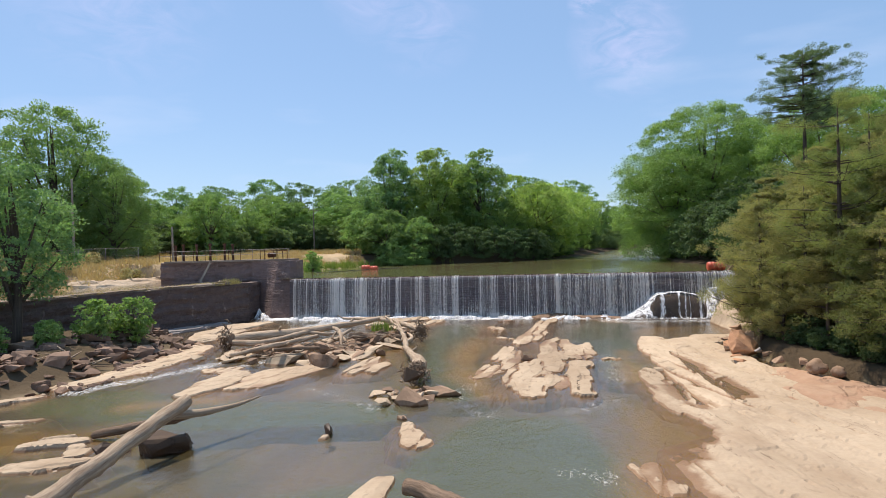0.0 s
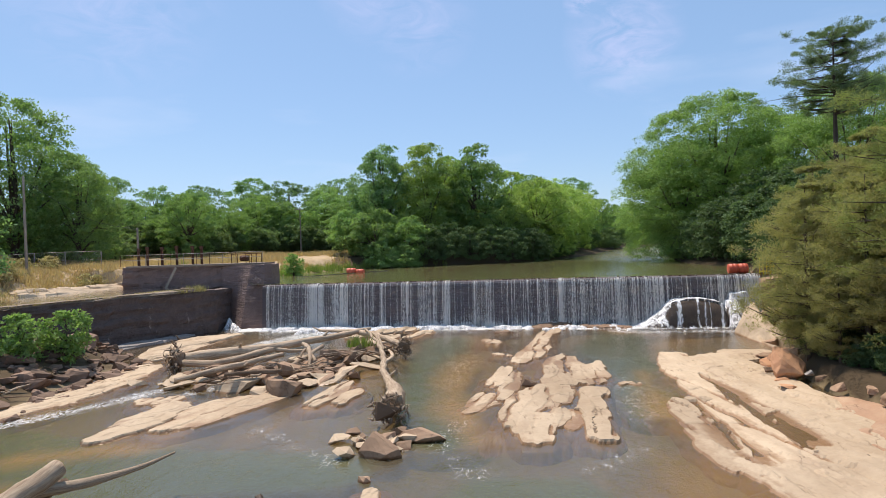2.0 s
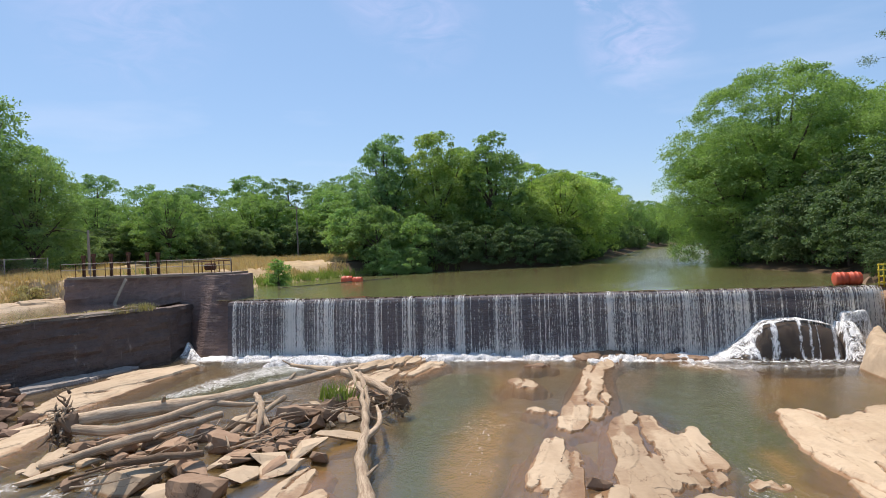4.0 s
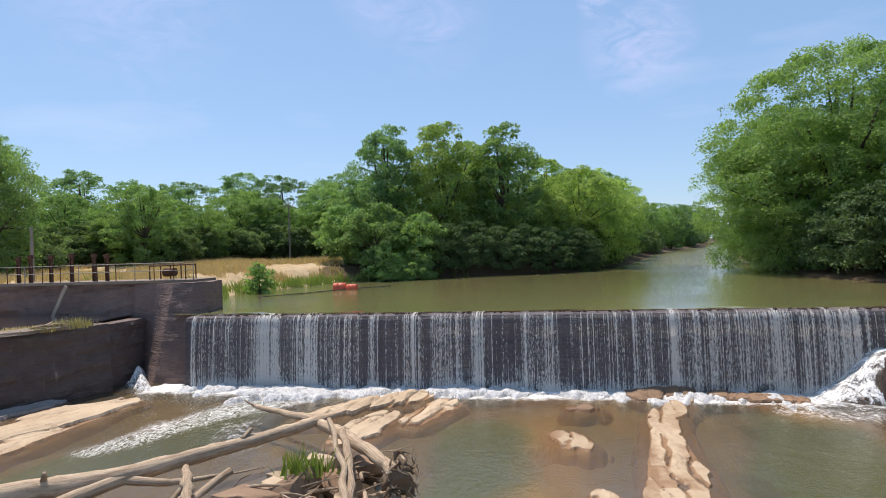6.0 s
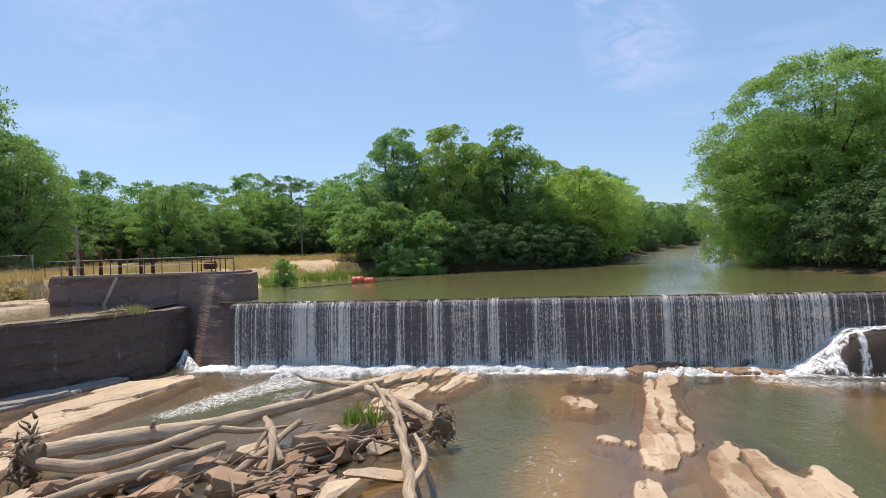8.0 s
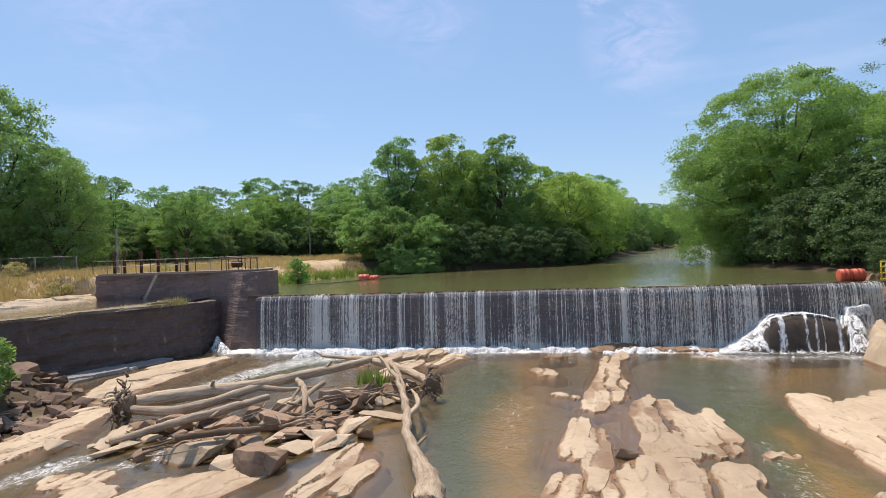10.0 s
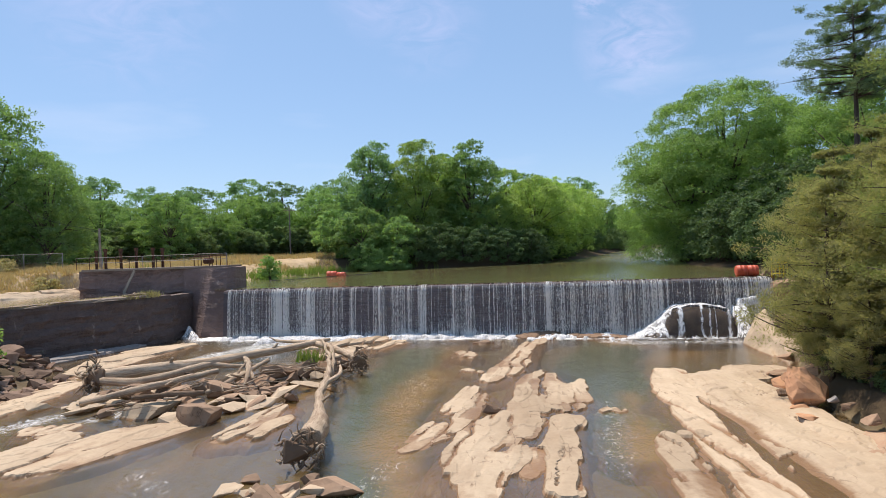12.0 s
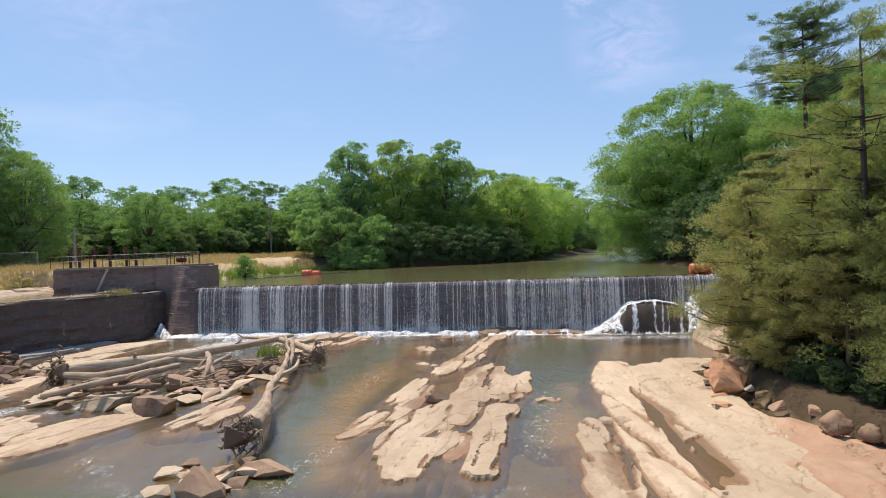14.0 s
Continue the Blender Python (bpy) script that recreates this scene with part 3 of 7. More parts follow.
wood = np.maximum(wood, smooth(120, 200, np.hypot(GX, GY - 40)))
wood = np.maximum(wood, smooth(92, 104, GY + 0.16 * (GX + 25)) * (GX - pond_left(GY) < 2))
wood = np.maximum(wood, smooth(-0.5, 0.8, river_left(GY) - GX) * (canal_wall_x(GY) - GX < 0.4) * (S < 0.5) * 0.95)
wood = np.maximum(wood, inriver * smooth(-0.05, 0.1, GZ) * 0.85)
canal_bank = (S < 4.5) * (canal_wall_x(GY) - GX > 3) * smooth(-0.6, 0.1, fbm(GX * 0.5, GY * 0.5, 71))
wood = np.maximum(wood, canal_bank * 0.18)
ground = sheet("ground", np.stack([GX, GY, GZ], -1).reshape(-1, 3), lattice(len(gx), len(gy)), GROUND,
               attrs={"litter_shade": np.clip(wood, 0, 1), "silt": inriver * smooth(0.12, -0.02, GZ), "deep": smooth(-0.3, -0.85, GZ)})
tagged(ground, "dry tan grass field and wooded river banks over a silty bed", "ground", kind="structure")

# ---- water ----
wx, wy = np.arange(-36, 27, 0.25), np.arange(-45, 57.6, 0.25)
WX, WY = np.meshgrid(wx, wy)
RAPIDS = [  # stretches of broken white water: x, y, half width, strength
    ((9.0, 33.5, 0.5, 0.38), (8.1, 29.0, 0.7, 0.4), (7.4, 26.5, 0.6, 0.45)),
    ((6.8, 24.2, 0.5, 0.42), (5.6, 23.2, 0.5, 0.4), (4.6, 22.6, 0.3, 0.4)),
    ((1.2, 27.5, 0.6, 0.38), (0.4, 25.0, 0.7, 0.4), (1.6, 22.5, 0.5, 0.36)),
    ((-13.0, 34.0, 0.5, 0.55), (-15.2, 31.0, 0.6, 0.62), (-17.5, 28.0, 0.6, 0.45)),
    ((-10.4, 34.6, 0.5, 0.5), (-11.6, 33.0, 0.5, 0.6)),
    ((-8.0, 52.3, 1.5, 0.56), (-10.0, 50.2, 1.3, 0.5), (-11.8, 47.6, 1.0, 0.45), (-13.2, 45.0, 0.6, 0.4)),
    ((1.4, 39.0, 0.7, 0.36), (1.0, 34.0, 0.6, 0.36)),
    ((12.6, 47.6, 0.5, 0.5), (14.5, 46.8, 0.8, 0.52), (17.5, 46.6, 0.4, 0.42), (20.4, 46.0, 0.6, 0.52)),
    ((-6.4, 27.5, 0.35, 0.42), (-3.0, 24.0, 0.4, 0.4)),
    ((3.4, 16.8, 0.25, 0.46), (4.3, 16.4, 0.25, 0.46)),
    ((-9.0, 47.5, 1.0, 0.45), (-8.0, 45.0, 0.8, 0.4)),
]
foam = np.zeros_like(WX)
# iron-stained shallows: x, y, half width
OCHRE = [[(3.0, 47.0, 0.9), (2.6, 42.0, 1.1), (2.0, 37.5, 1.3), (1.3, 33.5, 1.1), (0.9, 30.0, 0.7), (2.0, 25.0, 0.5)], [(8.0, 23.0, 1.0), (7.4, 20.5, 1.4), (6.6, 17.5, 1.4), (5.0, 14.0, 1.2)], [(-3.0, 38.0, 0.8), (-3.6, 34.0, 1.0), (-5.0, 29.5, 0.8), (-6.5, 26.5, 0.5)], [(10.2, 34.5, 0.4), (9.3, 30.5, 0.7), (8.4, 26.0, 0.9)], [(3.0, 50.0, 1.0), (6.0, 49.0, 0.8), (5.6, 46.0, 0.6)], [(-17.0, 20.0, 1.5), (-12.0, 21.5, 1.0)], [(12.0, 49.0, 0.6), (16.0, 43.0, 0.7), (13.0, 40.5, 0.5)], [(-13.0, 25.0, 0.6), (-9.0, 26.5, 0.5)], [(5.0, 37.0, 0.8), (4.4, 33.0, 0.4)]]
ochre = np.zeros_like(WX)
for chain in OCHRE:
    ochre = np.maximum(ochre, 0.66 * smooth(0.9, -0.9, spine_distance(WX, WY, chain) + 0.8 * fbm(WX * 0.5, WY * 0.35, 44)))
for chain in RAPIDS:
    d = spine_distance(WX, WY, [(a, b, w) for a, b, w, k in chain])
    foam = np.maximum(foam, 1.22 * chain[0][3] * smooth(1.4, -0.5, d + 0.4 * fbm(WX * 0.7, WY * 0.5, 46)))
U, S = dam_coords(WX, WY)
foam = np.maximum(foam, 1.15 * smooth(-3.4, -0.9, S + 0.6 * fbm(U * 0.4, S * 0.4, 4)) * (U > -2))
foam = np.maximum(foam, 0.30 * smooth(0.35, 0.75, fbm(WX * 0.22, WY * 0.13, 40)))
WZ = 0.02 * fbm(WX * 0.9, WY * 0.6, 14) + foam * 0.05 * fbm(WX * 2.2, WY * 1.6, 17)
quads = lattice(len(wx), len(wy))
keep = (S.ravel()[quads].max(1) < 0.4) & (canal_wall_x(WY).ravel()[quads[:, 0]] < WX.ravel()[quads[:, 0]] + 1.2)
keep &= (WX - bank_right(WY)).ravel()[quads[:, 0]] < 3.0
river = sheet("river_water", np.stack([WX, WY, WZ], -1).reshape(-1, 3), quads[keep], RIVER, attrs={"foam": foam, "ochre": ochre, "deep": smooth(-0.36, -0.95, land(WX, WY))})
tagged(river, "shallow muddy green-brown river with riffles of white water", "water", kind="structure")

ys = np.concatenate([np.arange(48.4, 100, 1.0), np.arange(100, 400, 6.0)])
rows = []
for yy in ys:
    a, b = pond_left(yy) - 1.4, pond_right(yy) + 1.4
    for t in np.linspace(0, 1, 24):
        xx = a + (b - a) * t
        u, s = dam_coords(xx, yy)
        rows.append((xx, yy + max(0.0, 0.75 - s) / math.cos(radians(9.5)), POND_Z))
rows = np.array(rows)
wind = smooth(82, 104, rows[:, 1] + 5 * fbm(rows[:, 0] * 0.08, rows[:, 1] * 0.05, 81)) + 0.25 * smooth(-0.1, 0.5, fbm(rows[:, 0] * 0.06, rows[:, 1] * 0.2, 82))
pond = sheet("pond_water", rows, lattice(24, len(ys)), POND, attrs={"wind": np.clip(wind, 0, 1)})
tagged(pond, "calm olive-green mill pond above the dam", "water", kind="structure")

ys = np.arange(-20, 60.1, 1.0)
rows = []
for yy in ys:
    for t in (-0.2, -4, -8, -15.0):
        rows.append((canal_wall_x(yy) + t, yy, CANAL_Z))
canal = sheet("canal_water", rows, lattice(4, len(ys)), POND)
tagged(canal, "still narrow mill-race canal behind a masonry wall", "water", kind="structure")

# ---- the dam ----
dam = tagged(new("dam"), "straight low masonry river dam with water spilling over its crest", "dam", kind="structure")
dam.matrix_world = DAM
bm = bmesh.new()
prof = [(-0.55, -1.5), (-0.12, 3.35), (-0.05, 3.52), (0.55, 3.58), (1.3, 3.5), (1.6, -1.5)]
steps = np.arange(-0.4, DAM_LENGTH + 0.01, 0.6)
rings = [[bm.verts.new((u, s + 0.03 * math.sin(u * 7.1 + z), z)) for s, z in prof] for u in steps]
for a, b in zip(rings, rings[1:]):
    for i in range(len(prof) - 1):
        bm.faces.new((a[i], b[i], b[i + 1], a[i + 1]))
bm.faces.new(rings[0]), bm.faces.new(rings[-1][::-1])
bmesh.ops.recalc_face_normals(bm, faces=bm.faces)
part("wall", bm, DAM_FACE, dam)

# the curtain of falling water
us = np.arange(0.0, DAM_LENGTH, 0.045)
drop = [(0.72, 3.63), (0.30, 3.64), (-0.02, 3.60), (-0.16, 3.46), (-0.25, 3.2)] + [(-0.25 - 0.30 * (1 - z / 3.2) ** 0.7, z) for z in np.linspace(3.0, -0.1, 26)]
verts, thick = [], []
for s, z in drop:
    fall = min(max((3.5 - z) / 3.5, 0), 1)
    wob = fbm(us * 1.6, us * 0 + 0.3, 31) * 0.09 + fbm(us * 6, us * 0 + z * 0.15, 32) * 0.035
    verts.append(np.stack([us + 0.02 * fall * np.sin(us * 9), s + wob * (0.25 + fall), np.full_like(us, z) + 0.012 * np.sin(us * 5)], -1))
    base = 0.09 * fbm(us * 0.55, us * 0 + 2, 33) + 0.10 * fbm(us * 2.3, us * 0 + 5, 34) - 0.012
    for c, w, k in ((4.3, 0.45, 0.13), (6.6, 0.24, 0.09), (8.7, 0.12, 0.08), (11.2, 0.14, 0.09), (15.3, 0.2, 0.16), (17.4, 0.1, 0.05), (20.1, 0.12, 0.07), (22.4, 0.1, 0.08), (24.2, 0.2, 0.14), (25.8, 0.1, 0.08), (28.5, 0.12, 0.07), (31.4, 0.2, 0.09), (37.4, 0.5, 0.12)):
        base = base + 0.8 * k * np.exp(-((us - c) / w) ** 2)
    base = base + 0.025 + 0.05 * smooth(10.5, 6.0, us) + 0.03 * smooth(27.0, 31.0, us) + 0.05 * fbm(us * 1.1, us * 0 + 9, 37)
    base = base + 0.03 * smooth(0.70, 0.92, fall) + (0.08 + 0.22 * fbm(us * 0.9, us * 0 + 3, 38)) * smooth(0.84, 0.98, fall) - 0.10 * (z > 3.59)
    base = base + 0.16 * smooth(0.45, 1.0, fall) * (np.exp(-((us - 16.8) / 1.0) ** 2) + 0.2 * np.exp(-((us - 4.6) / 1.2) ** 2)) * (0.6 + 0.8 * fbm(us * 1.3, us * 0 + z * 0.9, 36))
    thick.append(base)
water_curtain = sheet("water_curtain", np.concatenate(verts), lattice(len(us), len(drop)), FALL, attrs={"thick": np.concatenate(thick)})
water_curtain.matrix_world = DAM
# stones and scraps of weed caught along the crest
rng = np.random.default_rng(12)
bm = bmesh.new()
for k in range(190):
    u, w = rng.uniform(0.3, DAM_LENGTH - 0.3), rng.uniform(0.05, 0.15)
    bmesh.ops.create_icosphere(bm, subdivisions=1, radius=0.5, matrix=pose(u, rng.uniform(0.02, 0.30), 3.61 + 0.15 * w, *rng.uniform(-30, 30, 3)) @ Matrix.Diagonal((w * rng.uniform(0.8, 2.4), w, w * 0.8, 1)))
crest = part("crest_stones", bm, ROCK_WET_SHADED)
crest.matrix_world = DAM
tagged(crest, "dark wet stones and weed caught along the dam crest", "stones", kind="stuff")
tagged(water_curtain, "thin curtain of white water threads falling over the dam", "waterfall", kind="stuff")


def patch(name, spines, top, material, cell=0.068, seed=0, edge=0.05, wobble=0.5, relief=0.09, cuts=(), lean=(0, 0), strike=(0.28, 1.0), blocks=0.22, parent=None, joint=(1.9, 0.62)):
    """A low slab or a bank of foam: a mesh over the footprint of its spines, broken along its joints, with ledges and cuts."""
    xs = [p[0] for sp in spines for p in sp]
    yy = [p[1] for sp in spines for p in sp]
    pad = max(p[2] for sp in spines for p in sp) + 1.0
    cx, cy = (min(xs) + max(xs)) / 2, (min(yy) + max(yy)) / 2
    x = np.arange(min(xs) - pad, max(xs) + pad, cell)
    y = np.arange(min(yy) - pad, max(yy) + pad, cell)
    X, Y = np.meshgrid(x, y)
    n = math.hypot(*strike)
    ax, ay = strike[0] / n, strike[1] / n
    along, across = X * ax + Y * ay, X * ay - Y * ax
    wa, wc = along + 0.5 * fbm(X * 0.5, Y * 0.5, seed + 1), across + 0.35 * fbm(X * 0.5, Y * 0.5, seed + 2)
    v1, e1 = cells(wa / joint[0], wc / joint[1], seed)
    v2, e2 = cells(wa / (joint[0] * 0.55), wc / (joint[1] * 0.36), seed + 40)
    d = np.full(X.shape, 1e9)
    for sp in spines:
        d = np.minimum(d, spine_distance(X, Y, sp))
    d = d + wobble * (0.55 * fbm(along * 0.22, across * 1.5, seed) + 0.42 * fbm(along * 0.6, across * 2.8, seed + 7, 2) + 0.10 * fbm(X * 2.6, Y * 2.6, seed + 9, 2))
    apart = d.copy()
    d = d + blocks * (0.35 * v1 + 0.16 * v2)
    if blocks:
        # the rim is torn into flakes along the bedding, and joints open into narrow inlets
        near = np.minimum(wc / joint[1] % 1, 1 - wc / joint[1] % 1)
        d = d + 0.28 * np.abs(fbm(along * 0.55, across * 3.0, seed + 31, 2)) + 0.05 * fbm(along * 1.3, across * 4.0, seed + 33, 1) - 0.11
        d = d + 0.5 * smooth(0.19, 0.02, near) * (fbm(along * 0.4, across * 0.7, seed + 23) > 0.04) + 0.05 * fbm(X * 2.4, Y * 2.4, seed + 27, 2)
    for cut in cuts:
        apart = np.maximum(apart, -spine_distance(X, Y, cut))
        ragged = min(1.0, 4 * max(p[2] for p in cut))
        d = np.maximum(d, -(spine_distance(X, Y, cut) + ragged * (0.14 * fbm(X * 1.7, Y * 1.7, seed + 5) + 0.07 * v2)))
    if blocks:
        # a flat-bedded ledge: a low scarp, a sunken apron round it, each joint block a little higher or lower
        d = (2 * d + np.roll(d, 1, 0) + np.roll(d, -1, 0) + np.roll(d, 1, 1) + np.roll(d, -1, 1)) / 6
        gy, gx = np.gradient(d, cell)
        steep = np.maximum(np.hypot(gx, gy), 0.7)
        rim = d / steep
        pull = np.where(np.abs(rim) < cell * 0.72, rim / steep, 0.0)
        X, Y = X - np.clip(pull * gx, -0.75 * cell, 0.75 * cell), Y - np.clip(pull * gy, -0.75 * cell, 0.75 * cell)
        inside = (rim < cell * 0.72) * 1.0
        tilt = (wa / joint[0] % 1 - 0.5) * 0.05 * v2
        step = 0.035 + top * (0.20 + 0.14 * v1 + 0.02 * v2 + 0.36 * smooth(0, -1.2, d)) + tilt * 0.15
        step = step + 0.6 * relief * (0.6 * fbm(along * 0.3, across * 0.9, seed + 11) + 0.10 * fbm(along * 0.7, across * 2.6, seed + 13))
        # thin beds peel off in terraces
        bed = fbm(along * 0.28, across * 0.75, seed + 37) + 0.35 * smooth(0.0, -0.9, d)
        step = step + 0.025 * (bed > 0.05) + 0.025 * (bed > 0.32) + 0.006 * fbm(X * 3.5, Y * 3.5, seed + 41)
        crack = 0.07 * smooth(0.17, 0.05, np.minimum(wc / joint[1] % 1, 1 - wc / joint[1] % 1)) * (fbm(along * 0.16, across * 0.8, seed + 19) > 0.3)
        apron = 0.012 - 0.26 * np.clip(apart / 0.9, 0, 1) - 0.45 * smooth(0.35, 0.9, apart) + 0.05 * fbm(along * 0.8, across * 2.5, seed + 15)
        Z = apron * (1 - inside) + inside * (np.maximum(step, -0.06) - crack)
        reach = 0.9
    else:
        inside = smooth(0.02, -edge, d)
        rise = top * (1 + 0.25 * fbm(across * 0.5, along * 0.12, seed + 3))
        Z = -0.35 + inside * (0.35 + rise) + relief * inside * (0.6 * fbm(X * 0.7, Y * 0.7, seed + 11) + 0.35 * fbm(along * 1.3, across * 5.0, seed + 13))
        reach = 0.30
    Z = Z + inside * ((X - cx) * lean[0] + (Y - cy) * lean[1])
    q = lattice(len(x), len(y))
    q = q[((apart if blocks else d).ravel()[q] < reach).any(1)]
    used, inv = np.unique(q, return_inverse=True)
    v = np.stack([X, Y, Z], -1).reshape(-1, 3)[used]
    ob = sheet(name, v, inv.reshape(q.shape), material, parent, smooth=not blocks, attrs={"edge": np.clip(smooth(0.25, -0.5 if blocks else -1.0, d), 0, 1).ravel()[used]})
    return ob


# foam along the foot of the dam and where the race leaves it
def on_dam(u, s):
    p = DAM @ Vector((u, s, 0))
    return p.x, p.y


foot = [(*on_dam(u, -1.2 - 0.3 * math.sin(u * 0.9)), w) for u, w in ((0.4, 0.9), (4, 1.6), (8, 1.6), (13, 1.25), (18, 1.3), (23, 1.2), (28, 1.15), (33, 1.2), (37.6, 0.7))]
race = [(*on_dam(8.8, -1.8), 1.3), (*on_dam(6.2, -2.4), 1.4), (*on_dam(4.0, -3.4), 0.7)]
spout = [(-18.0, 55.6, 0.5), (-16.4, 54.2, 0.55), (-14.6, 53.4, 0.45), (-12.4, 52.6, 0.6)]
cascade_l = [(13.6, 48.0, 0.7), (15.2, 46.6, 0.5), (17.6, 46.6, 0.3)]
cascade_r = [(20.9, 46.0, 0.5), (19.8, 45.8, 0.5)]
foam_bank = patch("foam", [foot, race, spout, cascade_l, cascade_r], 0.16, FOAM, 0.10, 50, 1.0, 1.8, 0.28, blocks=0.0)
for spine, top, lean in (([(-18.2, 56.9, 0.6), (-17.6, 56.0, 0.7), (-16.8, 54.9, 0.65), (-15.6, 53.7, 0.4)], 0.6, (-0.06, 0.10)),):
    chute = patch("foam", [spine], top, CHUTE, 0.08, 57, 0.9, 0.5, 0.35, lean=lean, blocks=0.0)
    bed = patch("rock_slab", [spine], top - 0.12, ROCK_WET_SHADED, 0.12, 57, 0.9, 0.5, 0.35, lean=lean, blocks=0.0)
    tagged(bed, "dark wet rock under the white water", "rock", "rock slabs in the river")
    tagged(chute, "white water chute beside the dam", "foam", kind="stuff")
tagged(foam_bank, "churning white foam along the foot of the falls", "foam", kind="stuff")

# ---- masonry on the bank ----
def battered_wall(name, line, width, top, bottom, batter, material, parent, seed, cell=0.3, rugged=1.0):
    """A thick wall along a line of (x, y), with a leaning, uneven face on the river side; the top is flat.
    A point may carry its own batter as a third number."""
    pts = [Vector((p[0], p[1], p[2] if len(p) > 2 else batter)) for p in line]
    path = []
    for a, b in zip(pts, pts[1:]):
        n = max(2, int((b.xy - a.xy).length / cell))
        path += [a.lerp(b, i / n) for i in range(n)]
    path.append(pts[-1])
    leans = [p.z for p in path]
    path = [Vector((p.x, p.y, 0)) for p in path]
    rows_n = max(4, int((top - bottom) / cell))
    bm = bmesh.new()
    rings = []
    for i, p in enumerate(path):
        d = (path[min(i + 1, len(path) - 1)] - path[max(i - 1, 0)]).normalized()
        out = Vector((d.y, -d.x, 0))
        ring = []
        for k in range(rows_n + 1):
            t = k / rows_n
            z = bottom + (top - bottom) * t
            bulge = 0.15 * noise.noise((p.x * 0.7, p.y * 0.7 + seed, z * 1.6)) + 0.09 * noise.noise((p.x * 2.1, p.y * 2.1, z * 4.0 + seed))
            shelf = 0.05 * (1 if int(z * 2.3 + noise.noise((p.x * 0.3, p.y * 0.3, seed)) * 1.5) % 2 else -1)
            q = p + out * (leans[i] * (1 - t) + rugged * (bulge + shelf) * (1 if k < rows_n else 0.3))
            ring.append(bm.verts.new((q.x, q.y, z + (0.05 * noise.noise((p.x, p.y, 4.0)) if k == rows_n else 0))))
        for w, z in ((width, top + 0.02), (width, bottom)):
            q = p - out * w
            ring.append(bm.verts.new((q.x, q.y, z)))
        rings.append(ring)
    for a, b in zip(rings, rings[1:]):
        for i in range(len(a) - 1):
            bm.faces.new((a[i], b[i], b[i + 1], a[i + 1]))
    bm.faces.new(rings[0][::-1]), bm.faces.new(rings[-1])
    bmesh.ops.recalc_face_normals(bm, faces=bm.faces)
    return part(name, bm, material, parent)


canal_wall = battered_wall("canal_wall", [(-60, 1), (-42, 15), (-33, 29), (-27.6, 39.6), (-22.4, 48.4), (-19.2, 53.3), (-18.35, 54.5)], 1.0, 3.44, -0.4, 0.35, WALL, None, 1, 0.22)
tagged(canal_wall, "dark stained old masonry retaining wall of the mill race", "wall", kind="structure")
battered_wall("coping", [(-60, 1), (-42, 15), (-33, 29), (-27.6, 39.6), (-22.4, 48.4), (-19.3, 53.0)], 0.9, 3.60, 3.42, 0.02, CAP, canal_wall, 3, 0.3)["label"] = "pale earth-covered wall top"
headwall = tagged(new("head_wall"), "massive purple-brown masonry abutment and headgate wall", "wall", kind="structure")
battered_wall("abutment", [(-19.2, 58.75, 0.5), (-17.6, 58.2, 1.2), (-16.2, 57.35, 1.75), (-15.0, 57.1, 1.75), (-14.5, 57.4, 0.7), (-14.35, 58.2, 0.15), (-14.4, 59.7, 0.05)], 2.2, 5.31, -0.5, 1.7, HEADWALL, headwall, 5, 0.22, 0.12)
battered_wall("wall", [(-29.4, 60.9), (-24.0, 60.0), (-18.6, 58.75)], 2.2, 5.30, -0.5, 0.3, HEADWALL, headwall, 9, 0.25)
battered_wall("recess", [(-19.0, 53.6), (-18.55, 55.2), (-18.3, 57.0), (-18.2, 59.2)], 0.8, 3.35, -0.5, 0.1, WALL, headwall, 13, 0.25)
bm = bmesh.new()
box_mesh(bm, (13.7, 2.1, 0.16), pose(-21.75, 60.0, 5.39, 0, 0, -9.6))
bmesh.ops.bevel(bm, geom=bm.edges[:], offset=0.03, segments=1)
part("coping", bm, CAP, headwall, "pale worn concrete coping")


# ---- rock slabs in the river ----
def rock_slab(spines, top, label, material=ROCK, group="rock slabs in the river", **more):
    ob = patch("rock_slab", spines, top, material, **more)
    return tagged(ob, label, "rock", group)


TAN = "flat tan sandstone slab with ragged edges rising from the river"
# the island of parallel strips in mid-river
FLOW = (0.24, 1.0)
rock_slab([[(9.1, 49.5, 0.35), (7.7, 47.2, 0.45), (6.9, 44.5, 0.55), (6.1, 41.6, 0.75), (5.5, 39.6, 0.8), (4.7, 38.0, 0.45)]], 0.17, "long tan rock spine running down from the dam foot", seed=101, cuts=[[(6.05, 40.8, 0.18), (5.95, 40.6, 0.2)]], strike=FLOW)
rock_slab([[(3.75, 36.4, 0.22), (3.25, 34.8, 0.42), (2.75, 33.0, 0.36)]], 0.12, TAN, seed=102, strike=FLOW)
rock_slab([[(4.2, 35.2, 0.2), (3.75, 33.6, 0.34), (3.3, 31.8, 0.33), (2.95, 30.4, 0.2)]], 0.13, TAN, seed=112, strike=FLOW)
rock_slab([[(2.35, 31.2, 0.3), (2.2, 30.0, 0.55), (1.85, 29.1, 0.42), (1.35, 28.8, 0.2)]], 0.11, TAN, seed=113, strike=(0.5, 1))
rock_slab([[(4.95, 32.4, 0.3), (4.35, 30.9, 0.75), (4.0, 28.8, 0.95), (3.55, 26.8, 0.85), (3.6, 25.5, 0.5)]], 0.20, "broad tan sandstone slab with a pothole in it", seed=103, cuts=[[(4.6, 28.8, 0.2), (4.4, 28.4, 0.2)], [(3.85, 27.7, 0.06), (3.65, 27.5, 0.05)]], strike=FLOW)
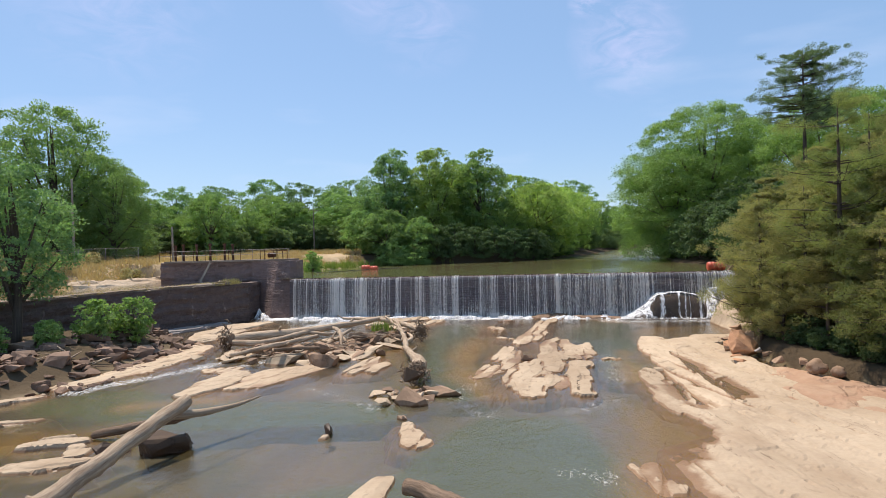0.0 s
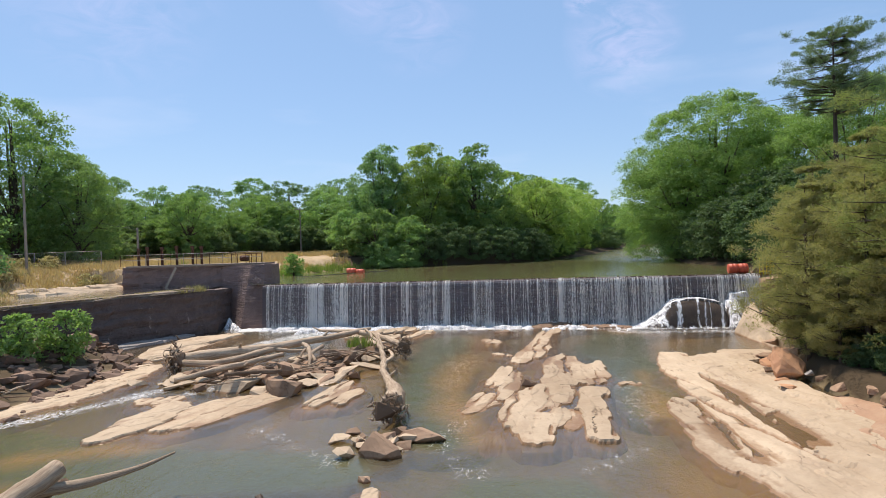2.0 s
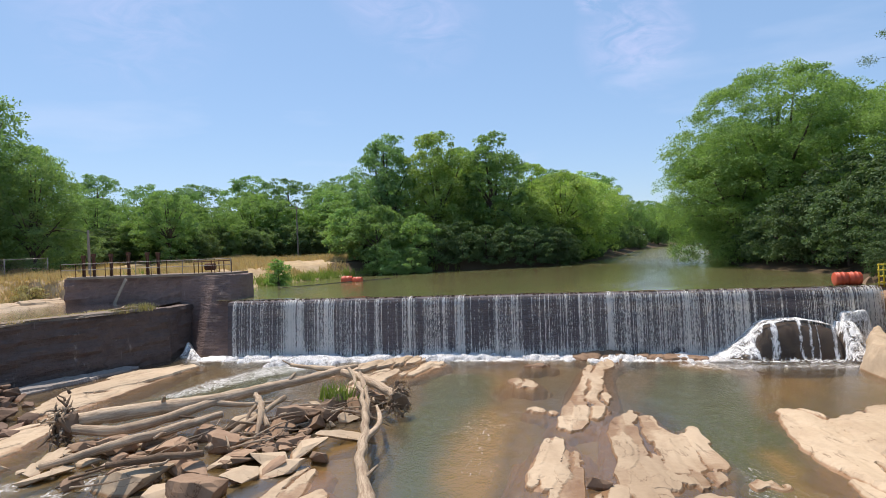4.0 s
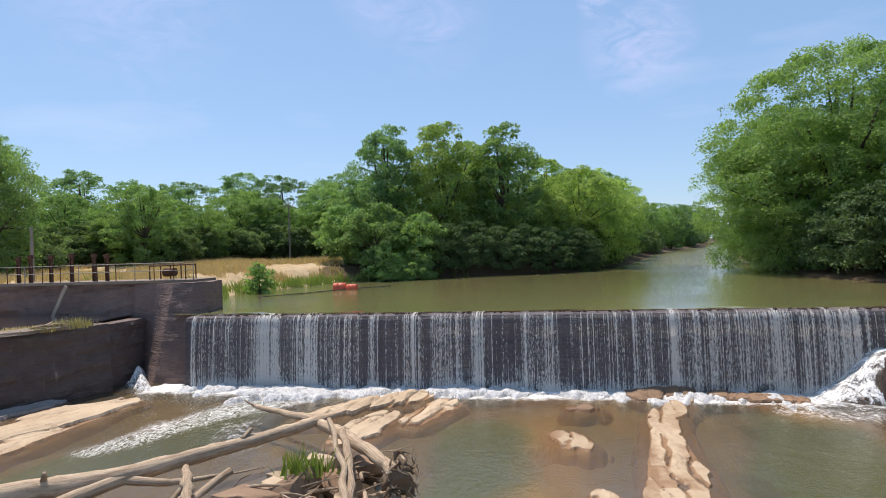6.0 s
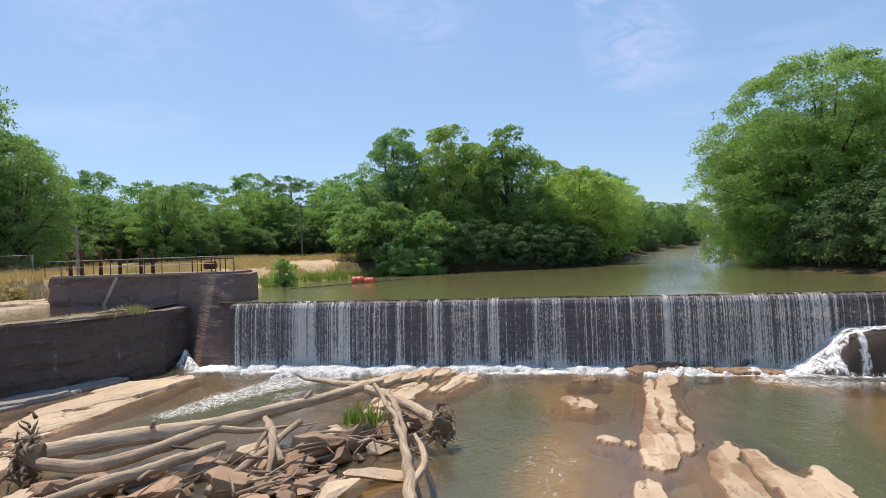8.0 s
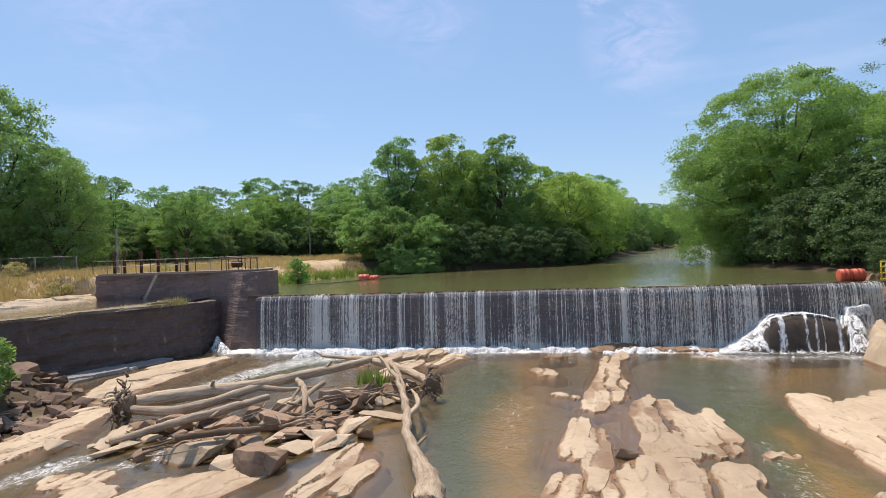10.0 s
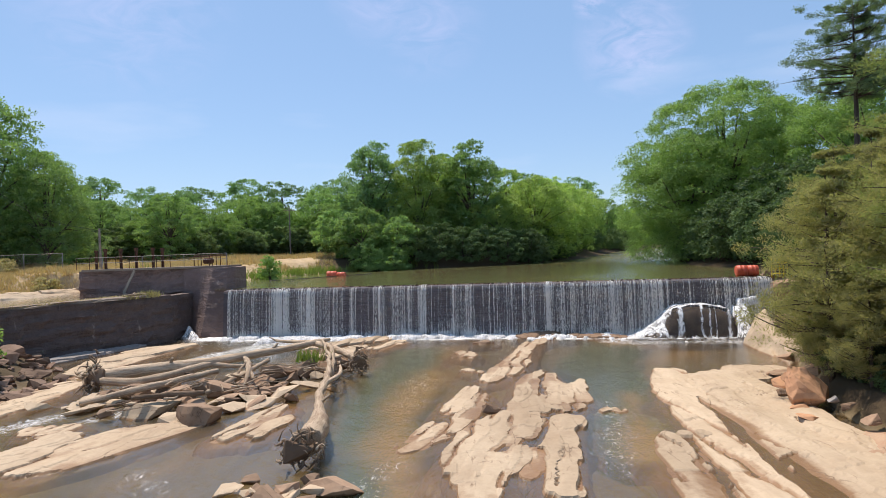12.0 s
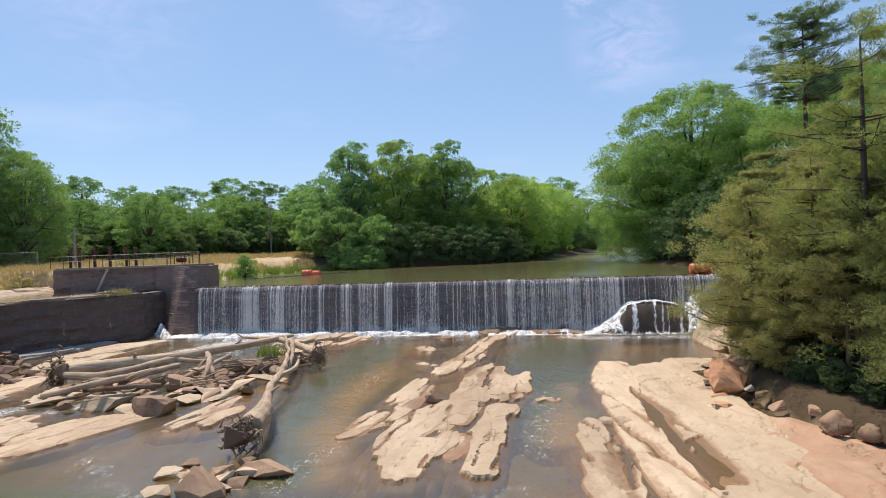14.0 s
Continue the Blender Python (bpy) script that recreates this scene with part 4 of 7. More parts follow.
rock_slab([[(7.2, 39.5, 0.22), (6.5, 38.2, 0.36), (6.05, 36.0, 0.36), (5.65, 33.5, 0.46), (5.5, 31.2, 0.44), (5.3, 29.9, 0.3)]], 0.17, TAN, seed=104, strike=FLOW)
rock_slab([[(5.0, 28.6, 0.22), (4.85, 27.7, 0.3), (4.6, 27.0, 0.2)]], 0.13, TAN, seed=114, strike=FLOW)
rock_slab([[(7.6, 38.7, 0.2), (7.3, 37.2, 0.36), (7.4, 35.6, 0.6), (7.0, 34.0, 0.75)], [(8.65, 37.1, 0.14), (8.2, 35.6, 0.3), (8.0, 34.0, 0.36)]], 0.16, TAN, seed=105, strike=(0.1, 1))
rock_slab([[(6.35, 34.2, 0.3), (6.3, 32.6, 0.4)], [(7.6, 33.1, 0.3), (6.9, 32.8, 0.3)]], 0.12, TAN, seed=106, strike=(0.1, 1))
rock_slab([[(6.3, 31.3, 0.18), (6.1, 30.9, 0.18)]], 0.09, TAN, seed=115, strike=FLOW)
rock_slab([[(6.9, 31.2, 0.5), (6.6, 30.0, 0.42), (6.2, 28.4, 0.45), (6.0, 26.8, 0.42), (5.75, 25.2, 0.42)]], 0.17, TAN, seed=107, strike=FLOW)
rock_slab([[(5.4, 28.3, 0.2), (5.35, 27.3, 0.22), (5.1, 26.6, 0.16)]], 0.10, TAN, seed=108, strike=FLOW)
rock_slab([[(8.8, 32.4, 0.16), (9.2, 32.3, 0.14)]], 0.07, TAN, seed=116, strike=FLOW)
CHANNEL = [(12.55, 33.8, 0.10), (12.3, 30.5, 0.30), (12.0, 28.0, 0.30), (11.8, 26.4, 0.27), (11.65, 24.5, 0.24), (11.5, 23.0, 0.10)]
FINGER = [(10.25, 28.8, 0.09), (10.05, 27.2, 0.13), (10.1, 26.2, 0.26), (9.8, 24.9, 0.16), (9.55, 23.8, 0.11), (9.35, 22.8, 0.07)]
# the great shelf along the far bank
shelf = tagged(new("rock_shelf"), "wide pale tan sandstone shelf along the bank, split by wet channels", "rock")
for k, (spines, top, cuts) in enumerate((
        ([[(9.75, 29.1, 0.3), (9.6, 27.8, 0.5), (9.35, 25.8, 0.55), (9.1, 24.0, 0.6), (8.9, 22.6, 0.5)]], 0.2, [FINGER]),
        ([[(10.55, 29.3, 0.32), (10.85, 29.25, 0.34)]], 0.18, ()),
        ([[(13.2, 38.4, 0.7), (12.2, 35.0, 0.75), (11.6, 31.0, 0.75), (11.15, 27.0, 0.8), (10.9, 23.5, 0.85), (10.8, 21.5, 0.8)]], 0.26, [CHANNEL, FINGER, [(11.05, 29.7, 0.06), (10.85, 28.5, 0.07), (11.05, 27.2, 0.08), (11.1, 25.7, 0.04)], [(11.7, 28.5, 0.1), (12.0, 28.4, 0.1)]]),
        ([[(16.9, 37.6, 1.4), (14.6, 36.6, 1.3), (14.3, 33.5, 1.75), (14.0, 30.0, 1.55), (13.9, 26.0, 1.8), (14.0, 22.5, 2.3)]], 0.36, [CHANNEL, [(14.6, 33.2, 0.02), (14.5, 31.6, 0.05), (14.5, 30.0, 0.07), (14.3, 28.6, 0.03)], [(15.6, 33.6, 0.06), (16.3, 31.4, 0.10), (16.6, 30.6, 0.05)]]),
        ([[(11.6, 21.0, 2.6), (11.3, 17.2, 4.4), (11.0, 12.0, 5.0), (11.5, 4.0, 6.2), (12.0, -6.0, 7.0)], [(16.5, 20.5, 3.0), (17.0, 14.0, 4.5), (17.5, 4.0, 5.0)], [(7.75, 16.9, 1.35), (7.6, 15.0, 1.75), (7.4, 11.0, 2.0)], [(9.6, 22.6, 0.9), (10.4, 20.2, 1.3)]], 0.36, [CHANNEL, FINGER, [(8.0, 20.4, 1.0), (7.0, 19.3, 0.6)], [(5.6, 15.9, 0.15), (6.3, 14.4, 0.2)]]))):
    patch("ledge", spines, top, ROCK, cell=0.10, seed=120 + 9 * k, wobble=0.3, relief=0.10, strike=(-0.12, 1.0), cuts=cuts, parent=shelf, lean=(0.03 if k > 2 else 0, 0), blocks=0.16, joint=(4.5, 1.0))
red = new("rock_shelf")
patch("ledge", [[(17.4, 17.2, 2.9), (18.0, 12.0, 3.0)]], 0.5, ROCK_RED, cell=0.12, seed=133, relief=0.2, lean=(0.07, 0.0), blocks=0.3, joint=(2.6, 1.4), parent=red)
patch("ledge", [[(15.7, 28.2, 0.9), (15.0, 25.2, 1.9), (15.6, 22.0, 2.6), (16.6, 20.0, 2.4)]], 0.55, ROCK_RED, cell=0.1, seed=130, relief=0.22, lean=(0.07, 0.0), blocks=0.3, joint=(2.6, 1.4), parent=red, cuts=[[(13.2, 27.4, 0.04), (12.7, 25.8, 0.06), (11.9, 23.6, 0.03)], [(14.6, 26.2, 0.02), (13.4, 25.2, 0.04)]])
tagged(red, "red clay-stained rock bank below the cedars", "rock")
# slabs along the near-left side
rock_slab([[(-11.7, 26.9, 0.55), (-11.2, 28.8, 0.95), (-11.0, 30.6, 0.75), (-11.8, 31.8, 0.35)]], 0.18, TAN, seed=140, strike=(0.55, 1), joint=(5.0, 1.4))
rock_slab([[(-9.7, 27.9, 0.5), (-8.7, 29.6, 0.9), (-7.9, 31.4, 1.0), (-6.9, 32.4, 0.6)], [(-9.9, 29.6, 0.4), (-9.3, 31.4, 0.4)]], 0.18, TAN, seed=141, strike=(0.55, 1), joint=(5.0, 1.3))
rock_slab([[(-12.6, 32.0, 0.5), (-11.4, 32.2, 0.35)]], 0.11, TAN, seed=142)
rock_slab([[(-17.6, 42.6, 1.0), (-17.9, 46.0, 1.7), (-17.4, 49.6, 1.7), (-16.0, 51.6, 0.7)]], 0.24, "long tan rock ledge below the race wall", seed=143, strike=(0.7, 1), blocks=0.08, joint=(6.0, 2.4), wobble=0.3, cuts=[[(-15.3, 48.5, 0.1), (-14.6, 48.8, 0.1)], [(-18.2, 45.6, 0.12), (-17.4, 46.0, 0.12)]])
rock_slab([[(-18.8, 29.0, 0.7), (-17.0, 32.4, 1.0), (-16.4, 36.0, 1.1), (-16.6, 39.6, 0.8)]], 0.19, "long tan rock ledge below the rubble bank", seed=144, strike=(0.35, 1))
rock_slab([[(-5.0, 30.5, 0.35), (-4.3, 32.8, 0.5), (-4.2, 34.4, 0.3)]], 0.12, TAN, seed=145)
rock_slab([[(-3.9, 30.6, 0.3), (-3.5, 32.4, 0.35)]], 0.11, TAN, seed=146)
rock_slab([[(-13.0, 18.2, 0.35), (-12.2, 18.2, 0.5), (-11.5, 18.4, 0.3)], [(-14.0, 20.2, 0.3), (-13.4, 20.6, 0.45), (-12.9, 20.4, 0.35)], [(-12.3, 19.9, 0.25), (-12.0, 19.4, 0.25)]], 0.34, "weathered tan rock outcrop beside a fallen trunk", seed=147, strike=(1, 0.3))
rock_slab([[(-17.4, 22.8, 0.4), (-16.2, 23.4, 0.3)]], 0.11, TAN, seed=148, strike=(1, 0.3))
rock_slab([[(-21.0, 25.0, 0.8), (-18.8, 27.0, 0.5)]], 0.19, TAN, seed=149, strike=(1, 0.6))
rock_slab([[(-1.5, 21.4, 0.25), (-1.0, 19.6, 0.38)]], 0.15, "small tan wedge of rock in mid-river", seed=150)
rock_slab([[(-1.8, 16.4, 0.35), (-2.2, 14.4, 0.8), (-2.4, 11.5, 0.8)]], 0.31, TAN, seed=151)
rock_slab([[(3.6, 45.4, 0.4), (3.9, 44.4, 0.45)]], 0.09, TAN, seed=152)
rock_slab([[(3.7, 40.2, 0.25), (4.2, 39.8, 0.2)]], 0.06, TAN, seed=153)
rock_slab([[(5.5, 17.0, 0.3), (5.8, 15.6, 0.3)]], 0.10, TAN, seed=154)
rock_slab([[(-23.0, 44.6, 0.6), (-21.2, 48.6, 0.8), (-19.6, 51.6, 0.6)]], 0.5, "grey wet rock footing along the race wall", ROCK_GREY, seed=155, strike=(0.7, 1), relief=0.3)
# wet ledges under the falls
for spine, top, sd in (([(-6.0, 48.4, 0.5), (-4.2, 50.2, 0.9), (-2.2, 51.4, 0.7)], 0.42, 160), ([(-4.2, 45.6, 0.6), (-3.2, 48.0, 0.8)], 0.36, 161), ([(-2.0, 47.4, 0.4), (-0.8, 49.9, 0.6)], 0.36, 162),
                       ([(7.9, 50.6, 0.8), (9.6, 50.9, 0.9)], 0.5, 163), ([(11.2, 50.0, 0.5), (13.6, 49.2, 0.5)], 0.36, 164), ([(4.8, 48.6, 0.4), (5.3, 48.6, 0.3)], 0.25, 165)):
    rock_slab([spine], top, "wet brown rock ledge at the foot of the falls", ROCK_BROWN if sd > 162 else ROCK, seed=sd, relief=0.25)


# ---- boulders ----
def boulder_mesh(seed, size, bevel=0.015):
    """A broken angular rock: the hull of a dozen scattered points, flat-bedded, with worn edges."""
    rng = random.Random(seed)
    bm = bmesh.new()
    for k in range(13):
        v = Vector((rng.gauss(0, 1), rng.gauss(0, 1), rng.gauss(0, 1))).normalized()
        far = max(abs(v.x), abs(v.y), abs(v.z))
        v = v / far ** 0.7 * rng.uniform(0.95, 1.25)
        v.z = max(-0.9, min(0.9 + 0.25 * v.x * rng.random(), v.z))
        bm.verts.new((v.x * size[0] * 0.5, v.y * size[1] * 0.5, v.z * size[2] * 0.5))
    hull = bmesh.ops.convex_hull(bm, input=bm.verts[:])
    bmesh.ops.delete(bm, geom=[g for g in hull["geom_interior"] if isinstance(g, bmesh.types.BMVert)], context="VERTS")
    bmesh.ops.dissolve_limit(bm, angle_limit=radians(10), verts=bm.verts[:], edges=bm.edges[:])
    bmesh.ops.bevel(bm, geom=bm.edges[:], offset=bevel * min(size), segments=1, affect="EDGES")
    bmesh.ops.triangulate(bm, faces=bm.faces[:])
    bmesh.ops.subdivide_edges(bm, edges=[e for e in bm.edges if e.calc_length() > 0.22 * min(size)], cuts=2, use_grid_fill=True)
    if max(size) > 1.9:
        bmesh.ops.triangulate(bm, faces=bm.faces[:])
        bmesh.ops.subdivide_edges(bm, edges=bm.edges[:], cuts=1, use_grid_fill=True)
    for v in bm.verts:
        n = noise.noise_vector((v.co + Vector((seed, 0, 0))) * (2.2 / max(size)))
        f = noise.noise_vector((v.co + Vector((0, seed, 0))) * (7.0 / max(size)))
        g = noise.noise_vector((v.co + Vector((seed, seed, 0))) * 3.1)
        v.co += (n * 0.07 + f * 0.05) * min(size) + g * 0.03 * min(1, max(size) - 0.4)
    return bm


def lump_mesh(seed, size):
    """A water-worn lump: a squashed ball, dented at three scales."""
    bm = bmesh.new()
    bmesh.ops.create_icosphere(bm, subdivisions=4 if max(size) > 0.9 else 3, radius=0.5)
    for v in bm.verts:
        q = v.co + Vector((seed * 1.7, seed * 0.3, 0))
        k = 1 + 0.42 * noise.noise(q * 1.9) + 0.22 * noise.noise(q * 4.5) + 0.08 * noise.noise(q * 11.0)
        v.co = Vector((v.co.x * size[0], v.co.y * size[1], v.co.z * size[2])) * k
    return bm


def boulder(x, y, size, seed, material=ROCK_BROWN, label="brown angular boulder lying in the shallow river", sink=0.3, z=0.0, turn=0, group="boulders", worn=False):
    ob = part("boulder", lump_mesh(seed, size) if worn else boulder_mesh(seed, size), material, smooth=worn)
    ob.matrix_world = pose(x, y, z + size[2] * (0.5 - sink), (seed * 37) % 31 - 15, (seed * 53) % 37 - 18, turn)
    return tagged(ob, label, "rock", group)


for i, (x, y, sx, sy, sz) in enumerate((
        (-6.8, 32.6, 1.5, 1.3, 1.0), (-9.4, 33.5, 2.5, 1.2, 0.9), (-9.2, 36.0, 1.4, 1.1, 0.9), (-7.6, 34.2, 1.0, 0.8, 0.5), (-5.6, 35.4, 1.3, 1.0, 0.45), (-5.6, 39.3, 1.4, 1.1, 0.9),
        (-4.8, 40.3, 1.1, 1.0, 0.9), (-4.2, 42.0, 1.4, 1.1, 1.0), (-3.6, 40.8, 1.3, 1.1, 0.8), (-3.2, 42.4, 1.1, 1.0, 0.6), (-8.0, 39.4, 1.2, 0.9, 0.7), (-5.2, 37.2, 1.3, 1.0, 0.4), (-6.5, 36.1, 1.5, 0.9, 0.4),
        (-1.5, 24.5, 1.6, 1.4, 1.2), (-0.2, 25.7, 2.1, 1.1, 0.85), (-0.8, 25.0, 1.3, 0.7, 0.35), (-1.4, 25.7, 0.9, 0.7, 0.6), (-2.3, 25.6, 0.9, 0.7, 0.5), (-0.9, 26.4, 0.8, 0.7, 0.5), (-2.7, 26.6, 0.7, 0.6, 0.4),
        (-9.2, 19.6, 1.4, 1.3, 1.5), (-10.8, 19.4, 1.0, 0.8, 0.6), (-4.1, 20.7, 0.55, 0.35, 0.75), (-1.7, 22.4, 0.6, 0.4, 0.3), (4.4, 32.7, 0.7, 0.4, 0.4), (-4.2, 20.3, 0.6, 0.35, 0.2))):
    k = 0.8 if i == 13 else 0.72 if y < 28 and x > -5 else 1.25 if 5 <= i <= 9 else 1.0
    near_root = 13 <= i <= 19
    wet = i in (20, 21, 22)
    boulder(x, y, (sx * k, sy * k, sz * k), 300 + i, ROCK_WET_SHADED if wet else ROCK if i % 3 == 1 and not near_root else ROCK_BROWN, "dark wet boulder half sunk in the river" if wet else "tan angular boulder lying in the shallow river" if i % 3 == 1 and not near_root else "brown angular boulder lying in the shallow river", turn=37 * i % 180)
# blocks beside the cascade and below the cedars
side_rock = patch("rock_slab", [[(22.3, 47.4, 0.9), (21.0, 44.9, 1.3), (20.5, 42.4, 1.3), (20.0, 40.3, 1.0), (18.9, 38.9, 0.35)]], 1.0, ROCK, cell=0.1, seed=340, edge=0.8, wobble=0.7, relief=0.35, lean=(0.05, 0.15), blocks=0.0)
tagged(side_rock, "long tan rock sloping down beside the cascade", "rock", "rock slabs in the river")
for i, (x, y, z, sx, sy, sz) in enumerate(((24.4, 46.6, 0.5, 3.0, 3.0, 2.2), (22.9, 43.4, 0.2, 2.6, 2.4, 1.7), (22.6, 45.4, 0.9, 1.7, 1.5, 1.2), (22.0, 40.8, 0.2, 2.0, 1.6, 1.0))):
    boulder(x, y, (sx, sy, sz), 341 + i, ROCK if i % 2 else ROCK_BROWN, "tan rock block on the bank beside the falls" if i % 2 else "brown rock block on the bank beside the falls", 0.3, z, 20 * i, "bank rocks")
for i, (x, y, z, sx, sy, sz) in enumerate(((24.9, 49.6, 1.4, 2.8, 2.4, 3.4), (26.8, 48.6, 1.8, 2.6, 2.6, 3.0), (24.2, 50.6, 2.2, 1.8, 1.2, 2.4))):
    boulder(x, y, (sx, sy, sz), 350 + i, ROCK_BROWN, "large dark brown rock at the end of the dam", 0.35, z, 35 * i, "bank rocks")
for i, (x, y, z, sx, sy, sz, tilt) in enumerate(((17.3, 36.6, 0.2, 1.6, 1.1, 0.45, 10), (16.9, 35.4, 0.15, 1.4, 0.9, 0.4, 35), (16.6, 34.4, 0.5, 1.1, 0.8, 0.5, 70), (16.0, 33.2, 0.12, 1.5, 0.9, 0.4, 20), (15.4, 31.8, 0.12, 1.4, 0.8, 0.35, 50), (15.0, 30.4, 0.12, 1.3, 0.8, 0.3, 30),
                                             (17.5, 34.6, 0.7, 1.4, 1.2, 0.9, 15), (16.3, 30.4, 0.4, 1.0, 0.9, 0.7, 60), (16.0, 29.0, 0.4, 0.9, 0.7, 0.6, 5), (18.2, 37.6, 0.7, 1.6, 1.3, 0.9, 40), (16.7, 28.0, 0.5, 0.9, 0.8, 0.6, 80))):
    k = 0.8 if i < 6 else 0.5
    boulder(x, y, (sx * k, sy * k, sz * k), 360 + i, ROCK_ORANGE if i % 3 and i < 7 else ROCK_BROWN, "red-brown layered rock at the foot of the wooded bank" if i % 3 and i < 7 else "dark brown layered rock at the foot of the wooded bank", 0.4, z, tilt, "bank rocks")
boulder(15.9, 32.2, (1.7, 1.4, 1.5), 377, ROCK_ORANGE, "upright orange-red boulder at the foot of the wooded bank", 0.25, 0.2, 20, "bank rocks")
boulder(16.1, 31.0, (0.4, 0.34, 0.36), 378, ROCK_GREY, "small pale grey stone beside the red boulder", 0.2, 0.45, 50, "bank rocks")
# two of three bank rocks get a dark colour that paints in tree shade
for i in range(14):
    t = i / 13
    x, y = 17.7 + 2.3 * t ** 1.6 + 0.4 * math.sin(i * 2.4), 28.6 - 10.5 * t
    s = 0.22 + 0.3 * abs(math.sin(i * 1.7))
    boulder(x, y, (s * 1.6, s * 1.2, s * 0.7), 380 + i, ROCK_WET_SHADED if i % 3 else ROCK_BROWN, "rock of the undercut bank below the cedars, tree shade in its dark colour" if i % 3 else "brown rock of the undercut bank below the cedars", 0.4, 0.5, 40 * i, "bank rocks", worn=i % 2 == 0)
for i, (x, y, s) in enumerate(((16.2, 26.3, 0.72), (16.7, 25.6, 0.6))):
    boulder(x, y, (s * 1.2, s, s * 0.85), 410 + i, ROCK_BROWN, "weathered brown boulder on the red rock shelf", 0.3, 0.5, 60 * i, "bank rocks", worn=True)
# pale rock sloping into the head of the mill race
ledge = rock_slab([[(-33.6, 53.0, 0.6), (-32.2, 56.0, 0.9), (-31.2, 59.0, 1.2), (-30.4, 62.2, 1.3)]], 0.9, "pale tan rock sloping into the mill race", group="bank rocks", seed=425, strike=(0.3, 1), lean=(-0.22, 0.04), relief=0.2)
ledge.location.z = 3.42
# dark boulders the drift logs lie on
for i, (x, y, w) in enumerate(((-11.6, 36.8, 1.1), (-10.4, 37.4, 1.2), (-9.0, 38.2, 1.0), (-7.6, 37.0, 1.2), (-8.3, 35.0, 1.1), (-12.8, 37.2, 0.9), (-6.2, 38.4, 1.2), (-5.0, 39.0, 1.0))):
    boulder(x, y, (w * 1.2, w, w * 0.75), 440 + i, ROCK_BROWN, "brown angular boulder under the drift logs", 0.3, 0.0, 43 * i, "boulders")
# flat plates wedged in the log pile
for i, (x, y, sx, sy, sz) in enumerate(((-5.0, 34.6, 1.5, 0.9, 0.3), (-6.0, 34.0, 1.2, 0.8, 0.3), (-4.6, 36.0, 1.6, 1.0, 0.35), (-6.9, 35.4, 1.4, 0.8, 0.3), (-3.4, 37.4, 2.2, 0.8, 0.3), (-7.9, 33.0, 1.1, 0.7, 0.3), (-2.6, 24.4, 0.8, 0.5, 0.25),
                                            (-1.2, 25.0, 0.9, 0.55, 0.25), (-0.5, 25.7, 0.9, 0.6, 0.25), (-3.0, 25.8, 0.8, 0.5, 0.25), (-13.2, 36.2, 1.6, 0.8, 0.3), (-14.6, 35.0, 1.3, 0.8, 0.3), (-12.4, 34.4, 1.5, 0.7, 0.25), (-11.4, 37.4, 1.2, 0.7, 0.3))):
    boulder(x, y, (sx, sy, sz), 500 + i, ROCK, "tan broken rock plate wedged among driftwood", 0.15, 0.05, 25 + (i * 47) % 60, "rock plates")
# small broken fragments round the boulder piles
rng = random.Random(23)
bits = [part("rock_fragment", boulder_mesh(560 + k, (0.55, 0.34 + 0.05 * k, 0.22)), (ROCK, ROCK_BROWN)[k % 2]) for k in range(4)]
for k in range(90):
    cx, cy, w = ((-1.7, 25.2, 0.7), (-5.6, 35.6, 1.9), (-4.4, 40.4, 1.5), (-9.8, 35.4, 1.8), (-12.5, 36.4, 1.6), (-6.6, 37.6, 1.8))[k % 6]
    s = rng.uniform(0.6, 1.6 if k % 6 else 1.0)
    m = Matrix.LocRotScale((cx + w * rng.uniform(-1.1, 1.1) * rng.random() ** 0.5, cy + w * rng.uniform(-1, 1), 0.04 + 0.06 * s), Euler((rng.gauss(0, 0.25), rng.gauss(0, 0.25), rng.uniform(0, 6))), (s, s, s))
    ob = bits[k] if k < 4 else copy_thing(bits[k % 4], m)
    ob.matrix_world = m
    tagged(ob, "tan broken rock fragment among the boulders" if k % 2 == 0 else "brown broken rock fragment among the boulders", "rock", "rock fragments")
# rubble of the near-left bank
rng = random.Random(5)
kinds = [part("rubble_stone", boulder_mesh(400 + k, (1, 0.8 + 0.1 * k, 0.55)), ROCK_RUBBLE) for k in range(5)]
count = 0
while count < 290:
    y = rng.uniform(24, 46)
    x = float(river_left(y)) + rng.uniform(-5.5, 1.6) * (1 if y < 44 else 0.35)
    if float(canal_wall_x(y)) > x - 0.6:
        continue
    s = rng.uniform(0.3, 0.9) * (1.3 if rng.random() < 0.15 else 0.8)
    z = max(float(land(np.array(x), np.array(y))), -0.1)
    m = Matrix.LocRotScale((x, y, z + 0.16 * s), Euler((rng.uniform(-0.4, 0.4), rng.uniform(-0.4, 0.4), rng.uniform(0, 6))), (s * 1.15, s * 1.15, s * 1.3))
    ob = kinds[count] if count < 5 else copy_thing(kinds[count % 5], m)
    ob.matrix_world = m
    tagged(ob, "brown broken stone of the rubble bank", "rock", "bank rubble")
    count += 1

# ---- the cascade over a rock at the end of the dam ----
du, ds = np.meshgrid(np.arange(-5.8, 4.3, 0.07), np.arange(-4.6, -0.15, 0.07))
lumps = 0.18 * fbm(du * 0.9, ds * 0.9, 190) + 0.07 * fbm(du * 3.0, ds * 3.0, 191)
climb = np.clip((ds + 2.15 + 0.35 * fbm(du * 0.8, du * 0, 192)) / 0.85, 0, 1)
dome = (1.95 + 0.3 * lumps) * (1 - (1 - climb) ** 2.0) * np.clip(1 - np.abs((du + 0.05) / 2.25) ** 6, 0, 1) ** 0.5
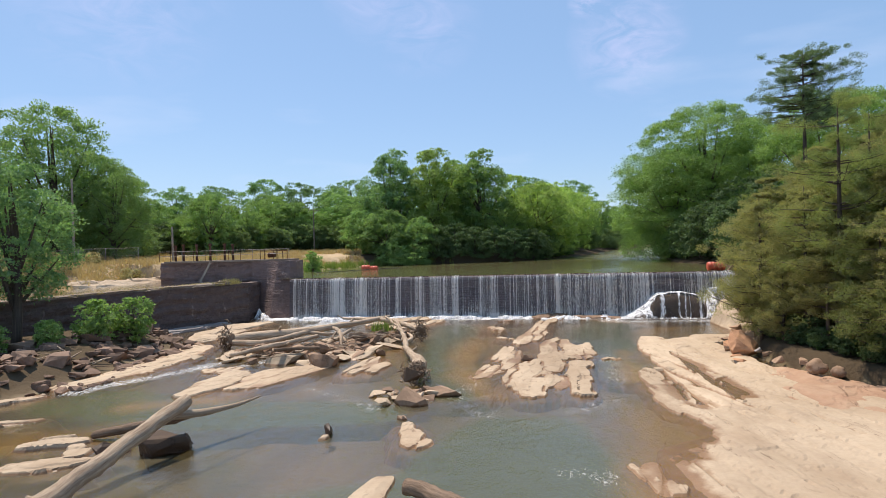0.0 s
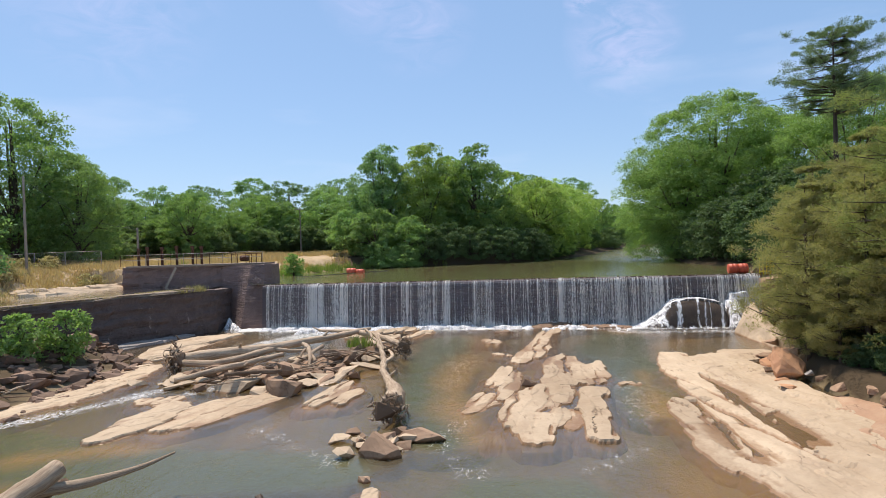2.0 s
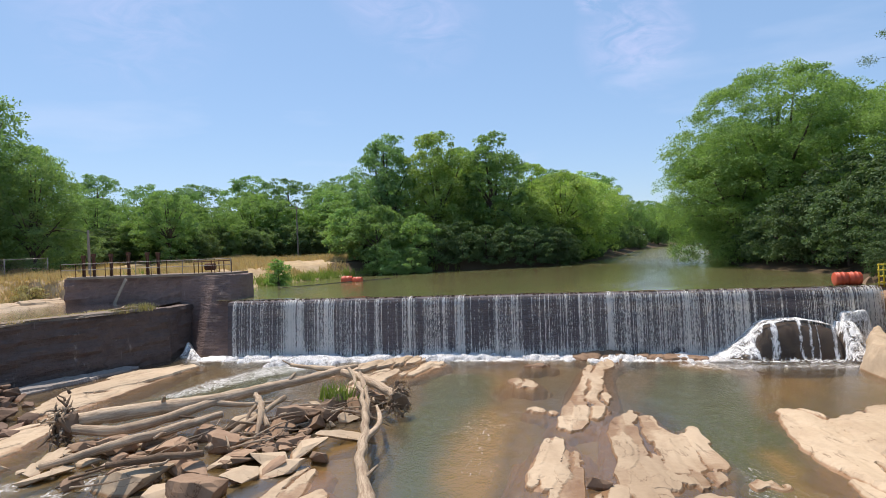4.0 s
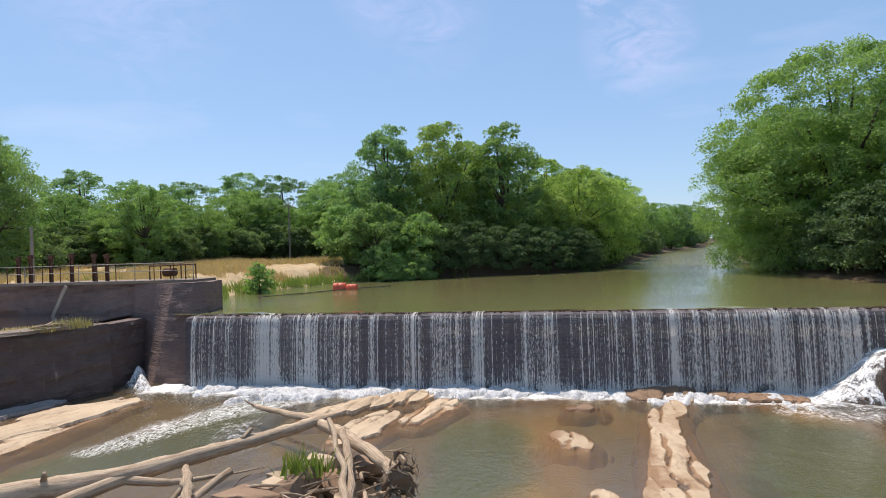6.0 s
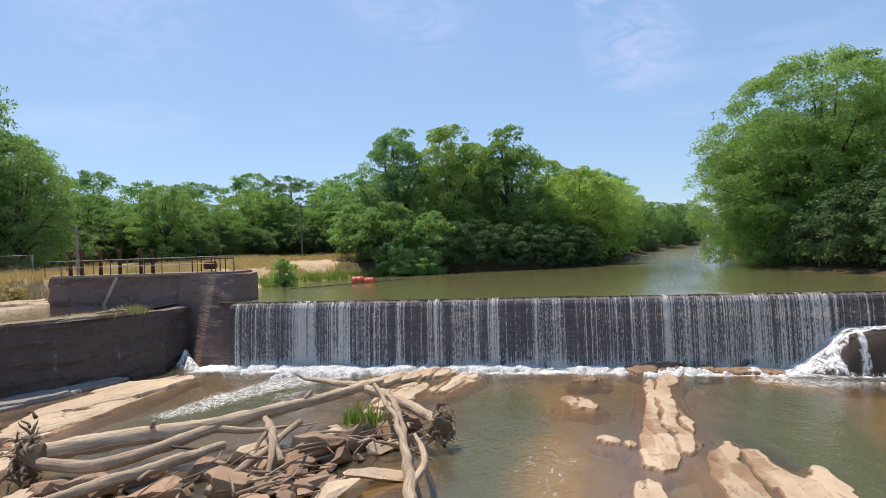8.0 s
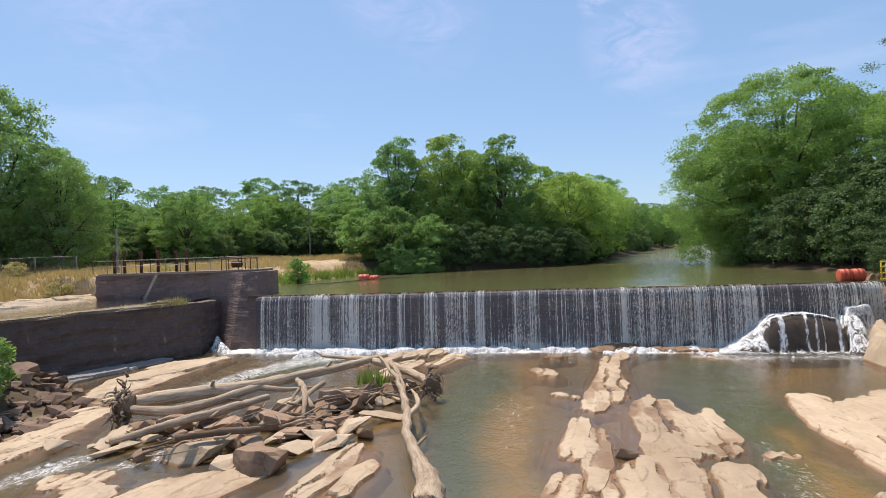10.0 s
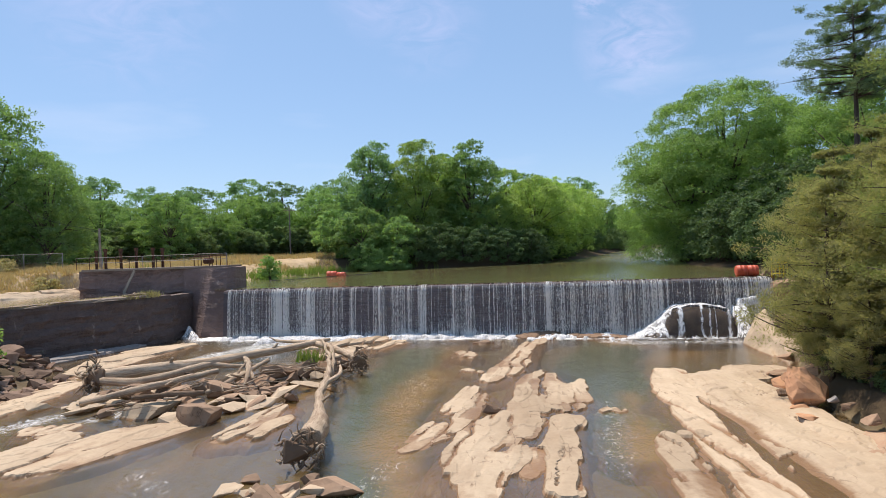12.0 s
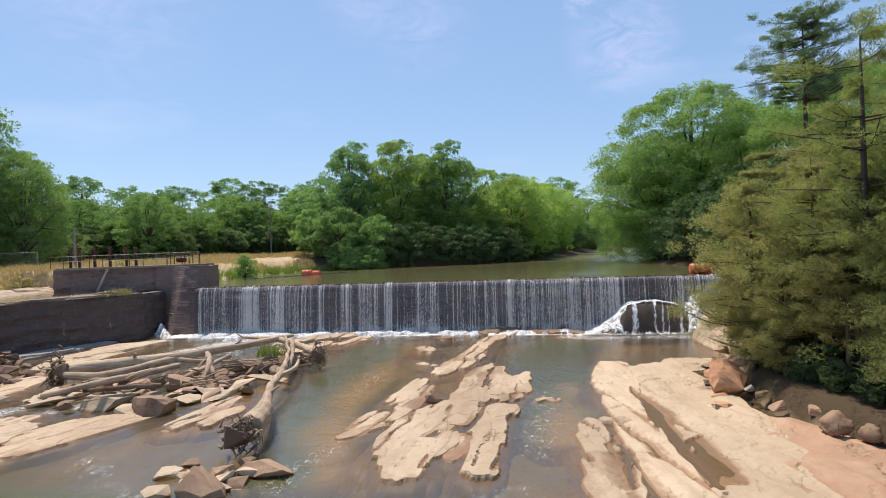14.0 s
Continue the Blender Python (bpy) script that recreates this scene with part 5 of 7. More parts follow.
# water slides off both ends of the rock and piles up behind its right shoulder
run = np.clip((du + 4.6) / 2.9, 0, 1)
left = 1.85 * run ** 1.8 * smooth(-2.9 + 0.6 * run, -1.2, ds + 0.9 * lumps) * smooth(-1.5, -1.9, du)
right = 1.85 * smooth(-3.6, -1.2, ds + 0.6 * lumps) * smooth(1.95, 2.2, du + 0.5 * lumps) * smooth(3.2, 2.75, du)
right = np.maximum(right, (2.35 + 0.6 * lumps) * smooth(-1.5, -0.8, ds) * smooth(1.9, 2.6, du) * smooth(4.2, 3.6, du))
slope = np.maximum(left, right) + 0.5 * lumps * (np.maximum(left, right) > 0.15)
body = np.maximum(dome, slope)
white = np.maximum(smooth(0.10, 0.35, slope - dome + 0.3), smooth(0.72, 0.95, climb) * (dome > 0.8)) * 2.1 - 1.5
white = np.maximum(white, smooth(0.5, 0.9, left) * 2.0 - 1.5)
for c, w in ((-1.25, 0.30), (0.02, 0.14), (0.5, 0.11), (0.85, 0.07), (1.65, 0.16)):
    white = np.maximum(white, 2.1 * np.exp(-((du - c - 0.12 * (ds + 2) - 0.25 * lumps) / w) ** 2) * (ds > -2.35) - 1.3)
white = np.where(body < 0.12, 1.1 * smooth(-3.8, -2.2, ds + 3.0 * lumps) * smooth(5.0, 3.6, np.abs(du + 0.5)) - 0.75, white)
c33, s33 = math.cos(radians(-9.5)), math.sin(radians(-9.5))
place = lambda z: np.stack([-14.2 + (du + 33.65) * c33 - ds * s33, 55.3 + (du + 33.65) * s33 + ds * c33, z], -1).reshape(-1, 3)
rock = sheet("boulder", place(np.maximum(dome, slope - 0.2) + 0.5 * lumps - 0.2), lattice(du.shape[1], du.shape[0]), ROCK_WET_SHADED)
tagged(rock, "dark wet rounded rock under the cascade", "rock")
fall = sheet("cascade_water", place(body + 0.5 * lumps * (body > 0.12) + 0.05), lattice(du.shape[1], du.shape[0]), CHUTE, attrs={"edge": white})
tagged(fall, "white water sliding over and round the dark rock", "waterfall", kind="stuff")


# ---- driftwood ----
def root_wad(at, away, radius, count, material, parent, seed):
    """The torn roots at the end of a trunk: a rough plate of bent, tapering prongs across its axis."""
    rng = random.Random(seed)
    away = Vector(away).normalized()
    side = away.orthogonal().normalized()
    up = away.cross(side)
    # the packed core
    bm = boulder_mesh(seed, (radius * 0.7, radius * 0.6, radius * 0.65))
    for vert in bm.verts:
        vert.co = Vector(at) + vert.co
    wad = part("root_wad", bm, material, parent, "dark torn root plate")
    for k in range(count):
        a = rng.uniform(0, 2 * math.pi)
        v = (side * math.cos(a) + up * math.sin(a) + away * rng.uniform(-0.1, 0.6)).normalized()
        p = Vector(at) + (side * rng.gauss(0, 1) + up * rng.gauss(0, 1)) * radius * 0.26 + away * radius * rng.uniform(-0.15, 0.2)
        step = radius * rng.uniform(0.07, 0.15)
        r = rng.uniform(0.016, 0.042) * radius * (2.0 if k < 9 else 1)
        knots = []
        for q in range(4):
            knots.append((*p, r * (1.3 - 0.38 * q)))
            v = (v + Vector((rng.gauss(0, 1), rng.gauss(0, 1), rng.gauss(0, 1))) * 0.5 - Vector((0, 0, 0.10))).normalized()
            p = p + v * step
        tubes("root", [knots], DRIFT if k % 2 else material, wad, sides=5, steps=2, rough=0.1, seed=seed + k)


def log(knots, label, material=DRIFT, branches=(), root=None, seed=0, group="driftwood logs"):
    """A drift log as one thing: trunk, branches, torn roots."""
    bent = [(x + 0.045 * math.sin(3.1 * i + seed), y + 0.045 * math.cos(2.3 * i + seed), z, r * (1 + 0.10 * math.sin(5.7 * i + seed))) for i, (x, y, z, r) in enumerate(((a[0] + (b[0] - a[0]) * k / 3, a[1] + (b[1] - a[1]) * k / 3, a[2] + (b[2] - a[2]) * k / 3, a[3] + (b[3] - a[3]) * k / 3) for a, b in zip(knots, knots[1:]) for k in range(3)))] + [knots[-1]]
    ob = tubes("drift_log", [bent], material, sides=12, steps=4, rough=0.06, seed=seed)
    for j, b in enumerate(branches):
        tubes("branch", [b], material, ob, sides=8, rough=0.07, seed=seed + 20 + j)
    if root:
        at, away, radius, count, mat = root
        root_wad(at, away, radius, count, mat, ob, seed + 50)
    return tagged(ob, label, "log", group)


log([(-10.5, 14.4, 0.0, 0.30), (-9.9, 16.0, 0.45, 0.28), (-9.2, 18.2, 1.05, 0.245), (-8.6, 19.9, 1.55, 0.22)], "thick bleached leaning drift trunk with a broken top",
    branches=[[(-8.95, 19.2, 1.25, 0.16), (-8.2, 20.2, 1.05, 0.13), (-7.4, 21.3, 1.0, 0.07), (-6.9, 22.2, 1.05, 0.03)], [(-10.2, 15.2, 0.2, 0.12), (-10.7, 15.3, 0.35, 0.05)]], seed=1)
log([(-12.4, 20.9, 0.15, 0.12), (-11.0, 20.8, 0.4, 0.16), (-9.4, 20.6, 0.75, 0.2), (-8.8, 20.4, 0.95, 0.16)], "brown half-sunk drift log", DRIFT_BROWN, seed=2)
log([(-1.35, 27.9, 0.65, 0.42), (-1.35, 29.2, 0.75, 0.30), (-1.75, 31.0, 0.72, 0.21), (-2.3, 33.4, 0.74, 0.17), (-2.45, 35.4, 0.8, 0.145), (-2.75, 37.4, 0.9, 0.12), (-3.3, 40.0, 1.05, 0.10), (-4.5, 43.8, 1.25, 0.075)],
    "long bleached curved drift trunk with a dark torn root", root=((-1.5, 27.5, 0.6), (-0.2, -1, 0.1), 1.15, 95, DRIFT_BROWN), branches=[[(-2.4, 35.0, 0.8, 0.11), (-2.15, 36.4, 0.8, 0.1), (-2.3, 37.8, 0.75, 0.09), (-2.6, 39.2, 0.7, 0.05)], [(-1.9, 31.8, 0.8, 0.07), (-1.6, 32.2, 1.0, 0.03)]], seed=3)
log([(-14.0, 38.2, 0.75, 0.32), (-12.2, 39.2, 0.8, 0.27), (-9.6, 40.2, 0.85, 0.25), (-7.6, 41.8, 0.95, 0.24), (-6.0, 43.3, 1.0, 0.19), (-4.9, 44.3, 1.1, 0.15), (-4.3, 44.9, 1.15, 0.08)],
    "long pale drift log lying over the boulders", root=((-14.1, 38.0, 0.7), (-1, -0.3, 0), 1.5, 130, DRIFT_BROWN), branches=[[(-9.6, 40.2, 0.8, 0.15), (-8.2, 40.4, 0.6, 0.1), (-7.0, 41.0, 0.55, 0.05)], [(-11.2, 39.6, 0.95, 0.10), (-11.0, 39.4, 1.3, 0.06)], [(-6.9, 42.4, 1.1, 0.10), (-6.7, 42.7, 1.35, 0.05)], [(-13.7, 37.8, 0.6, 0.2), (-11.9, 37.6, 0.55, 0.2), (-10.6, 38.6, 0.65, 0.2), (-9.4, 40.2, 0.8, 0.18), (-8.3, 41.3, 0.9, 0.13)]], seed=4)
log([(-12.6, 34.6, 0.35, 0.13), (-11.2, 36.0, 0.5, 0.16), (-9.4, 37.6, 0.65, 0.15), (-8.4, 38.6, 0.75, 0.12)], "straight pale drift pole across the rocks", seed=5)
log([(-8.3, 47.6, 0.75, 0.09), (-6.9, 46.3, 0.85, 0.12), (-5.4, 44.8, 1.0, 0.15), (-3.8, 42.9, 1.0, 0.18), (-2.4, 41.0, 0.85, 0.2), (-1.9, 40.2, 0.75, 0.2)],
    "pale drift log with a fan of torn roots", root=((-1.8, 40.0, 0.75), (0.6, -0.8, 0), 1.1, 95, DRIFT_BROWN), branches=[[(-8.3, 47.6, 0.75, 0.06), (-8.8, 47.7, 1.0, 0.03)]], seed=6)
log([(-3.9, 43.0, 1.15, 0.1), (-3.4, 41.2, 1.1, 0.13), (-3.0, 39.4, 0.8, 0.13), (-2.8, 37.8, 0.45, 0.1)], "pale drift branch leaning on the log pile", seed=7)
log([(-8.0, 36.2, 0.25, 0.10), (-7.3, 37.6, 0.5, 0.13), (-6.6, 40.6, 0.8, 0.11)], "thin pale drift pole in the log pile", seed=8)
log([(-7.7, 40.3, 1.05, 0.09), (-7.2, 39.3, 1.0, 0.13), (-6.9, 38.6, 0.8, 0.13), (-6.45, 37.9, 0.4, 0.10)], "forked stump of bleached driftwood", branches=[[(-7.0, 38.9, 0.9, 0.11), (-6.75, 37.9, 0.6, 0.1), (-6.6, 36.9, 0.2, 0.06)], [(-7.2, 39.3, 1.0, 0.08), (-7.4, 38.7, 0.7, 0.06), (-7.4, 38.2, 0.3, 0.04)]], seed=9)
log([(-1.0, 15.2, 0.45, 0.22), (0.2, 14.2, 0.4, 0.2), (1.0, 13.0, 0.2, 0.12)], "short brown drift log on a slab", DRIFT_BROWN, seed=10)
log([(-9.6, 33.2, 0.85, 0.10), (-8.6, 34.0, 0.75, 0.12), (-7.4, 34.6, 0.65, 0.1)], "brown drift log over a dark boulder", DRIFT_BROWN, seed=11)

# loose sticks caught in the pile and along the bank
rng = random.Random(14)
for k in range(110):
    if k < 90:
        t = rng.random()
        x, y = -10.5 + 8.0 * t + rng.gauss(0, 1.0), 34.5 + 7.0 * t + rng.gauss(0, 1.3)
        z = rng.uniform(0.15, 0.7)
    else:
        x, y = rng.uniform(-21, -17.5), rng.uniform(30, 42)
        z = float(land(np.array(x), np.array(y))) + 0.15
    a, ln, r = rng.gauss(0.7, 0.6), rng.uniform(0.5, 1.7), rng.uniform(0.02, 0.06)
    d = Vector((math.cos(a), math.sin(a), rng.gauss(0, 0.18)))
    m = Vector((rng.gauss(0, 0.06), rng.gauss(0, 0.06), rng.gauss(0, 0.05)))
    p = Vector((x, y, z))
    ob = tubes("stick", [[(*(p - d * ln * 0.5), r), (*(p + m), r * 0.9), (*(p + d * ln * 0.5), r * 0.4)]], DRIFT if k % 3 else DRIFT_BROWN, sides=6, steps=3, seed=k)
    tagged(ob, "bleached stick caught among the boulders" if k % 3 else "brown stick caught among the boulders", "stick", "loose sticks")

# bleached sticks washed up on the end of the race wall
rng = random.Random(61)
for k in range(9):
    x, y = -20.4 + 0.9 * rng.random(), 51.9 + 1.3 * rng.random()
    a, ln = rng.uniform(-0.2, 2.0), rng.uniform(0.4, 1.1)
    d = Vector((math.cos(a), math.sin(a), rng.uniform(-0.1, 0.3))) * ln * 0.5
    ob = tubes("stick", [[(x - d.x, y - d.y, 3.66 - d.z * 0.3, 0.05), (x, y, 3.70, 0.045), (x + d.x, y + d.y, 3.72 + d.z, 0.02)]], DRIFT, sides=6, steps=3, seed=90 + k)
    tagged(ob, "bleached stick washed up on the race wall", "stick", "loose sticks")

# ---- trees ----
def leaf_cloud(name, clusters, per, size, material, parent, seed, droop=0.0, slim=0.55, flat=1.0):
    """Tufts of narrow blades. clusters: (x, y, z, radius). Each blade is a bent diamond of two triangles."""
    rng = np.random.default_rng(seed)
    c = np.repeat(np.array(clusters, float), per, axis=0)
    n = len(c)
    d = rng.normal(size=(n, 3))
    d /= np.linalg.norm(d, axis=1)[:, None]
    r = c[:, 3] * rng.uniform(0.1, 1.0, n) ** 0.6 * (1 + 0.06 * rng.normal(size=n))
    p = c[:, :3] + d * r[:, None] * np.array([1, 1, 0.8 * flat])
    p[:, 2] -= droop * rng.random(n) * c[:, 3]
    axis = rng.normal(size=(n, 3)) + d * 0.8
    axis[:, 2] -= droop
    face = rng.normal(size=(n, 3)) * 0.7 + d * 0.5 + np.array([0, 0, 0.7])
    return blade_sheet(name, p, axis, face, size, slim, material, parent, rng)


def blade_sheet(name, p, axis, face, size, slim, material, parent, rng):
    """One mesh of bent diamond blades at p, lying along axis and facing face."""
    n = len(p)
    axis = axis / (np.linalg.norm(axis, axis=1)[:, None] + 1e-9)
    side = np.cross(axis, face)
    side /= np.linalg.norm(side, axis=1)[:, None] + 1e-9
    ln = size * rng.uniform(0.6, 1.35, n)[:, None]
    wd = ln * slim * 0.5
    up = np.cross(side, axis)
    v = np.stack([p - axis * ln * 0.5, p + side * wd + up * ln * 0.06, p + axis * ln * 0.5, p - side * wd + up * ln * 0.06], 1).reshape(-1, 3)
    return sheet(name, v, np.arange(n * 4).reshape(n, 4), material, parent, smooth=False)


def crown_clumps(rng, lobes, n, small, top):
    """Sprays of leaves on the outer skin of the lobes: place, outward direction, radius. Those buried in another lobe are left out."""
    out = []
    weight = [l[3] * (l[3] + l[4]) for l in lobes]
    picks = rng.choices(lobes, weight, k=n * 3)
    for lobe in picks:
        if len(out) >= n:
            break
        v = Vector((rng.gauss(0, 1), rng.gauss(0, 1), rng.gauss(0.25, 1))).normalized()
        k = rng.uniform(0.80, 1.0)
        q = Vector((lobe[0] + v.x * lobe[3] * k, lobe[1] + v.y * lobe[3] * k, lobe[2] + v.z * lobe[4] * k))
        buried = sum(1 for l in lobes if l is not lobe and ((q.x - l[0]) / l[3]) ** 2 + ((q.y - l[1]) / l[3]) ** 2 + ((q.z - l[2]) / l[4]) ** 2 < 0.62)
        if buried or q.z < 0.15:
            continue
        out.append((*q, *v, small * rng.uniform(0.6, 1.35) * (1.0 if q.z < top * 0.8 else 0.85)))
    return out


def spray_cloud(name, clumps, per, size, material, parent, seed, droop=0.15, slim=0.6, filler=()):
    """A crown of leaves in domed sprays: each spray is a shallow cap, its blades facing up and outwards, so that light tops stand over dark gaps."""
    rng = np.random.default_rng(seed)
    c = np.repeat(np.array(clumps, float), per, axis=0)
    n = len(c)
    d = rng.normal(size=(n, 3))
    d /= np.linalg.norm(d, axis=1)[:, None]
    d[:, 2] = np.where(rng.random(n) < 0.72, np.abs(d[:, 2]), d[:, 2])
    rad = c[:, 6] * rng.uniform(0.15, 1.0, n) ** 0.45
    p = c[:, :3] + d * rad[:, None] * np.array([1.0, 1.0, 0.72])
    p[:, 2] -= (droop * rng.random(n) ** 1.5 + 0.25 * (rad / c[:, 6]) ** 2 * droop * 2) * c[:, 6]
    face = rng.normal(size=(n, 3)) * 0.45 + d * 0.6 + c[:, 3:6] * 0.45 + np.array([0, 0, 0.42])
    axis = rng.normal(size=(n, 3)) * 0.8 + d
    axis[:, 2] -= droop * 1.6
    if len(filler):
        f = np.repeat(np.array(filler, float), max(6, per // 5), axis=0)
        e = rng.normal(size=(len(f), 3))
        e *= (rng.random(len(f)) ** 0.5 / np.linalg.norm(e, axis=1))[:, None]
        p = np.concatenate([p, f[:, :3] + e * f[:, 3:6]])
        face = np.concatenate([face, rng.normal(size=(len(f), 3)) + np.array([0, 0, 0.6])])
        axis = np.concatenate([axis, rng.normal(size=(len(f), 3))])
    return blade_sheet(name, p, axis, face, size, slim, material, parent, rng)


def broadleaf(name, label, height, radius, leaf, seed, n=220, per=45, size=0.42, base=0.15, droop=0.15, lobes_n=7, small=0.13, trunk_r=0.02, category="tree"):
    """A broad-leaved tree or shrub at the origin: trunk with limbs, and a domed crown of many lobes built of leaf sprays."""
    rng = random.Random(seed)
    tree = tagged(new(name), label, category)
    lobes = []
    for h, reach, share in ((0.14, 0.80, 0.9), (0.34, 0.98, 1.0), (0.54, 1.0, 1.0), (0.72, 0.84, 0.85), (0.86, 0.48, 0.5)):
        h = base + (1 - base) * h
        n_t = max(3, round(lobes_n * share))
        a0 = rng.random() * 6.28
        for k in range(n_t):
            a = a0 + 2 * math.pi * (k + rng.uniform(-0.3, 0.3)) / n_t
            w = radius * rng.uniform(0.24, 0.42)
            off = max(0.0, radius * reach * rng.uniform(0.84, 1.10) - w)
            hh = h + rng.uniform(-0.06, 0.045)
            lz = min(w * rng.uniform(0.85, 1.15), height * 0.22)
            lobes.append((math.cos(a) * off, math.sin(a) * off, min(height * hh, height - lz * 0.98), w, lz))
    limbs = [[(0, 0, -0.4, height * trunk_r * 1.3), (0.02 * height, 0, height * 0.3, height * trunk_r), (0, 0.02 * height, height * 0.62, height * trunk_r * 0.6), (0, 0, height * 0.85, height * trunk_r * 0.15)]]
    for lx, ly, lz, lw, lh in lobes[1::2]:
        z0 = height * rng.uniform(0.15, 0.4)
        limbs.append([(0, 0, min(z0, lz * 0.7), height * trunk_r * 0.6), (lx * 0.5, ly * 0.5, (z0 + lz) * 0.5, height * trunk_r * 0.4), (lx, ly, lz, height * trunk_r * 0.12)])
    tubes("trunk", limbs, BARK, tree, sides=6, steps=3, seed=seed)
    clumps = crown_clumps(rng, lobes, n, radius * small + 0.2, height)
    filler = [(x * 0.9, y * 0.9, z, w * 0.75, w * 0.75, h * 0.75) for x, y, z, w, h in lobes]
    spray_cloud("crown", clumps, per, size, LEAF[leaf], tree, seed, droop, filler=filler * max(1, n // (5 * len(filler))))
    return tree


def conifer(name, label, height, radius, leaf, seed, crown_from=0.15, layers=16, per=60, size=0.34, open_top=0.0, lean=0.0, slim=0.16, bough=6, soft=0.12, tight=1.0):
    """A pine or cedar: straight trunk, boughs in whorls, needle tufts along them."""
    rng = random.Random(seed)
    tree = tagged(new(name), label, "tree")
    trunk = [[(0, 0, -0.4, height * 0.016), (lean * 0.3, 0, height * 0.4, height * 0.012), (lean, 0, height, 0.02)]]
    tufts = []
    for k in range(layers):
        t = crown_from + (1 - crown_from) * (k + rng.random() * 0.8) / layers
        shape = math.sin(math.pi * min(1, max(0.0, (t - crown_from) / (1 - crown_from)) * 0.80 + 0.20)) ** 0.7
        for j in range(bough):
            a = rng.uniform(0, 2 * math.pi)
            gust = 0.72 + 0.5 * noise.noise((math.cos(a) * 1.3, math.sin(a) * 1.3, t * 5 + seed))
            ln = radius * (shape * (1 - open_top) + open_top) * gust * rng.uniform(0.45, 1.35)
            z = height * t
            tip = Vector((math.cos(a) * ln + lean * t, math.sin(a) * ln, z + ln * rng.uniform(-0.12, 0.28)))
            mid = Vector((math.cos(a) * ln * 0.5 + lean * t, math.sin(a) * ln * 0.5, z - ln * 0.06))
            trunk.append([(lean * t, 0, z - 0.1 * ln, height * 0.005 * (1.3 - t)), (*mid, height * 0.0035 * (1.3 - t)), (*tip, 0.012)])
            for s in (0.4, 0.6, 0.75, 0.9, 1.02):
                p = mid.lerp(tip, (s - 0.5) * 2) if s > 0.5 else mid
                spread = ln * 0.15 * tight
                tufts.append((p.x + rng.gauss(0, spread), p.y + rng.gauss(0, spread), p.z + rng.gauss(0, spread * 0.45), (ln * rng.uniform(0.10, 0.20) + soft) * tight))
    tubes("trunk", trunk, BARK, tree, sides=5, steps=3, seed=seed)
    leaf_cloud("crown", tufts, per, size, LEAF[leaf], tree, seed, 0.0, slim, 0.75)
    return tree


def stand(tree, x, y, scale=1.0, turn=0.0, dz=0.0, tall=1.0):
    z = float(land(np.array(float(x)), np.array(float(y)))) + dz
    return Matrix.LocRotScale((x, y, z), Euler((0, 0, radians(turn))), (scale, scale, scale * tall))


def plant(tree, spots, group=""):
    """The first spot takes the tree itself, the others copies."""
    for i, (x, y, *more) in enumerate(spots):
        m = stand(tree, x, y, *more)
        ob = tree if i == 0 else copy_thing(tree, m)
        ob.matrix_world = m
        if group:
            ob["group"] = group


WOODS = "trees of the woods"
# the clump in the middle, behind the pond
plant(broadleaf("tree", "tall dark green broadleaf tree behind the pond", 15.8, 5.2, "deep", 11, n=360, per=85, size=0.27, base=0.0), [(-9.0, 99, 1.1, 0)], WOODS)
plant(broadleaf("tree", "tall yellow-green willow-like tree behind the pond", 15.4, 5.4, "willow", 12, n=360, per=85, size=0.28, droop=0.6, base=0.0), [(-1.5, 97, 1.1, 40), (12, 104, 0.85, 120)], WOODS)
plant(broadleaf("tree", "tall green broadleaf tree at the water's edge", 15.2, 5.0, "mid", 13, n=360, per=85, size=0.27, base=0.0), [(6.0, 97, 1.1, 80), (1.5, 108, 1.1, 200)], WOODS)
willow = broadleaf("tree", "low spreading yellow-green willow over the pond bank", 11.5, 6.6, "willow", 14, n=360, per=85, size=0.28, base=0.0, droop=0.5)
plant(willow, [(15.5, 99, 1.0, 0), (18.5, 110, 1.05, 60), (24, 123, 1.1, 150), (30.5, 141, 1.1, 100), (9.5, 95, 0.7, 30)], WOODS)
shrub = broadleaf("shrub", "leafy green shrub on the pond shore", 6.5, 3.4, "mid", 15, n=160, per=75, size=0.27, base=0.0, lobes_n=6, category="shrub")
plant(shrub, [(-8.8, 86.5, 1.05, 0), (-4.0, 87.5, 0.9, 90), (-12.5, 91, 1.0, 200), (-6.2, 83.6, 0.5, 30), (-10.6, 88.5, 0.8, 50), (-7.4, 84.8, 0.7, 250), (-4.6, 84.6, 0.62, 310)], WOODS)
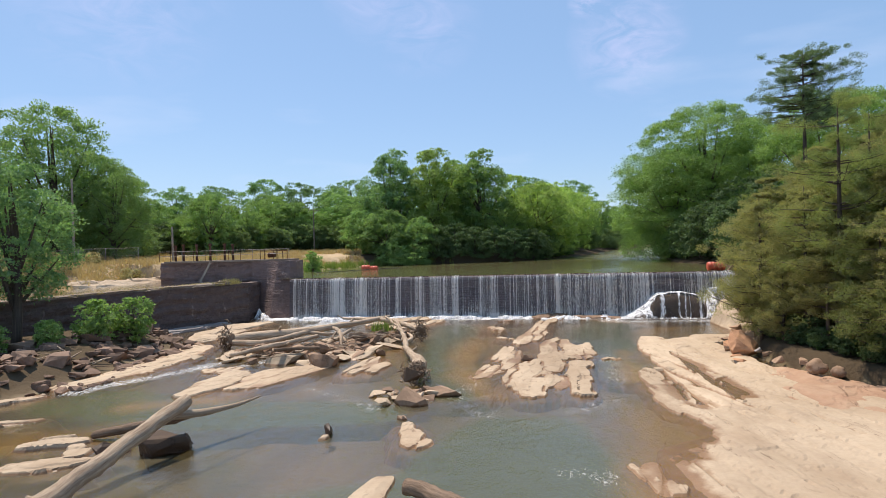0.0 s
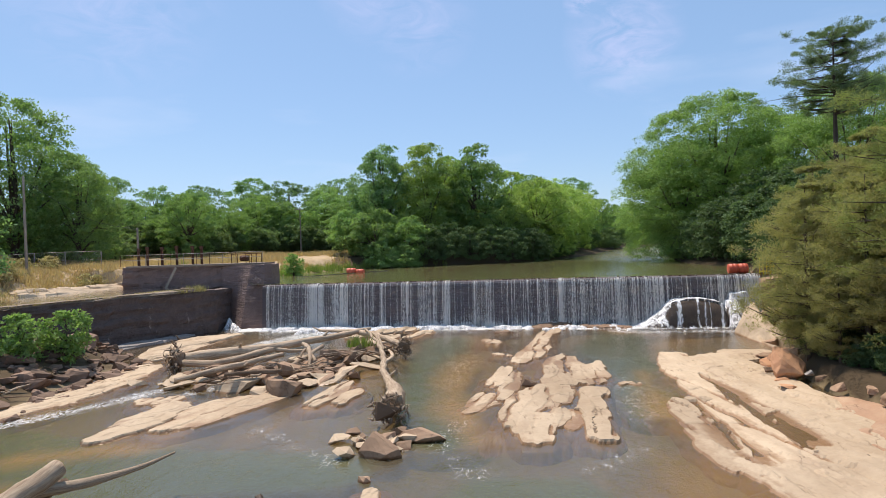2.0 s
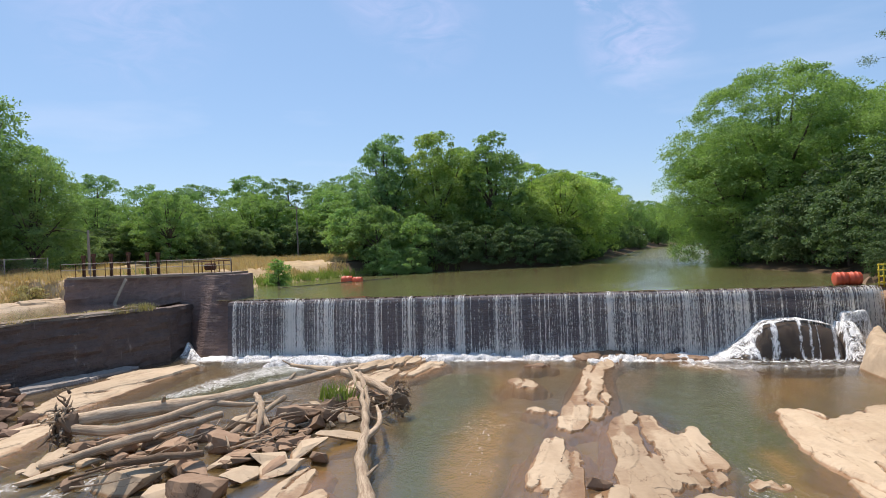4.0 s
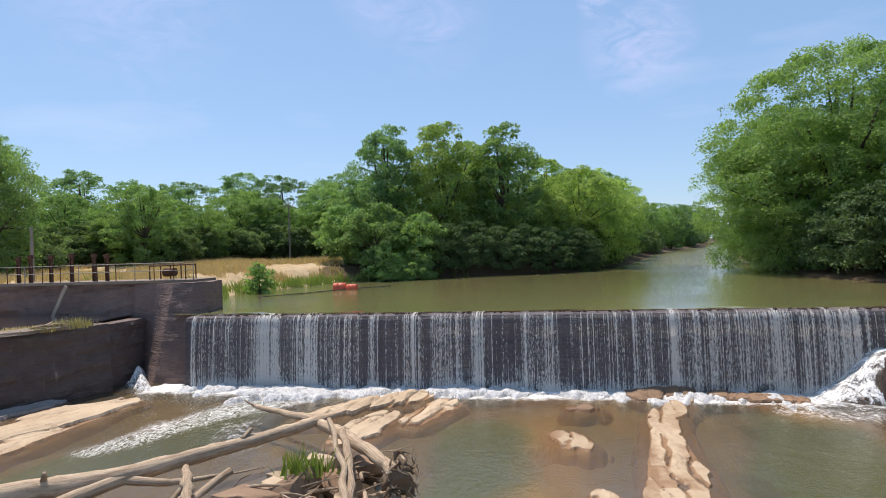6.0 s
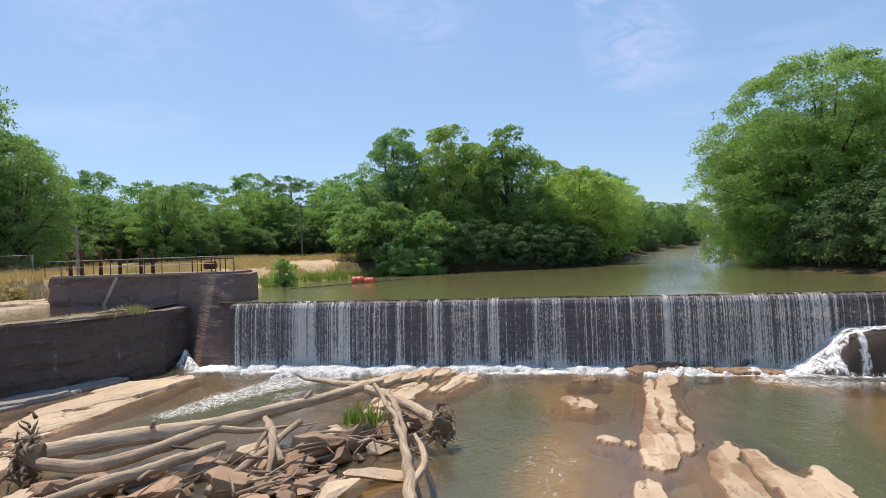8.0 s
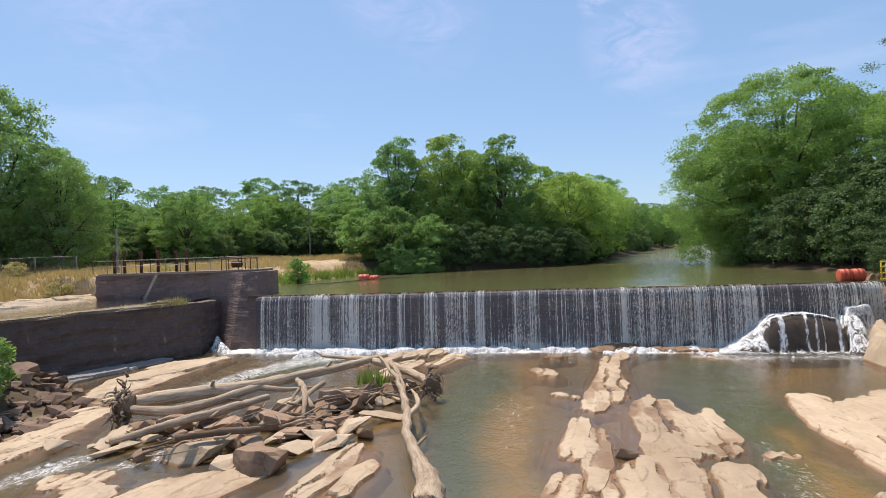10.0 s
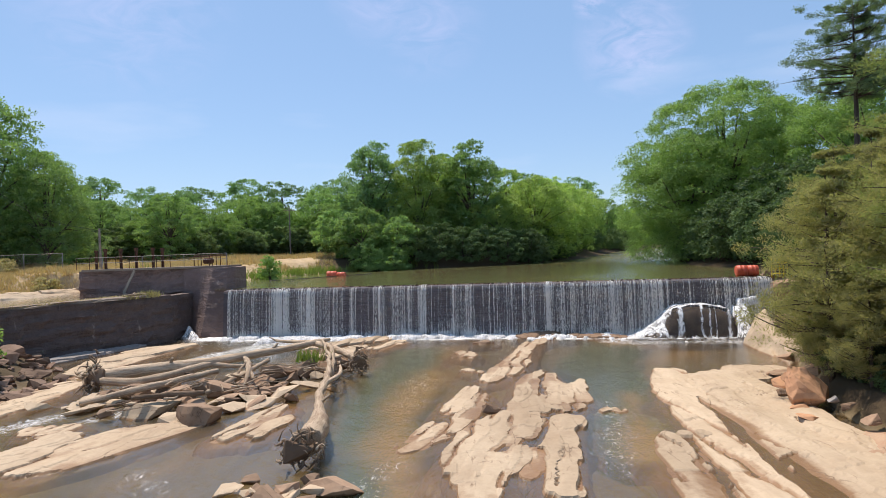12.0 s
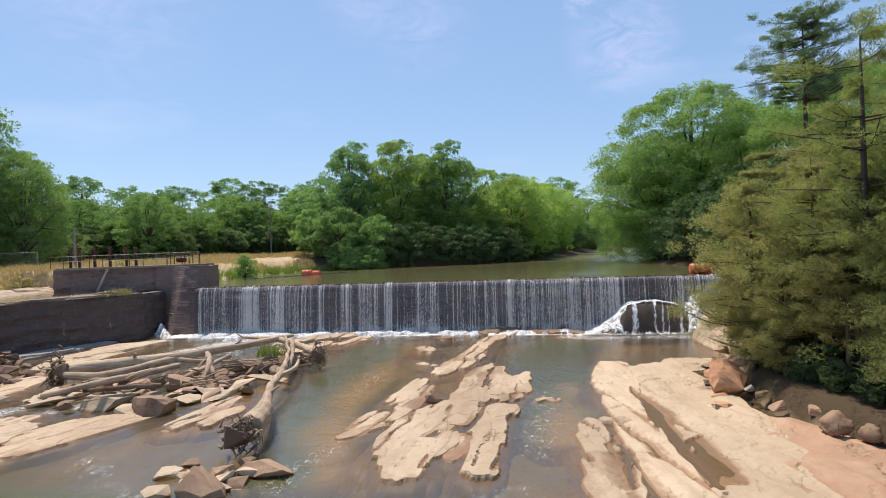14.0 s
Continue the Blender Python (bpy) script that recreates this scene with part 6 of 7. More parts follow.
# the far woods on the field side
mid_tree = broadleaf("tree", "green broadleaf tree at the edge of the field", 13.0, 5.6, "mid", 16, n=270, per=80, size=0.30, base=0.0)
bright_tree = broadleaf("tree", "bright green broadleaf tree at the edge of the field", 11.5, 5.8, "bright", 17, n=270, per=80, size=0.30, base=0.0)
deep_tree = broadleaf("tree", "dark green broadleaf tree at the edge of the field", 15.0, 6.2, "deep", 18, n=270, per=80, size=0.31, base=0.02)
plant(mid_tree, [(-37, 93, 0.82, 0, 0, 0.9), (-30, 118, 0.85, 50, 0, 0.9), (-22, 122, 1.0, 100, 0, 0.9), (-49, 97, 0.8, 150, 0, 0.9), (-15, 112, 0.9, 200, 0, 0.9), (-58, 92, 0.85, 250, 0, 0.9), (-39, 130, 1.1, 300, 0, 0.9), (-64, 118, 1.0, 10, 0, 0.9), (-26, 140, 1.25, 60, 0, 0.9), (46, 176, 1.0, 10), (63, 200, 0.95, 90), (-82, 100, 1.1, 20, 0, 0.9), (-15.5, 111, 0.7, 30, 0, 0.9)], WOODS)
plant(bright_tree, [(-35, 104, 0.75, 0, 0, 0.9), (-43, 108, 0.95, 70, 0, 0.9), (-19, 119, 0.85, 140, 0, 0.9), (-53, 112, 0.9, 210, 0, 0.9), (-35, 118, 1.05, 280, 0, 0.9), (-27, 119, 0.8, 20, 0, 0.9), (55, 190, 1.0, 10), (-70, 100, 1.0, 90, 0, 0.9), (-42, 95, 0.62, 190, 0, 0.9)], WOODS)
plant(deep_tree, [(-47, 120, 0.95, 0, 0, 0.9), (-33, 135, 1.15, 60, 0, 0.9), (-14, 128, 1.05, 120, 0, 0.9), (-57, 125, 1.05, 180, 0, 0.9), (-24, 150, 1.3, 240, 0, 0.9), (-45, 148, 1.35, 300, 0, 0.9), (-8, 122, 1.0, 45), (66, 215, 0.9, 0), (82, 240, 0.95, 90), (-60, 155, 1.3, 35, 0, 0.9), (20, 140, 1.1, 0), (36, 165, 1.2, 60), (5, 130, 1.15, 30), (-3, 145, 1.2, 80), (86, 252, 1.0, 10), (110, 300, 1.1, 50), (120, 318, 1.1, 90), (134, 345, 1.2, 10), (150, 352, 1.2, 70), (166, 345, 1.2, 160), (-75, 140, 1.4, 15, 0, 0.9)], WOODS)
big_left = broadleaf("tree", "large tall green broadleaf tree beyond the mill race", 19.0, 8.0, "mid", 19, n=460, per=85, size=0.29, base=0.05)
plant(big_left, [(-49.8, 75, 1.0, 0, 0, 1.07), (-66, 80, 1.0, 120), (-42.6, 76, 0.66, 200), (-60, 66, 0.9, 260), (-80, 70, 1.1, 30), (-51, 87, 0.74, 40, 0, 1.1)], WOODS)
# the far bank
big_right = broadleaf("tree", "huge bright green broadleaf tree overhanging the pond", 16.5, 8.6, "bright", 20, n=1100, per=110, size=0.18, base=0.0, droop=0.3, lobes_n=9, small=0.085)
plant(big_right, [(34.2, 77.5, 1.3, 0, 0, 0.88), (30.6, 79.5, 0.92, 200, 0, 0.96), (42, 64, 1.0, 130), (44, 84, 1.05, 220), (50, 70, 1.1, 20), (40, 96, 1.0, 70), (54, 112, 1.1, 100), (62, 135, 1.1, 150)], WOODS)
plant(broadleaf("tree", "low leaning willow over the far shore", 9.0, 5.6, "willow", 21, n=220, per=45, size=0.4, base=0.0, droop=0.5), [(36.5, 88, 1.0, 0), (44, 104, 1.0, 60), (54.5, 124, 1.0, 100), (66, 146, 1.1, 20), (79, 170, 1.2, 200)], WOODS)
plant(conifer("pine_tree", "tall open-crowned pine above the far bank", 21.5, 5.8, "pine", 22, 0.60, 13, 110, 0.20, 0.3, slim=0.22, bough=9, soft=0.3, tight=0.58), [(31.2, 51.5, 0.80, 0), (42, 50, 0.72, 140), (48, 46, 0.75, 220)], "pines")
plant(conifer("pine_tree", "slender pine with a bare lower trunk on the near bank", 12.6, 3.4, "sprig", 23, 0.30, 12, 110, 0.13, 0.35, slim=0.2, bough=5, soft=0.16), [(18.6, 28.2, 0.92, 0), (23.5, 33, 0.8, 90), (24.5, 25.5, 0.85, 200)], "bank conifers")
cedar = conifer("cedar_tree", "dense olive-brown cedar on the rocky bank", 9.6, 3.1, "cedar", 24, 0.05, 18, 85, 0.155, 0.15, slim=0.24, bough=7, soft=0.15)
plant(cedar, [(17.6, 33.4, 0.85, 0), (20.0, 36.6, 0.95, 140), (23.0, 38.5, 1.0, 30), (26, 41.5, 1.05, 80), (17.4, 30.9, 0.45, 20), (17.9, 32.6, 0.45, 220), (27.5, 36, 1.1, 300), (23, 22, 0.8, 60), (29, 30, 1.1, 20), (21.0, 33.0, 1.0, 210), (21.6, 20.6, 0.6, 100)], "bank conifers")
bare = conifer("cedar_tree", "olive cedar with a bare dark lower trunk in the shade", 9.9, 3.0, "cedar", 29, 0.24, 15, 85, 0.155, 0.2, slim=0.24, bough=7, soft=0.15)
plant(bare, [(18.4, 30.6, 0.80, 70), (20.4, 27.6, 0.80, 280), (22.5, 28.5, 0.9, 150), (18.2, 28.6, 0.62, 190), (19.4, 25.8, 0.66, 240), (18.9, 24.0, 0.68, 111), (19.8, 20.2, 0.7, 290), (21.5, 23.6, 0.88, 10), (19.2, 29.4, 0.72, 260), (20.2, 31.4, 0.85, 30)], "bank conifers")
young = conifer("pine_tree", "young yellow-green pine leaning over the rocky bank", 7.4, 2.9, "sprig", 41, 0.14, 13, 100, 0.16, 0.2, lean=-0.5, slim=0.2, bough=7, soft=0.14)
plant(young, [(18.7, 25.6, 0.8, 33), (20.2, 24.0, 0.8, 10), (22.0, 37.2, 1.1, 60), (24.6, 43.0, 1.1, 300), (20.6, 30.0, 1.15, 160)], "bank conifers")
# shrubs by the race wall and on the bank
plant(broadleaf("shrub", "bright leafy shrub on the rubble bank", 2.8, 1.5, "bright", 25, n=80, per=40, size=0.2, base=0.0, lobes_n=5, category="shrub"), [(-20.2, 38.2, 1.0, 0), (-21.4, 36.4, 0.9, 100), (-23.5, 35.0, 0.55, 200), (-22.4, 33.4, 0.5, 20), (-24.5, 32.0, 0.6, 80)], "bank shrubs")
plant(broadleaf("tree", "slim green tree standing by the race wall", 11.6, 3.5, "deep", 26, n=260, per=60, size=0.2, base=0.22, lobes_n=6), [(-26.6, 36.6, 1.0, 0), (-31.5, 34, 1.0, 100)], "bank trees")
plant(broadleaf("shrub", "small bright green shrub at the pond corner", 3.2, 1.25, "bright", 27, n=70, per=40, size=0.2, base=0.0, lobes_n=5, category="shrub"), [(-16.2, 71.6, 1.0, 0)])
# undergrowth along the edge of the woods, its leaf colour holding their shade
hedge = []
rng = random.Random(77)
for (ax, ay), (bx, by), n in (((-75, 86), (-48, 92), 10), ((-48, 92), (-34, 96), 8), ((-34, 98), (-31, 112), 5), ((-31, 114), (-18, 115), 8), ((-17, 113), (-12, 97), 6), ((-60, 72), (-44, 84), 7), ((8, 100), (22, 116), 6), ((34, 64), (38, 54), 5), ((31, 73), (33.5, 84), 6), ((34, 84), (50, 125), 14), ((12, 92.5), (19.5, 106), 8), ((19.5, 106), (31, 134), 9), ((32, 136), (50, 172), 10), ((58, 190), (110, 290), 9)):
    for i in range(n):
        t = (i + rng.random()) / n
        hedge.append((ax + (bx - ax) * t + rng.uniform(-1.5, 1.5), ay + (by - ay) * t + rng.uniform(0, 4), rng.uniform(0.5, 0.9), rng.uniform(0, 360)))
plant(broadleaf("shrub", "dense undergrowth shrub at the edge of the woods", 6.0, 4.0, "under", 28, n=140, per=70, size=0.30, base=0.0, lobes_n=6, category="shrub"), hedge, "undergrowth")
# undergrowth along the shores; its dark leaf colour stands in for shade
plant(broadleaf("shrub", "shrub hanging over the pond bank, shade in its dark leaf colour", 6.4, 3.6, "shade", 31, n=150, per=75, size=0.25, base=0.0, lobes_n=6, category="shrub"), [(27.6, 53.0, 0.55, 0), (29.2, 56.4, 0.8, 70), (29.6, 60.4, 0.95, 140), (29.4, 64.4, 0.95, 210), (29.2, 68.4, 0.9, 280), (29.8, 72.0, 0.8, 20), (32.5, 54.5, 1.0, 100), (33.5, 59.5, 1.2, 170), (33.5, 66.0, 1.2, 240), (25.9, 51.2, 0.35, 300), (34.5, 50.0, 0.9, 45), (-1.6, 88.0, 0.8, 10, -0.6), (1.4, 88.7, 0.8, 60, -0.6), (4.4, 89.1, 0.75, 110, -0.6), (7.4, 89.5, 0.8, 160, -0.6), (10.4, 90.1, 0.75, 210, -0.6), (13.4, 91.2, 0.8, 260, -0.6), (15.2, 95.2, 0.7, 310, -0.6), (17.6, 99.8, 0.7, 15, -0.6), (20.4, 105.2, 0.7, 70, -0.6)], "undergrowth")
# bank brush; its dark leaves paint in the shade under the cedars
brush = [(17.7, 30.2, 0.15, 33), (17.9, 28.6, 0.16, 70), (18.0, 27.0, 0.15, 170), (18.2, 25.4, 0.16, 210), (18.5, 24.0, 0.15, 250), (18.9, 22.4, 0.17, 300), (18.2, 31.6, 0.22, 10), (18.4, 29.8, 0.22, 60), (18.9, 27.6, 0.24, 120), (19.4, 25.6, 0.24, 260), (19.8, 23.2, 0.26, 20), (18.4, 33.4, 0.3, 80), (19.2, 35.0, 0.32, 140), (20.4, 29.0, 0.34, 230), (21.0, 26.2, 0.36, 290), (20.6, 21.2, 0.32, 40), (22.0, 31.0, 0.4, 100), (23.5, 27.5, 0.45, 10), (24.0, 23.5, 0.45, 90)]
plant(broadleaf("shrub", "brush on the bank below the cedars, shade in its dark leaf colour", 6.0, 4.2, "shade", 35, n=110, per=60, size=0.42, base=0.0, lobes_n=6, category="shrub"), brush, "bank brush")
# the distant woods that close the horizon
far = []
rng = random.Random(91)
for _ in range(2600):
    a = rng.uniform(-math.pi, math.pi)
    r = rng.uniform(170, 330)
    x, y = math.sin(a) * r, 40 + math.cos(a) * r
    if pond_left(y) - 6 < x < pond_right(y) + 6 and y > 60:
        continue
    if abs(x) < 45 and y < 0:
        continue
    far.append((x, y, 5 + rng.uniform(0, 12) ** 1.0, rng.uniform(2.5, 5.0)))
woods = leaf_cloud("distant_woods", far, 45, 1.3, LEAF["deep"], None, 5, slim=0.7)
tagged(woods, "distant mixed green woods around the valley", "woods", kind="stuff")
# low scrub on the bank of the mill race
spots = []
rng = random.Random(33)
while len(spots) < 42:
    y = rng.uniform(36, 66)
    w = float(np.interp(y, (20, 38, 58), (6.5, 9.0, 13.0)))
    x = float(canal_wall_x(min(y, 58))) - w - rng.uniform(0.6, 11.0)
    spots.append((x, y, rng.uniform(0.5, 1.2), rng.uniform(0, 360)))
plant(broadleaf("shrub", "dry tan-green scrub on the bank of the mill race", 1.6, 1.3, "scrub", 29, n=45, per=34, size=0.18, base=0.0, lobes_n=4, category="shrub"), spots, "bank scrub")


# ---- fixtures ----
# headgate posts and railing on the wall
HW = pose(-15.1, 57.75, 5.47, 0, 0, -9.6)


def on_wall(u, s, z=0.0):
    return HW @ Vector((-u, s, z))


for u, h in ((6.6, 1.4), (7.5, 1.45), (9.1, 1.5), (10.6, 1.45), (12.1, 1.5), (13.0, 1.4)):
    gate = tagged(new("gate_post"), "rusty iron gate lifting post on the head wall", "post", "headgate posts")
    gate.location = on_wall(u, 0.9)
    bm = bmesh.new()
    for dx in (-0.07, 0.07):
        box_mesh(bm, (0.05, 0.14, h), pose(dx, 0, h / 2))
    box_mesh(bm, (0.12, 0.05, h), pose(0, 0, h / 2))
    part("channel", bm, RUST, gate)
    bm = bmesh.new()
    box_mesh(bm, (0.26, 0.22, 0.24), pose(0, 0, h + 0.12))
    bmesh.ops.bevel(bm, geom=bm.edges[:], offset=0.03, segments=1)
    part("gearbox", bm, RUST, gate)
railing = tagged(new("railing"), "thin rusty pipe railing along the head wall", "railing")
for i in range(12):
    p = on_wall(0.25 + i * 1.28, 0.15)
    tubes("post", [[(p.x, p.y, p.z, 0.028), (p.x, p.y, p.z + 1.02, 0.026)]], RUST if i % 3 else GALV, railing, sides=6, steps=2, rough=0)
for z in (0.55, 1.0):
    a, b = on_wall(0.25, 0.15, z), on_wall(14.3, 0.15, z)
    tubes("rail", [[(*a, 0.022), (*b, 0.022)]], GALV, railing, sides=6, steps=10, rough=0)
winch = tagged(new("gate_winch"), "rusty old gate winch with a cage frame", "winch")
for du, ds, hh in ((1.2, 0.8, 0.9), (2.2, 0.8, 0.9), (3.6, 0.8, 0.8), (1.2, 1.8, 0.9), (2.2, 1.8, 0.9), (3.6, 1.8, 0.8)):
    p = on_wall(du, ds)
    tubes("post", [[(*p, 0.04), (p.x, p.y, p.z + hh, 0.04)]], RUST, winch, sides=6, steps=2, rough=0)
for (a, b) in (((1.2, 0.8), (3.6, 0.8)), ((1.2, 1.8), (3.6, 1.8)), ((1.2, 0.8), (1.2, 1.8)), ((3.6, 0.8), (3.6, 1.8))):
    p, q = on_wall(*a, 0.85), on_wall(*b, 0.82)
    tubes("rail", [[(*p, 0.035), (*q, 0.035)]], RUST, winch, sides=6, steps=2, rough=0)
bm = bmesh.new()
p = on_wall(2.6, 1.3, 0.42)
bmesh.ops.create_cone(bm, cap_ends=True, segments=20, radius1=0.26, radius2=0.26, depth=0.7, matrix=Matrix.Translation(p) @ pose(0, 0, 0, 0, 90, -9.6))
bmesh.ops.bevel(bm, geom=[e for e in bm.edges if len(e.link_faces) == 2 and e.calc_face_angle() > 1], offset=0.05, segments=1)
part("drum", bm, RUST, winch)
# a board leaning against the wall
bm = bmesh.new()
box_mesh(bm, (0.22, 0.06, 2.4), pose(-24.1, 59.15, 4.3, 8, 36, -9.6))
board = part("board", bm, POLE_WOOD)
tagged(board, "grey weathered board leaning against the head wall", "board")


def barrel_mesh(r, length):
    """A plastic drum on its side, along x: ribbed, with rounded ends."""
    bm = bmesh.new()
    prof = [(0, 0.0), (0.0, 0.8), (0.03, 0.94), (0.08, 1.0), (0.28, 1.0), (0.31, 1.06), (0.35, 1.06), (0.38, 1.0), (0.62, 1.0), (0.65, 1.06), (0.69, 1.06), (0.72, 1.0), (0.92, 1.0), (0.97, 0.94), (1.0, 0.8), (1.0, 0.0)]
    n = 22
    rings = [[bm.verts.new(((t - 0.5) * length, k * r * math.cos(2 * math.pi * i / n), k * r * math.sin(2 * math.pi * i / n))) for i in range(n)] for t, k in prof]
    for a, b in zip(rings, rings[1:]):
        for i in range(n):
            bm.faces.new((a[i], a[(i + 1) % n], b[(i + 1) % n], b[i]))
    bmesh.ops.remove_doubles(bm, verts=bm.verts, dist=1e-4)
    bmesh.ops.recalc_face_normals(bm, faces=bm.faces)
    return bm


def float_drum(x, y, z, turn, label, r=0.36, length=0.95):
    ob = part("float_drum", barrel_mesh(r, length), DRUM, smooth=True)
    ob.matrix_world = pose(x, y, z, 0, 0, turn)
    bm = bmesh.new()
    bmesh.ops.create_cone(bm, cap_ends=True, segments=12, radius1=0.05, radius2=0.05, depth=0.04, matrix=pose(length * 0.5, 0, r * 0.55, 0, 90, 0))
    part("bung", bm, CABLE, ob)
    return tagged(ob, label, "buoy", "float drums")


float_drum(22.5, 50.5, 3.98, -9, "faded red plastic float drum by the dam's end", 0.37, 0.68)
float_drum(23.19, 50.38, 3.98, -9, "faded red plastic float drum by the dam's end", 0.37, 0.68)
float_drum(-9.9, 72.8, 3.78, 5, "orange-red plastic float drum on the pond", 0.40, 1.05)
float_drum(-8.85, 72.6, 3.72, -12, "orange-red plastic float drum on the pond", 0.34, 0.9)
tubes("float_cable", [[(-14.6, 66.5, 3.68, 0.03), (-12, 69.5, 3.66, 0.03), (-9.4, 72.4, 3.66, 0.03), (-6.0, 75.5, 3.66, 0.03)]], CABLE, steps=8)
tagged(bpy.data.objects["float_cable"], "dark cable holding the float drums on the pond", "cable")
gate = tagged(new("guard_rail"), "bright yellow painted steel guard rail at the dam's end", "railing")
for i in range(6):
    p = DAM @ Vector((38.75 + i * 0.24, 0.9, 3.5))
    tubes("bar", [[(*p, 0.035), (p.x, p.y, p.z + 1.3, 0.04)]], YELLOW, gate, sides=6, steps=2, rough=0)
for z in (3.75, 4.1, 4.45, 4.75):
    p, q = DAM @ Vector((38.7, 0.9, z)), DAM @ Vector((40.0, 0.9, z))
    tubes("rail", [[(*p, 0.04), (*q, 0.04)]], YELLOW, gate, sides=6, steps=2, rough=0)


def utility_pole(x, y, height, arm, label):
    z = float(land(np.array(float(x)), np.array(float(y))))
    ob = tubes("utility_pole", [[(x, y, z - 0.5, 0.13), (x, y, z + height * 0.5, 0.115), (x, y, z + height, 0.09)]], POLE_WOOD, sides=10, rough=0.01)
    if arm:
        bm = bmesh.new()
        box_mesh(bm, (2.0, 0.1, 0.12), pose(x, y - 0.17, z + height - 0.5, 0, 4, 10))
        part("crossarm", bm, POLE_WOOD, ob)
    return tagged(ob, label, "pole", "utility poles"), z + height


_, top1 = utility_pole(-24.5, 109.7, 8.2, True, "grey wooden utility pole with a crossarm in the field")
_, top2 = utility_pole(-38.0, 60.4, 9.0, False, "grey wooden utility pole by the fence")
_, top3 = utility_pole(-30.1, 65.2, 4.0, False, "short weathered wooden pole by the head wall")
tubes("power_cable", [[(-30.1, 65.2, top3 - 0.2, 0.015), (-33.6, 62.6, top3 + 1.0, 0.015), (-38.0, 60.4, top2 - 0.4, 0.015)]], CABLE, steps=8, rough=0)
tagged(bpy.data.objects["power_cable"], "thin sagging power cable between wooden poles", "cable")

# chain-link fence along the field
fence = tagged(new("fence"), "rusty chain-link fence along the dry field", "fence")
line = [(-62, 60), (-46, 64), (-38, 66), (-31.5, 67.5)]
prev = None
for a, b in zip(line, line[1:]):
    n = max(1, round(math.dist(a, b) / 3))
    for i in range(n):
        x, y = a[0] + (b[0] - a[0]) * i / n, a[1] + (b[1] - a[1]) * i / n
        z = float(land(np.array(x), np.array(y)))
        tubes("post", [[(x, y, z - 0.3, 0.04), (x, y, z + 1.8, 0.04)]], GALV, fence, sides=6, steps=2, rough=0)
        if prev:
            px, py, pz = prev
            for hgt, r in ((1.75, 0.025), (0.9, 0.008), (0.2, 0.008)):
                tubes("rail", [[(px, py, pz + hgt, r), (x, y, z + hgt, r)]], GALV, fence, sides=5, steps=2, rough=0)
            wires = []
            for k in range(20):
                f0, f1 = k / 20, min(1, (k + 5) / 20)
                for up in (0, 1):
                    za, zb = (0.15, 1.75) if up else (1.75, 0.15)
                    wires.append([(px + (x - px) * f0, py + (y - py) * f0, pz + (z - pz) * f0 + za, 0.004), (px + (x - px) * f1, py + (y - py) * f1, pz + (z - pz) * f1 + zb, 0.004)])
            tubes("wire_mesh", wires, GALV, fence, sides=3, steps=1, rough=0)
        prev = (x, y, z)


# ---- grass ----
def blades(name, spots, height, material, label, seed, level=None):
    """Tufts of upright blades, many in one mesh: spots are (x, y, scale)."""
    rng = np.random.default_rng(seed)
    s = np.repeat(np.array(spots), 14, axis=0)
    n = len(s)
    x, y = s[:, 0] + rng.normal(0, 0.22, n), s[:, 1] + rng.normal(0, 0.22, n)
    z = land(x, y) if level is None else np.full(n, level)
    h = height * s[:, 2] * rng.uniform(0.5, 1.2, n)
    a = rng.uniform(0, 2 * np.pi, n)
    w = 0.028 + 0.02 * rng.random(n)
    lean = rng.normal(0, 0.3, (n, 2)) * h[:, None]
    v = np.stack([np.stack([x - w * np.cos(a), y - w * np.sin(a), z - 0.05], 1), np.stack([x + w * np.cos(a), y + w * np.sin(a), z - 0.05], 1), np.stack([x + lean[:, 0], y + lean[:, 1], z + h], 1)], 1).reshape(-1, 3)
    ob = sheet(name, v, np.arange(n * 3).reshape(n, 3), material, smooth=False)
    return tagged(ob, label, "grass", kind="stuff")


rng = np.random.default_rng(8)


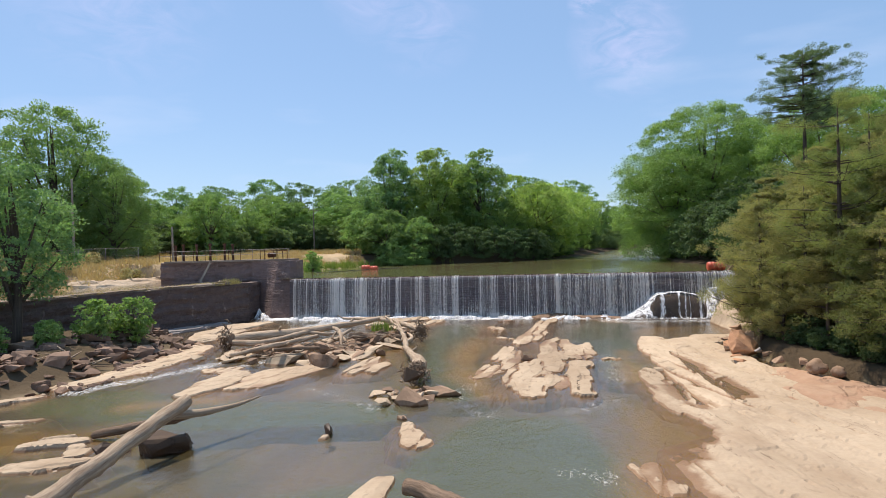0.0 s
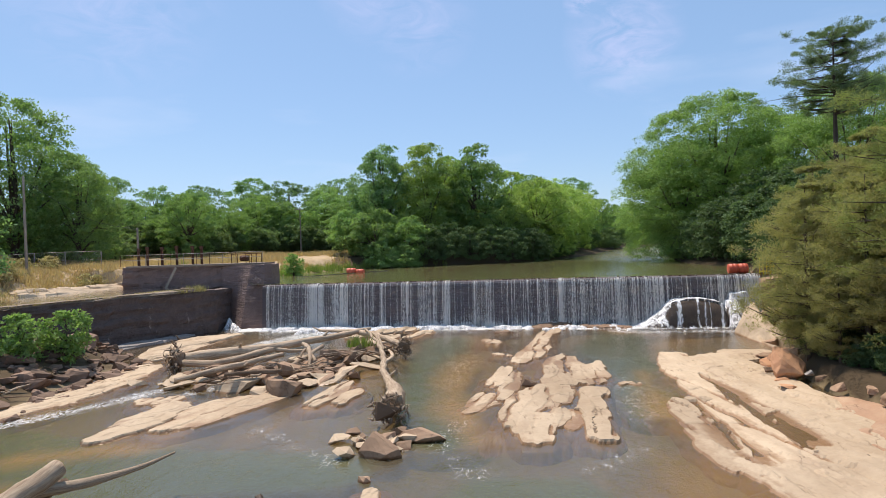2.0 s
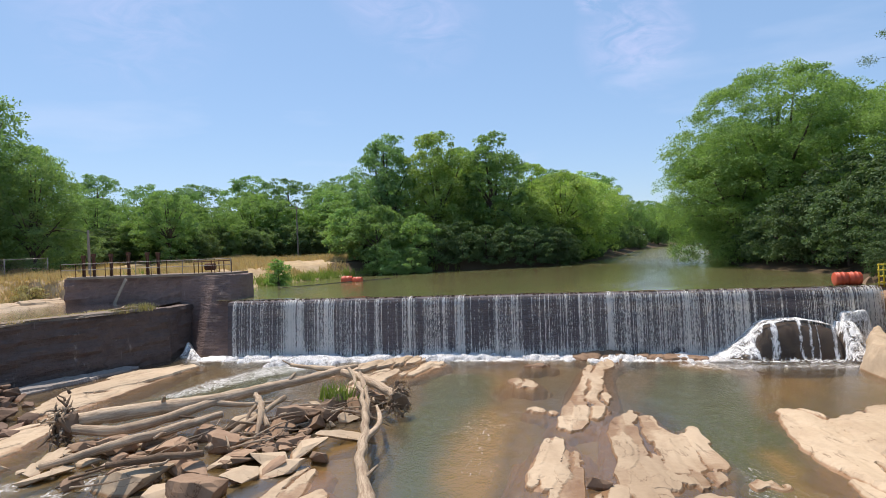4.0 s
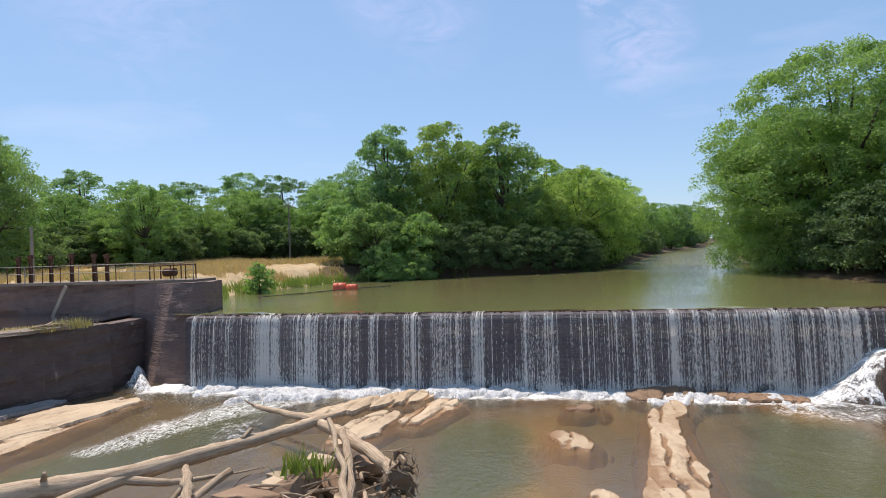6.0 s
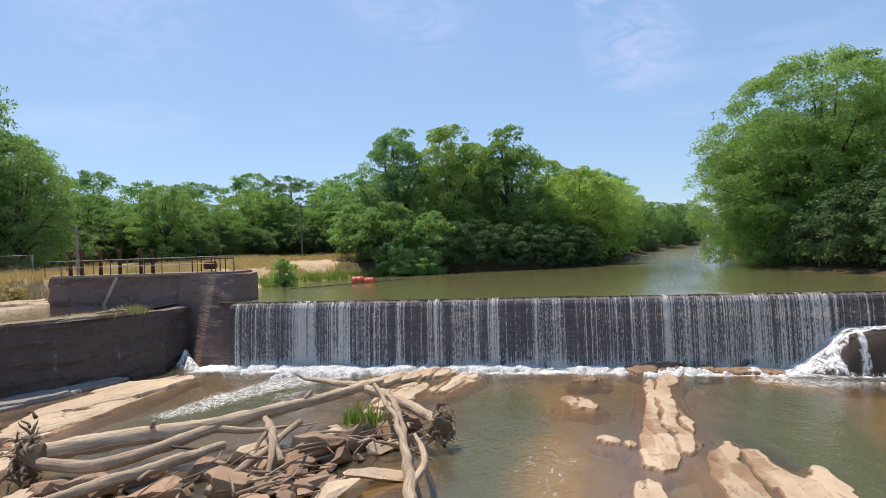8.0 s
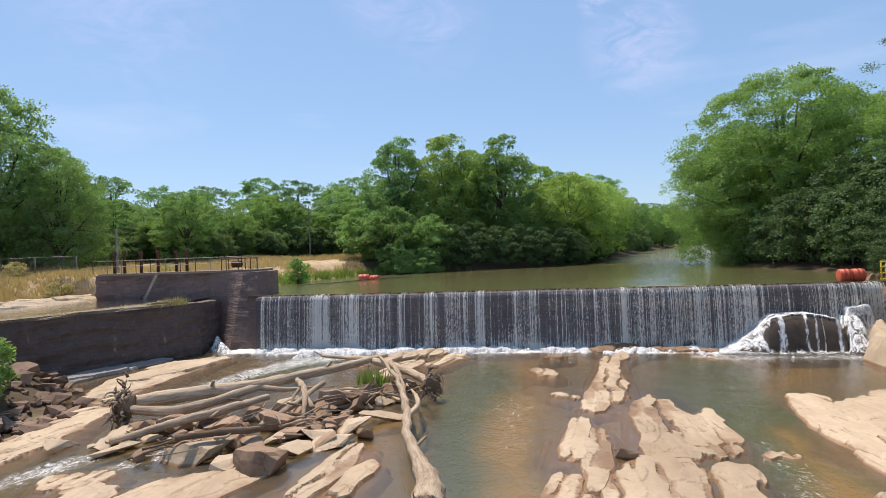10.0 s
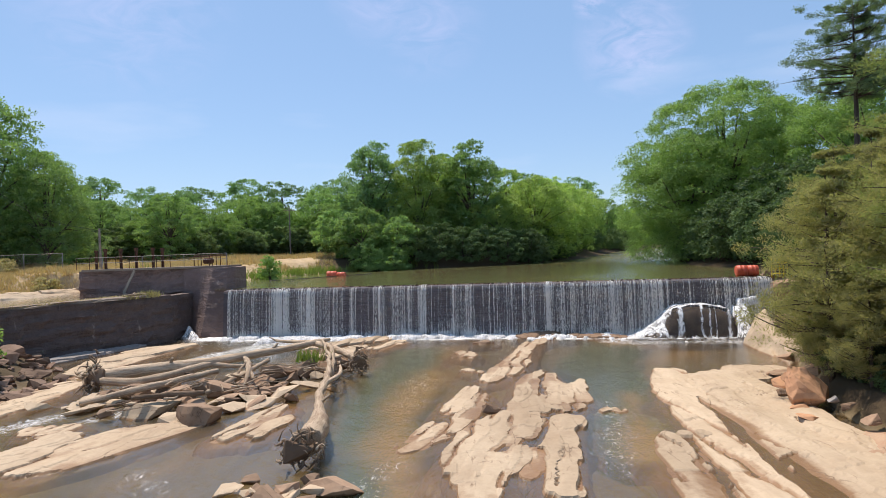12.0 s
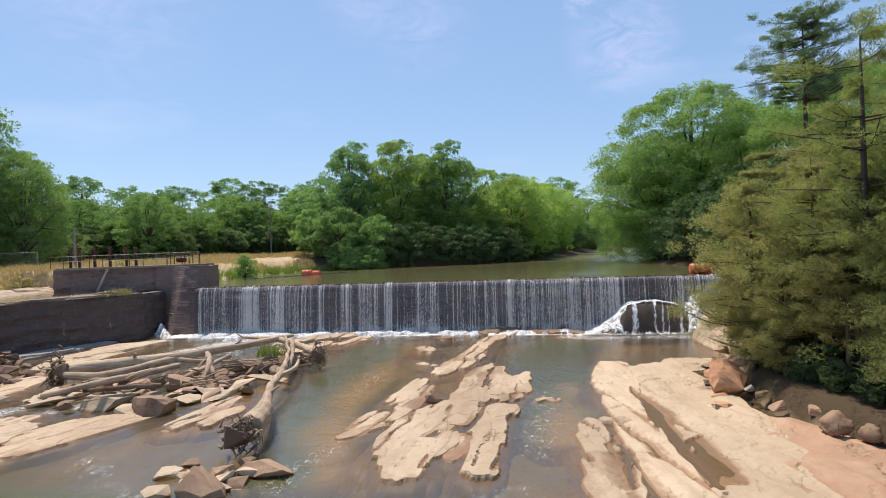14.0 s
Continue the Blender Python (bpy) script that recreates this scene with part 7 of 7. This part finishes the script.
def scatter(count, box, test):
    x, y = rng.uniform(box[0], box[1], count), rng.uniform(box[2], box[3], count)
    ok = test(x, y)
    return [(a, b, float(k)) for a, b, k in zip(x[ok], y[ok], rng.uniform(0.5, 1.3, ok.sum()))]


def field(x, y):
    cw = canal_wall_x(y) - x
    u, s = dam_coords(x, y)
    return np.where(s < 4.5, cw > np.interp(y, (20, 38, 58), (7.2, 9.7, 13.7)), pond_left(y) - x > 1.5) & ~((x > -31) & (x < -14) & (s > -1) & (s < 6.2))


blades("dry_grass", scatter(15000, (-60, -12, 30, 105), lambda x, y: field(x, y) & (fbm(x * 0.3, y * 0.3, 77) > -0.1)), 0.55, LEAF["dry"], "dry tan grass tufts over the field", 1)
blades("dry_grass", scatter(9000, (-62, -27, 30, 64), lambda x, y: field(x, y) & (fbm(x * 0.35, y * 0.35, 79) > -0.45)), 0.38, LEAF["dry"], "short dry grass on the bank of the mill race", 11)
blades("green_grass", scatter(5000, (-22, 2, 60, 92), lambda x, y: (pond_left(y) - x > 0.0) & (pond_left(y) - x < 1.9)), 0.8, LEAF["reed"], "green reeds and grass along the pond shore", 2)
blades("green_grass", scatter(2600, (-62, -20, 28, 66), lambda x, y: field(x, y) & (fbm(x * 0.2, y * 0.2, 91) > 0.52)), 0.7, LEAF["reed"], "green weeds among the dry grass", 3)
blades("wall_weeds", [(-19.1 - 0.16 * k, 53.8 - 0.25 * k, 1.6 if k < 5 else 1.0) for k in range(9)] * 3, 0.3, LEAF["scrub"], "dry weeds growing on the end of the race wall", 4, 3.45)
along = rng.uniform(30.0, 53.0, 230)
blades("wall_weeds", [(float(canal_wall_x(y)) - 0.15 - 0.6 * abs(rng.normal()), y, 0.5 + 0.5 * rng.random()) for y in along], 0.10, LEAF["dry"], "short dry weeds along the top of the race wall", 6, 3.58)
blades("log_grass", [(-4.9 + 0.12 * k, 40.6 + 0.1 * math.sin(k), 0.9) for k in range(9)], 0.7, LEAF["reed"], "tuft of green grass growing on the log pile", 7, 0.75)
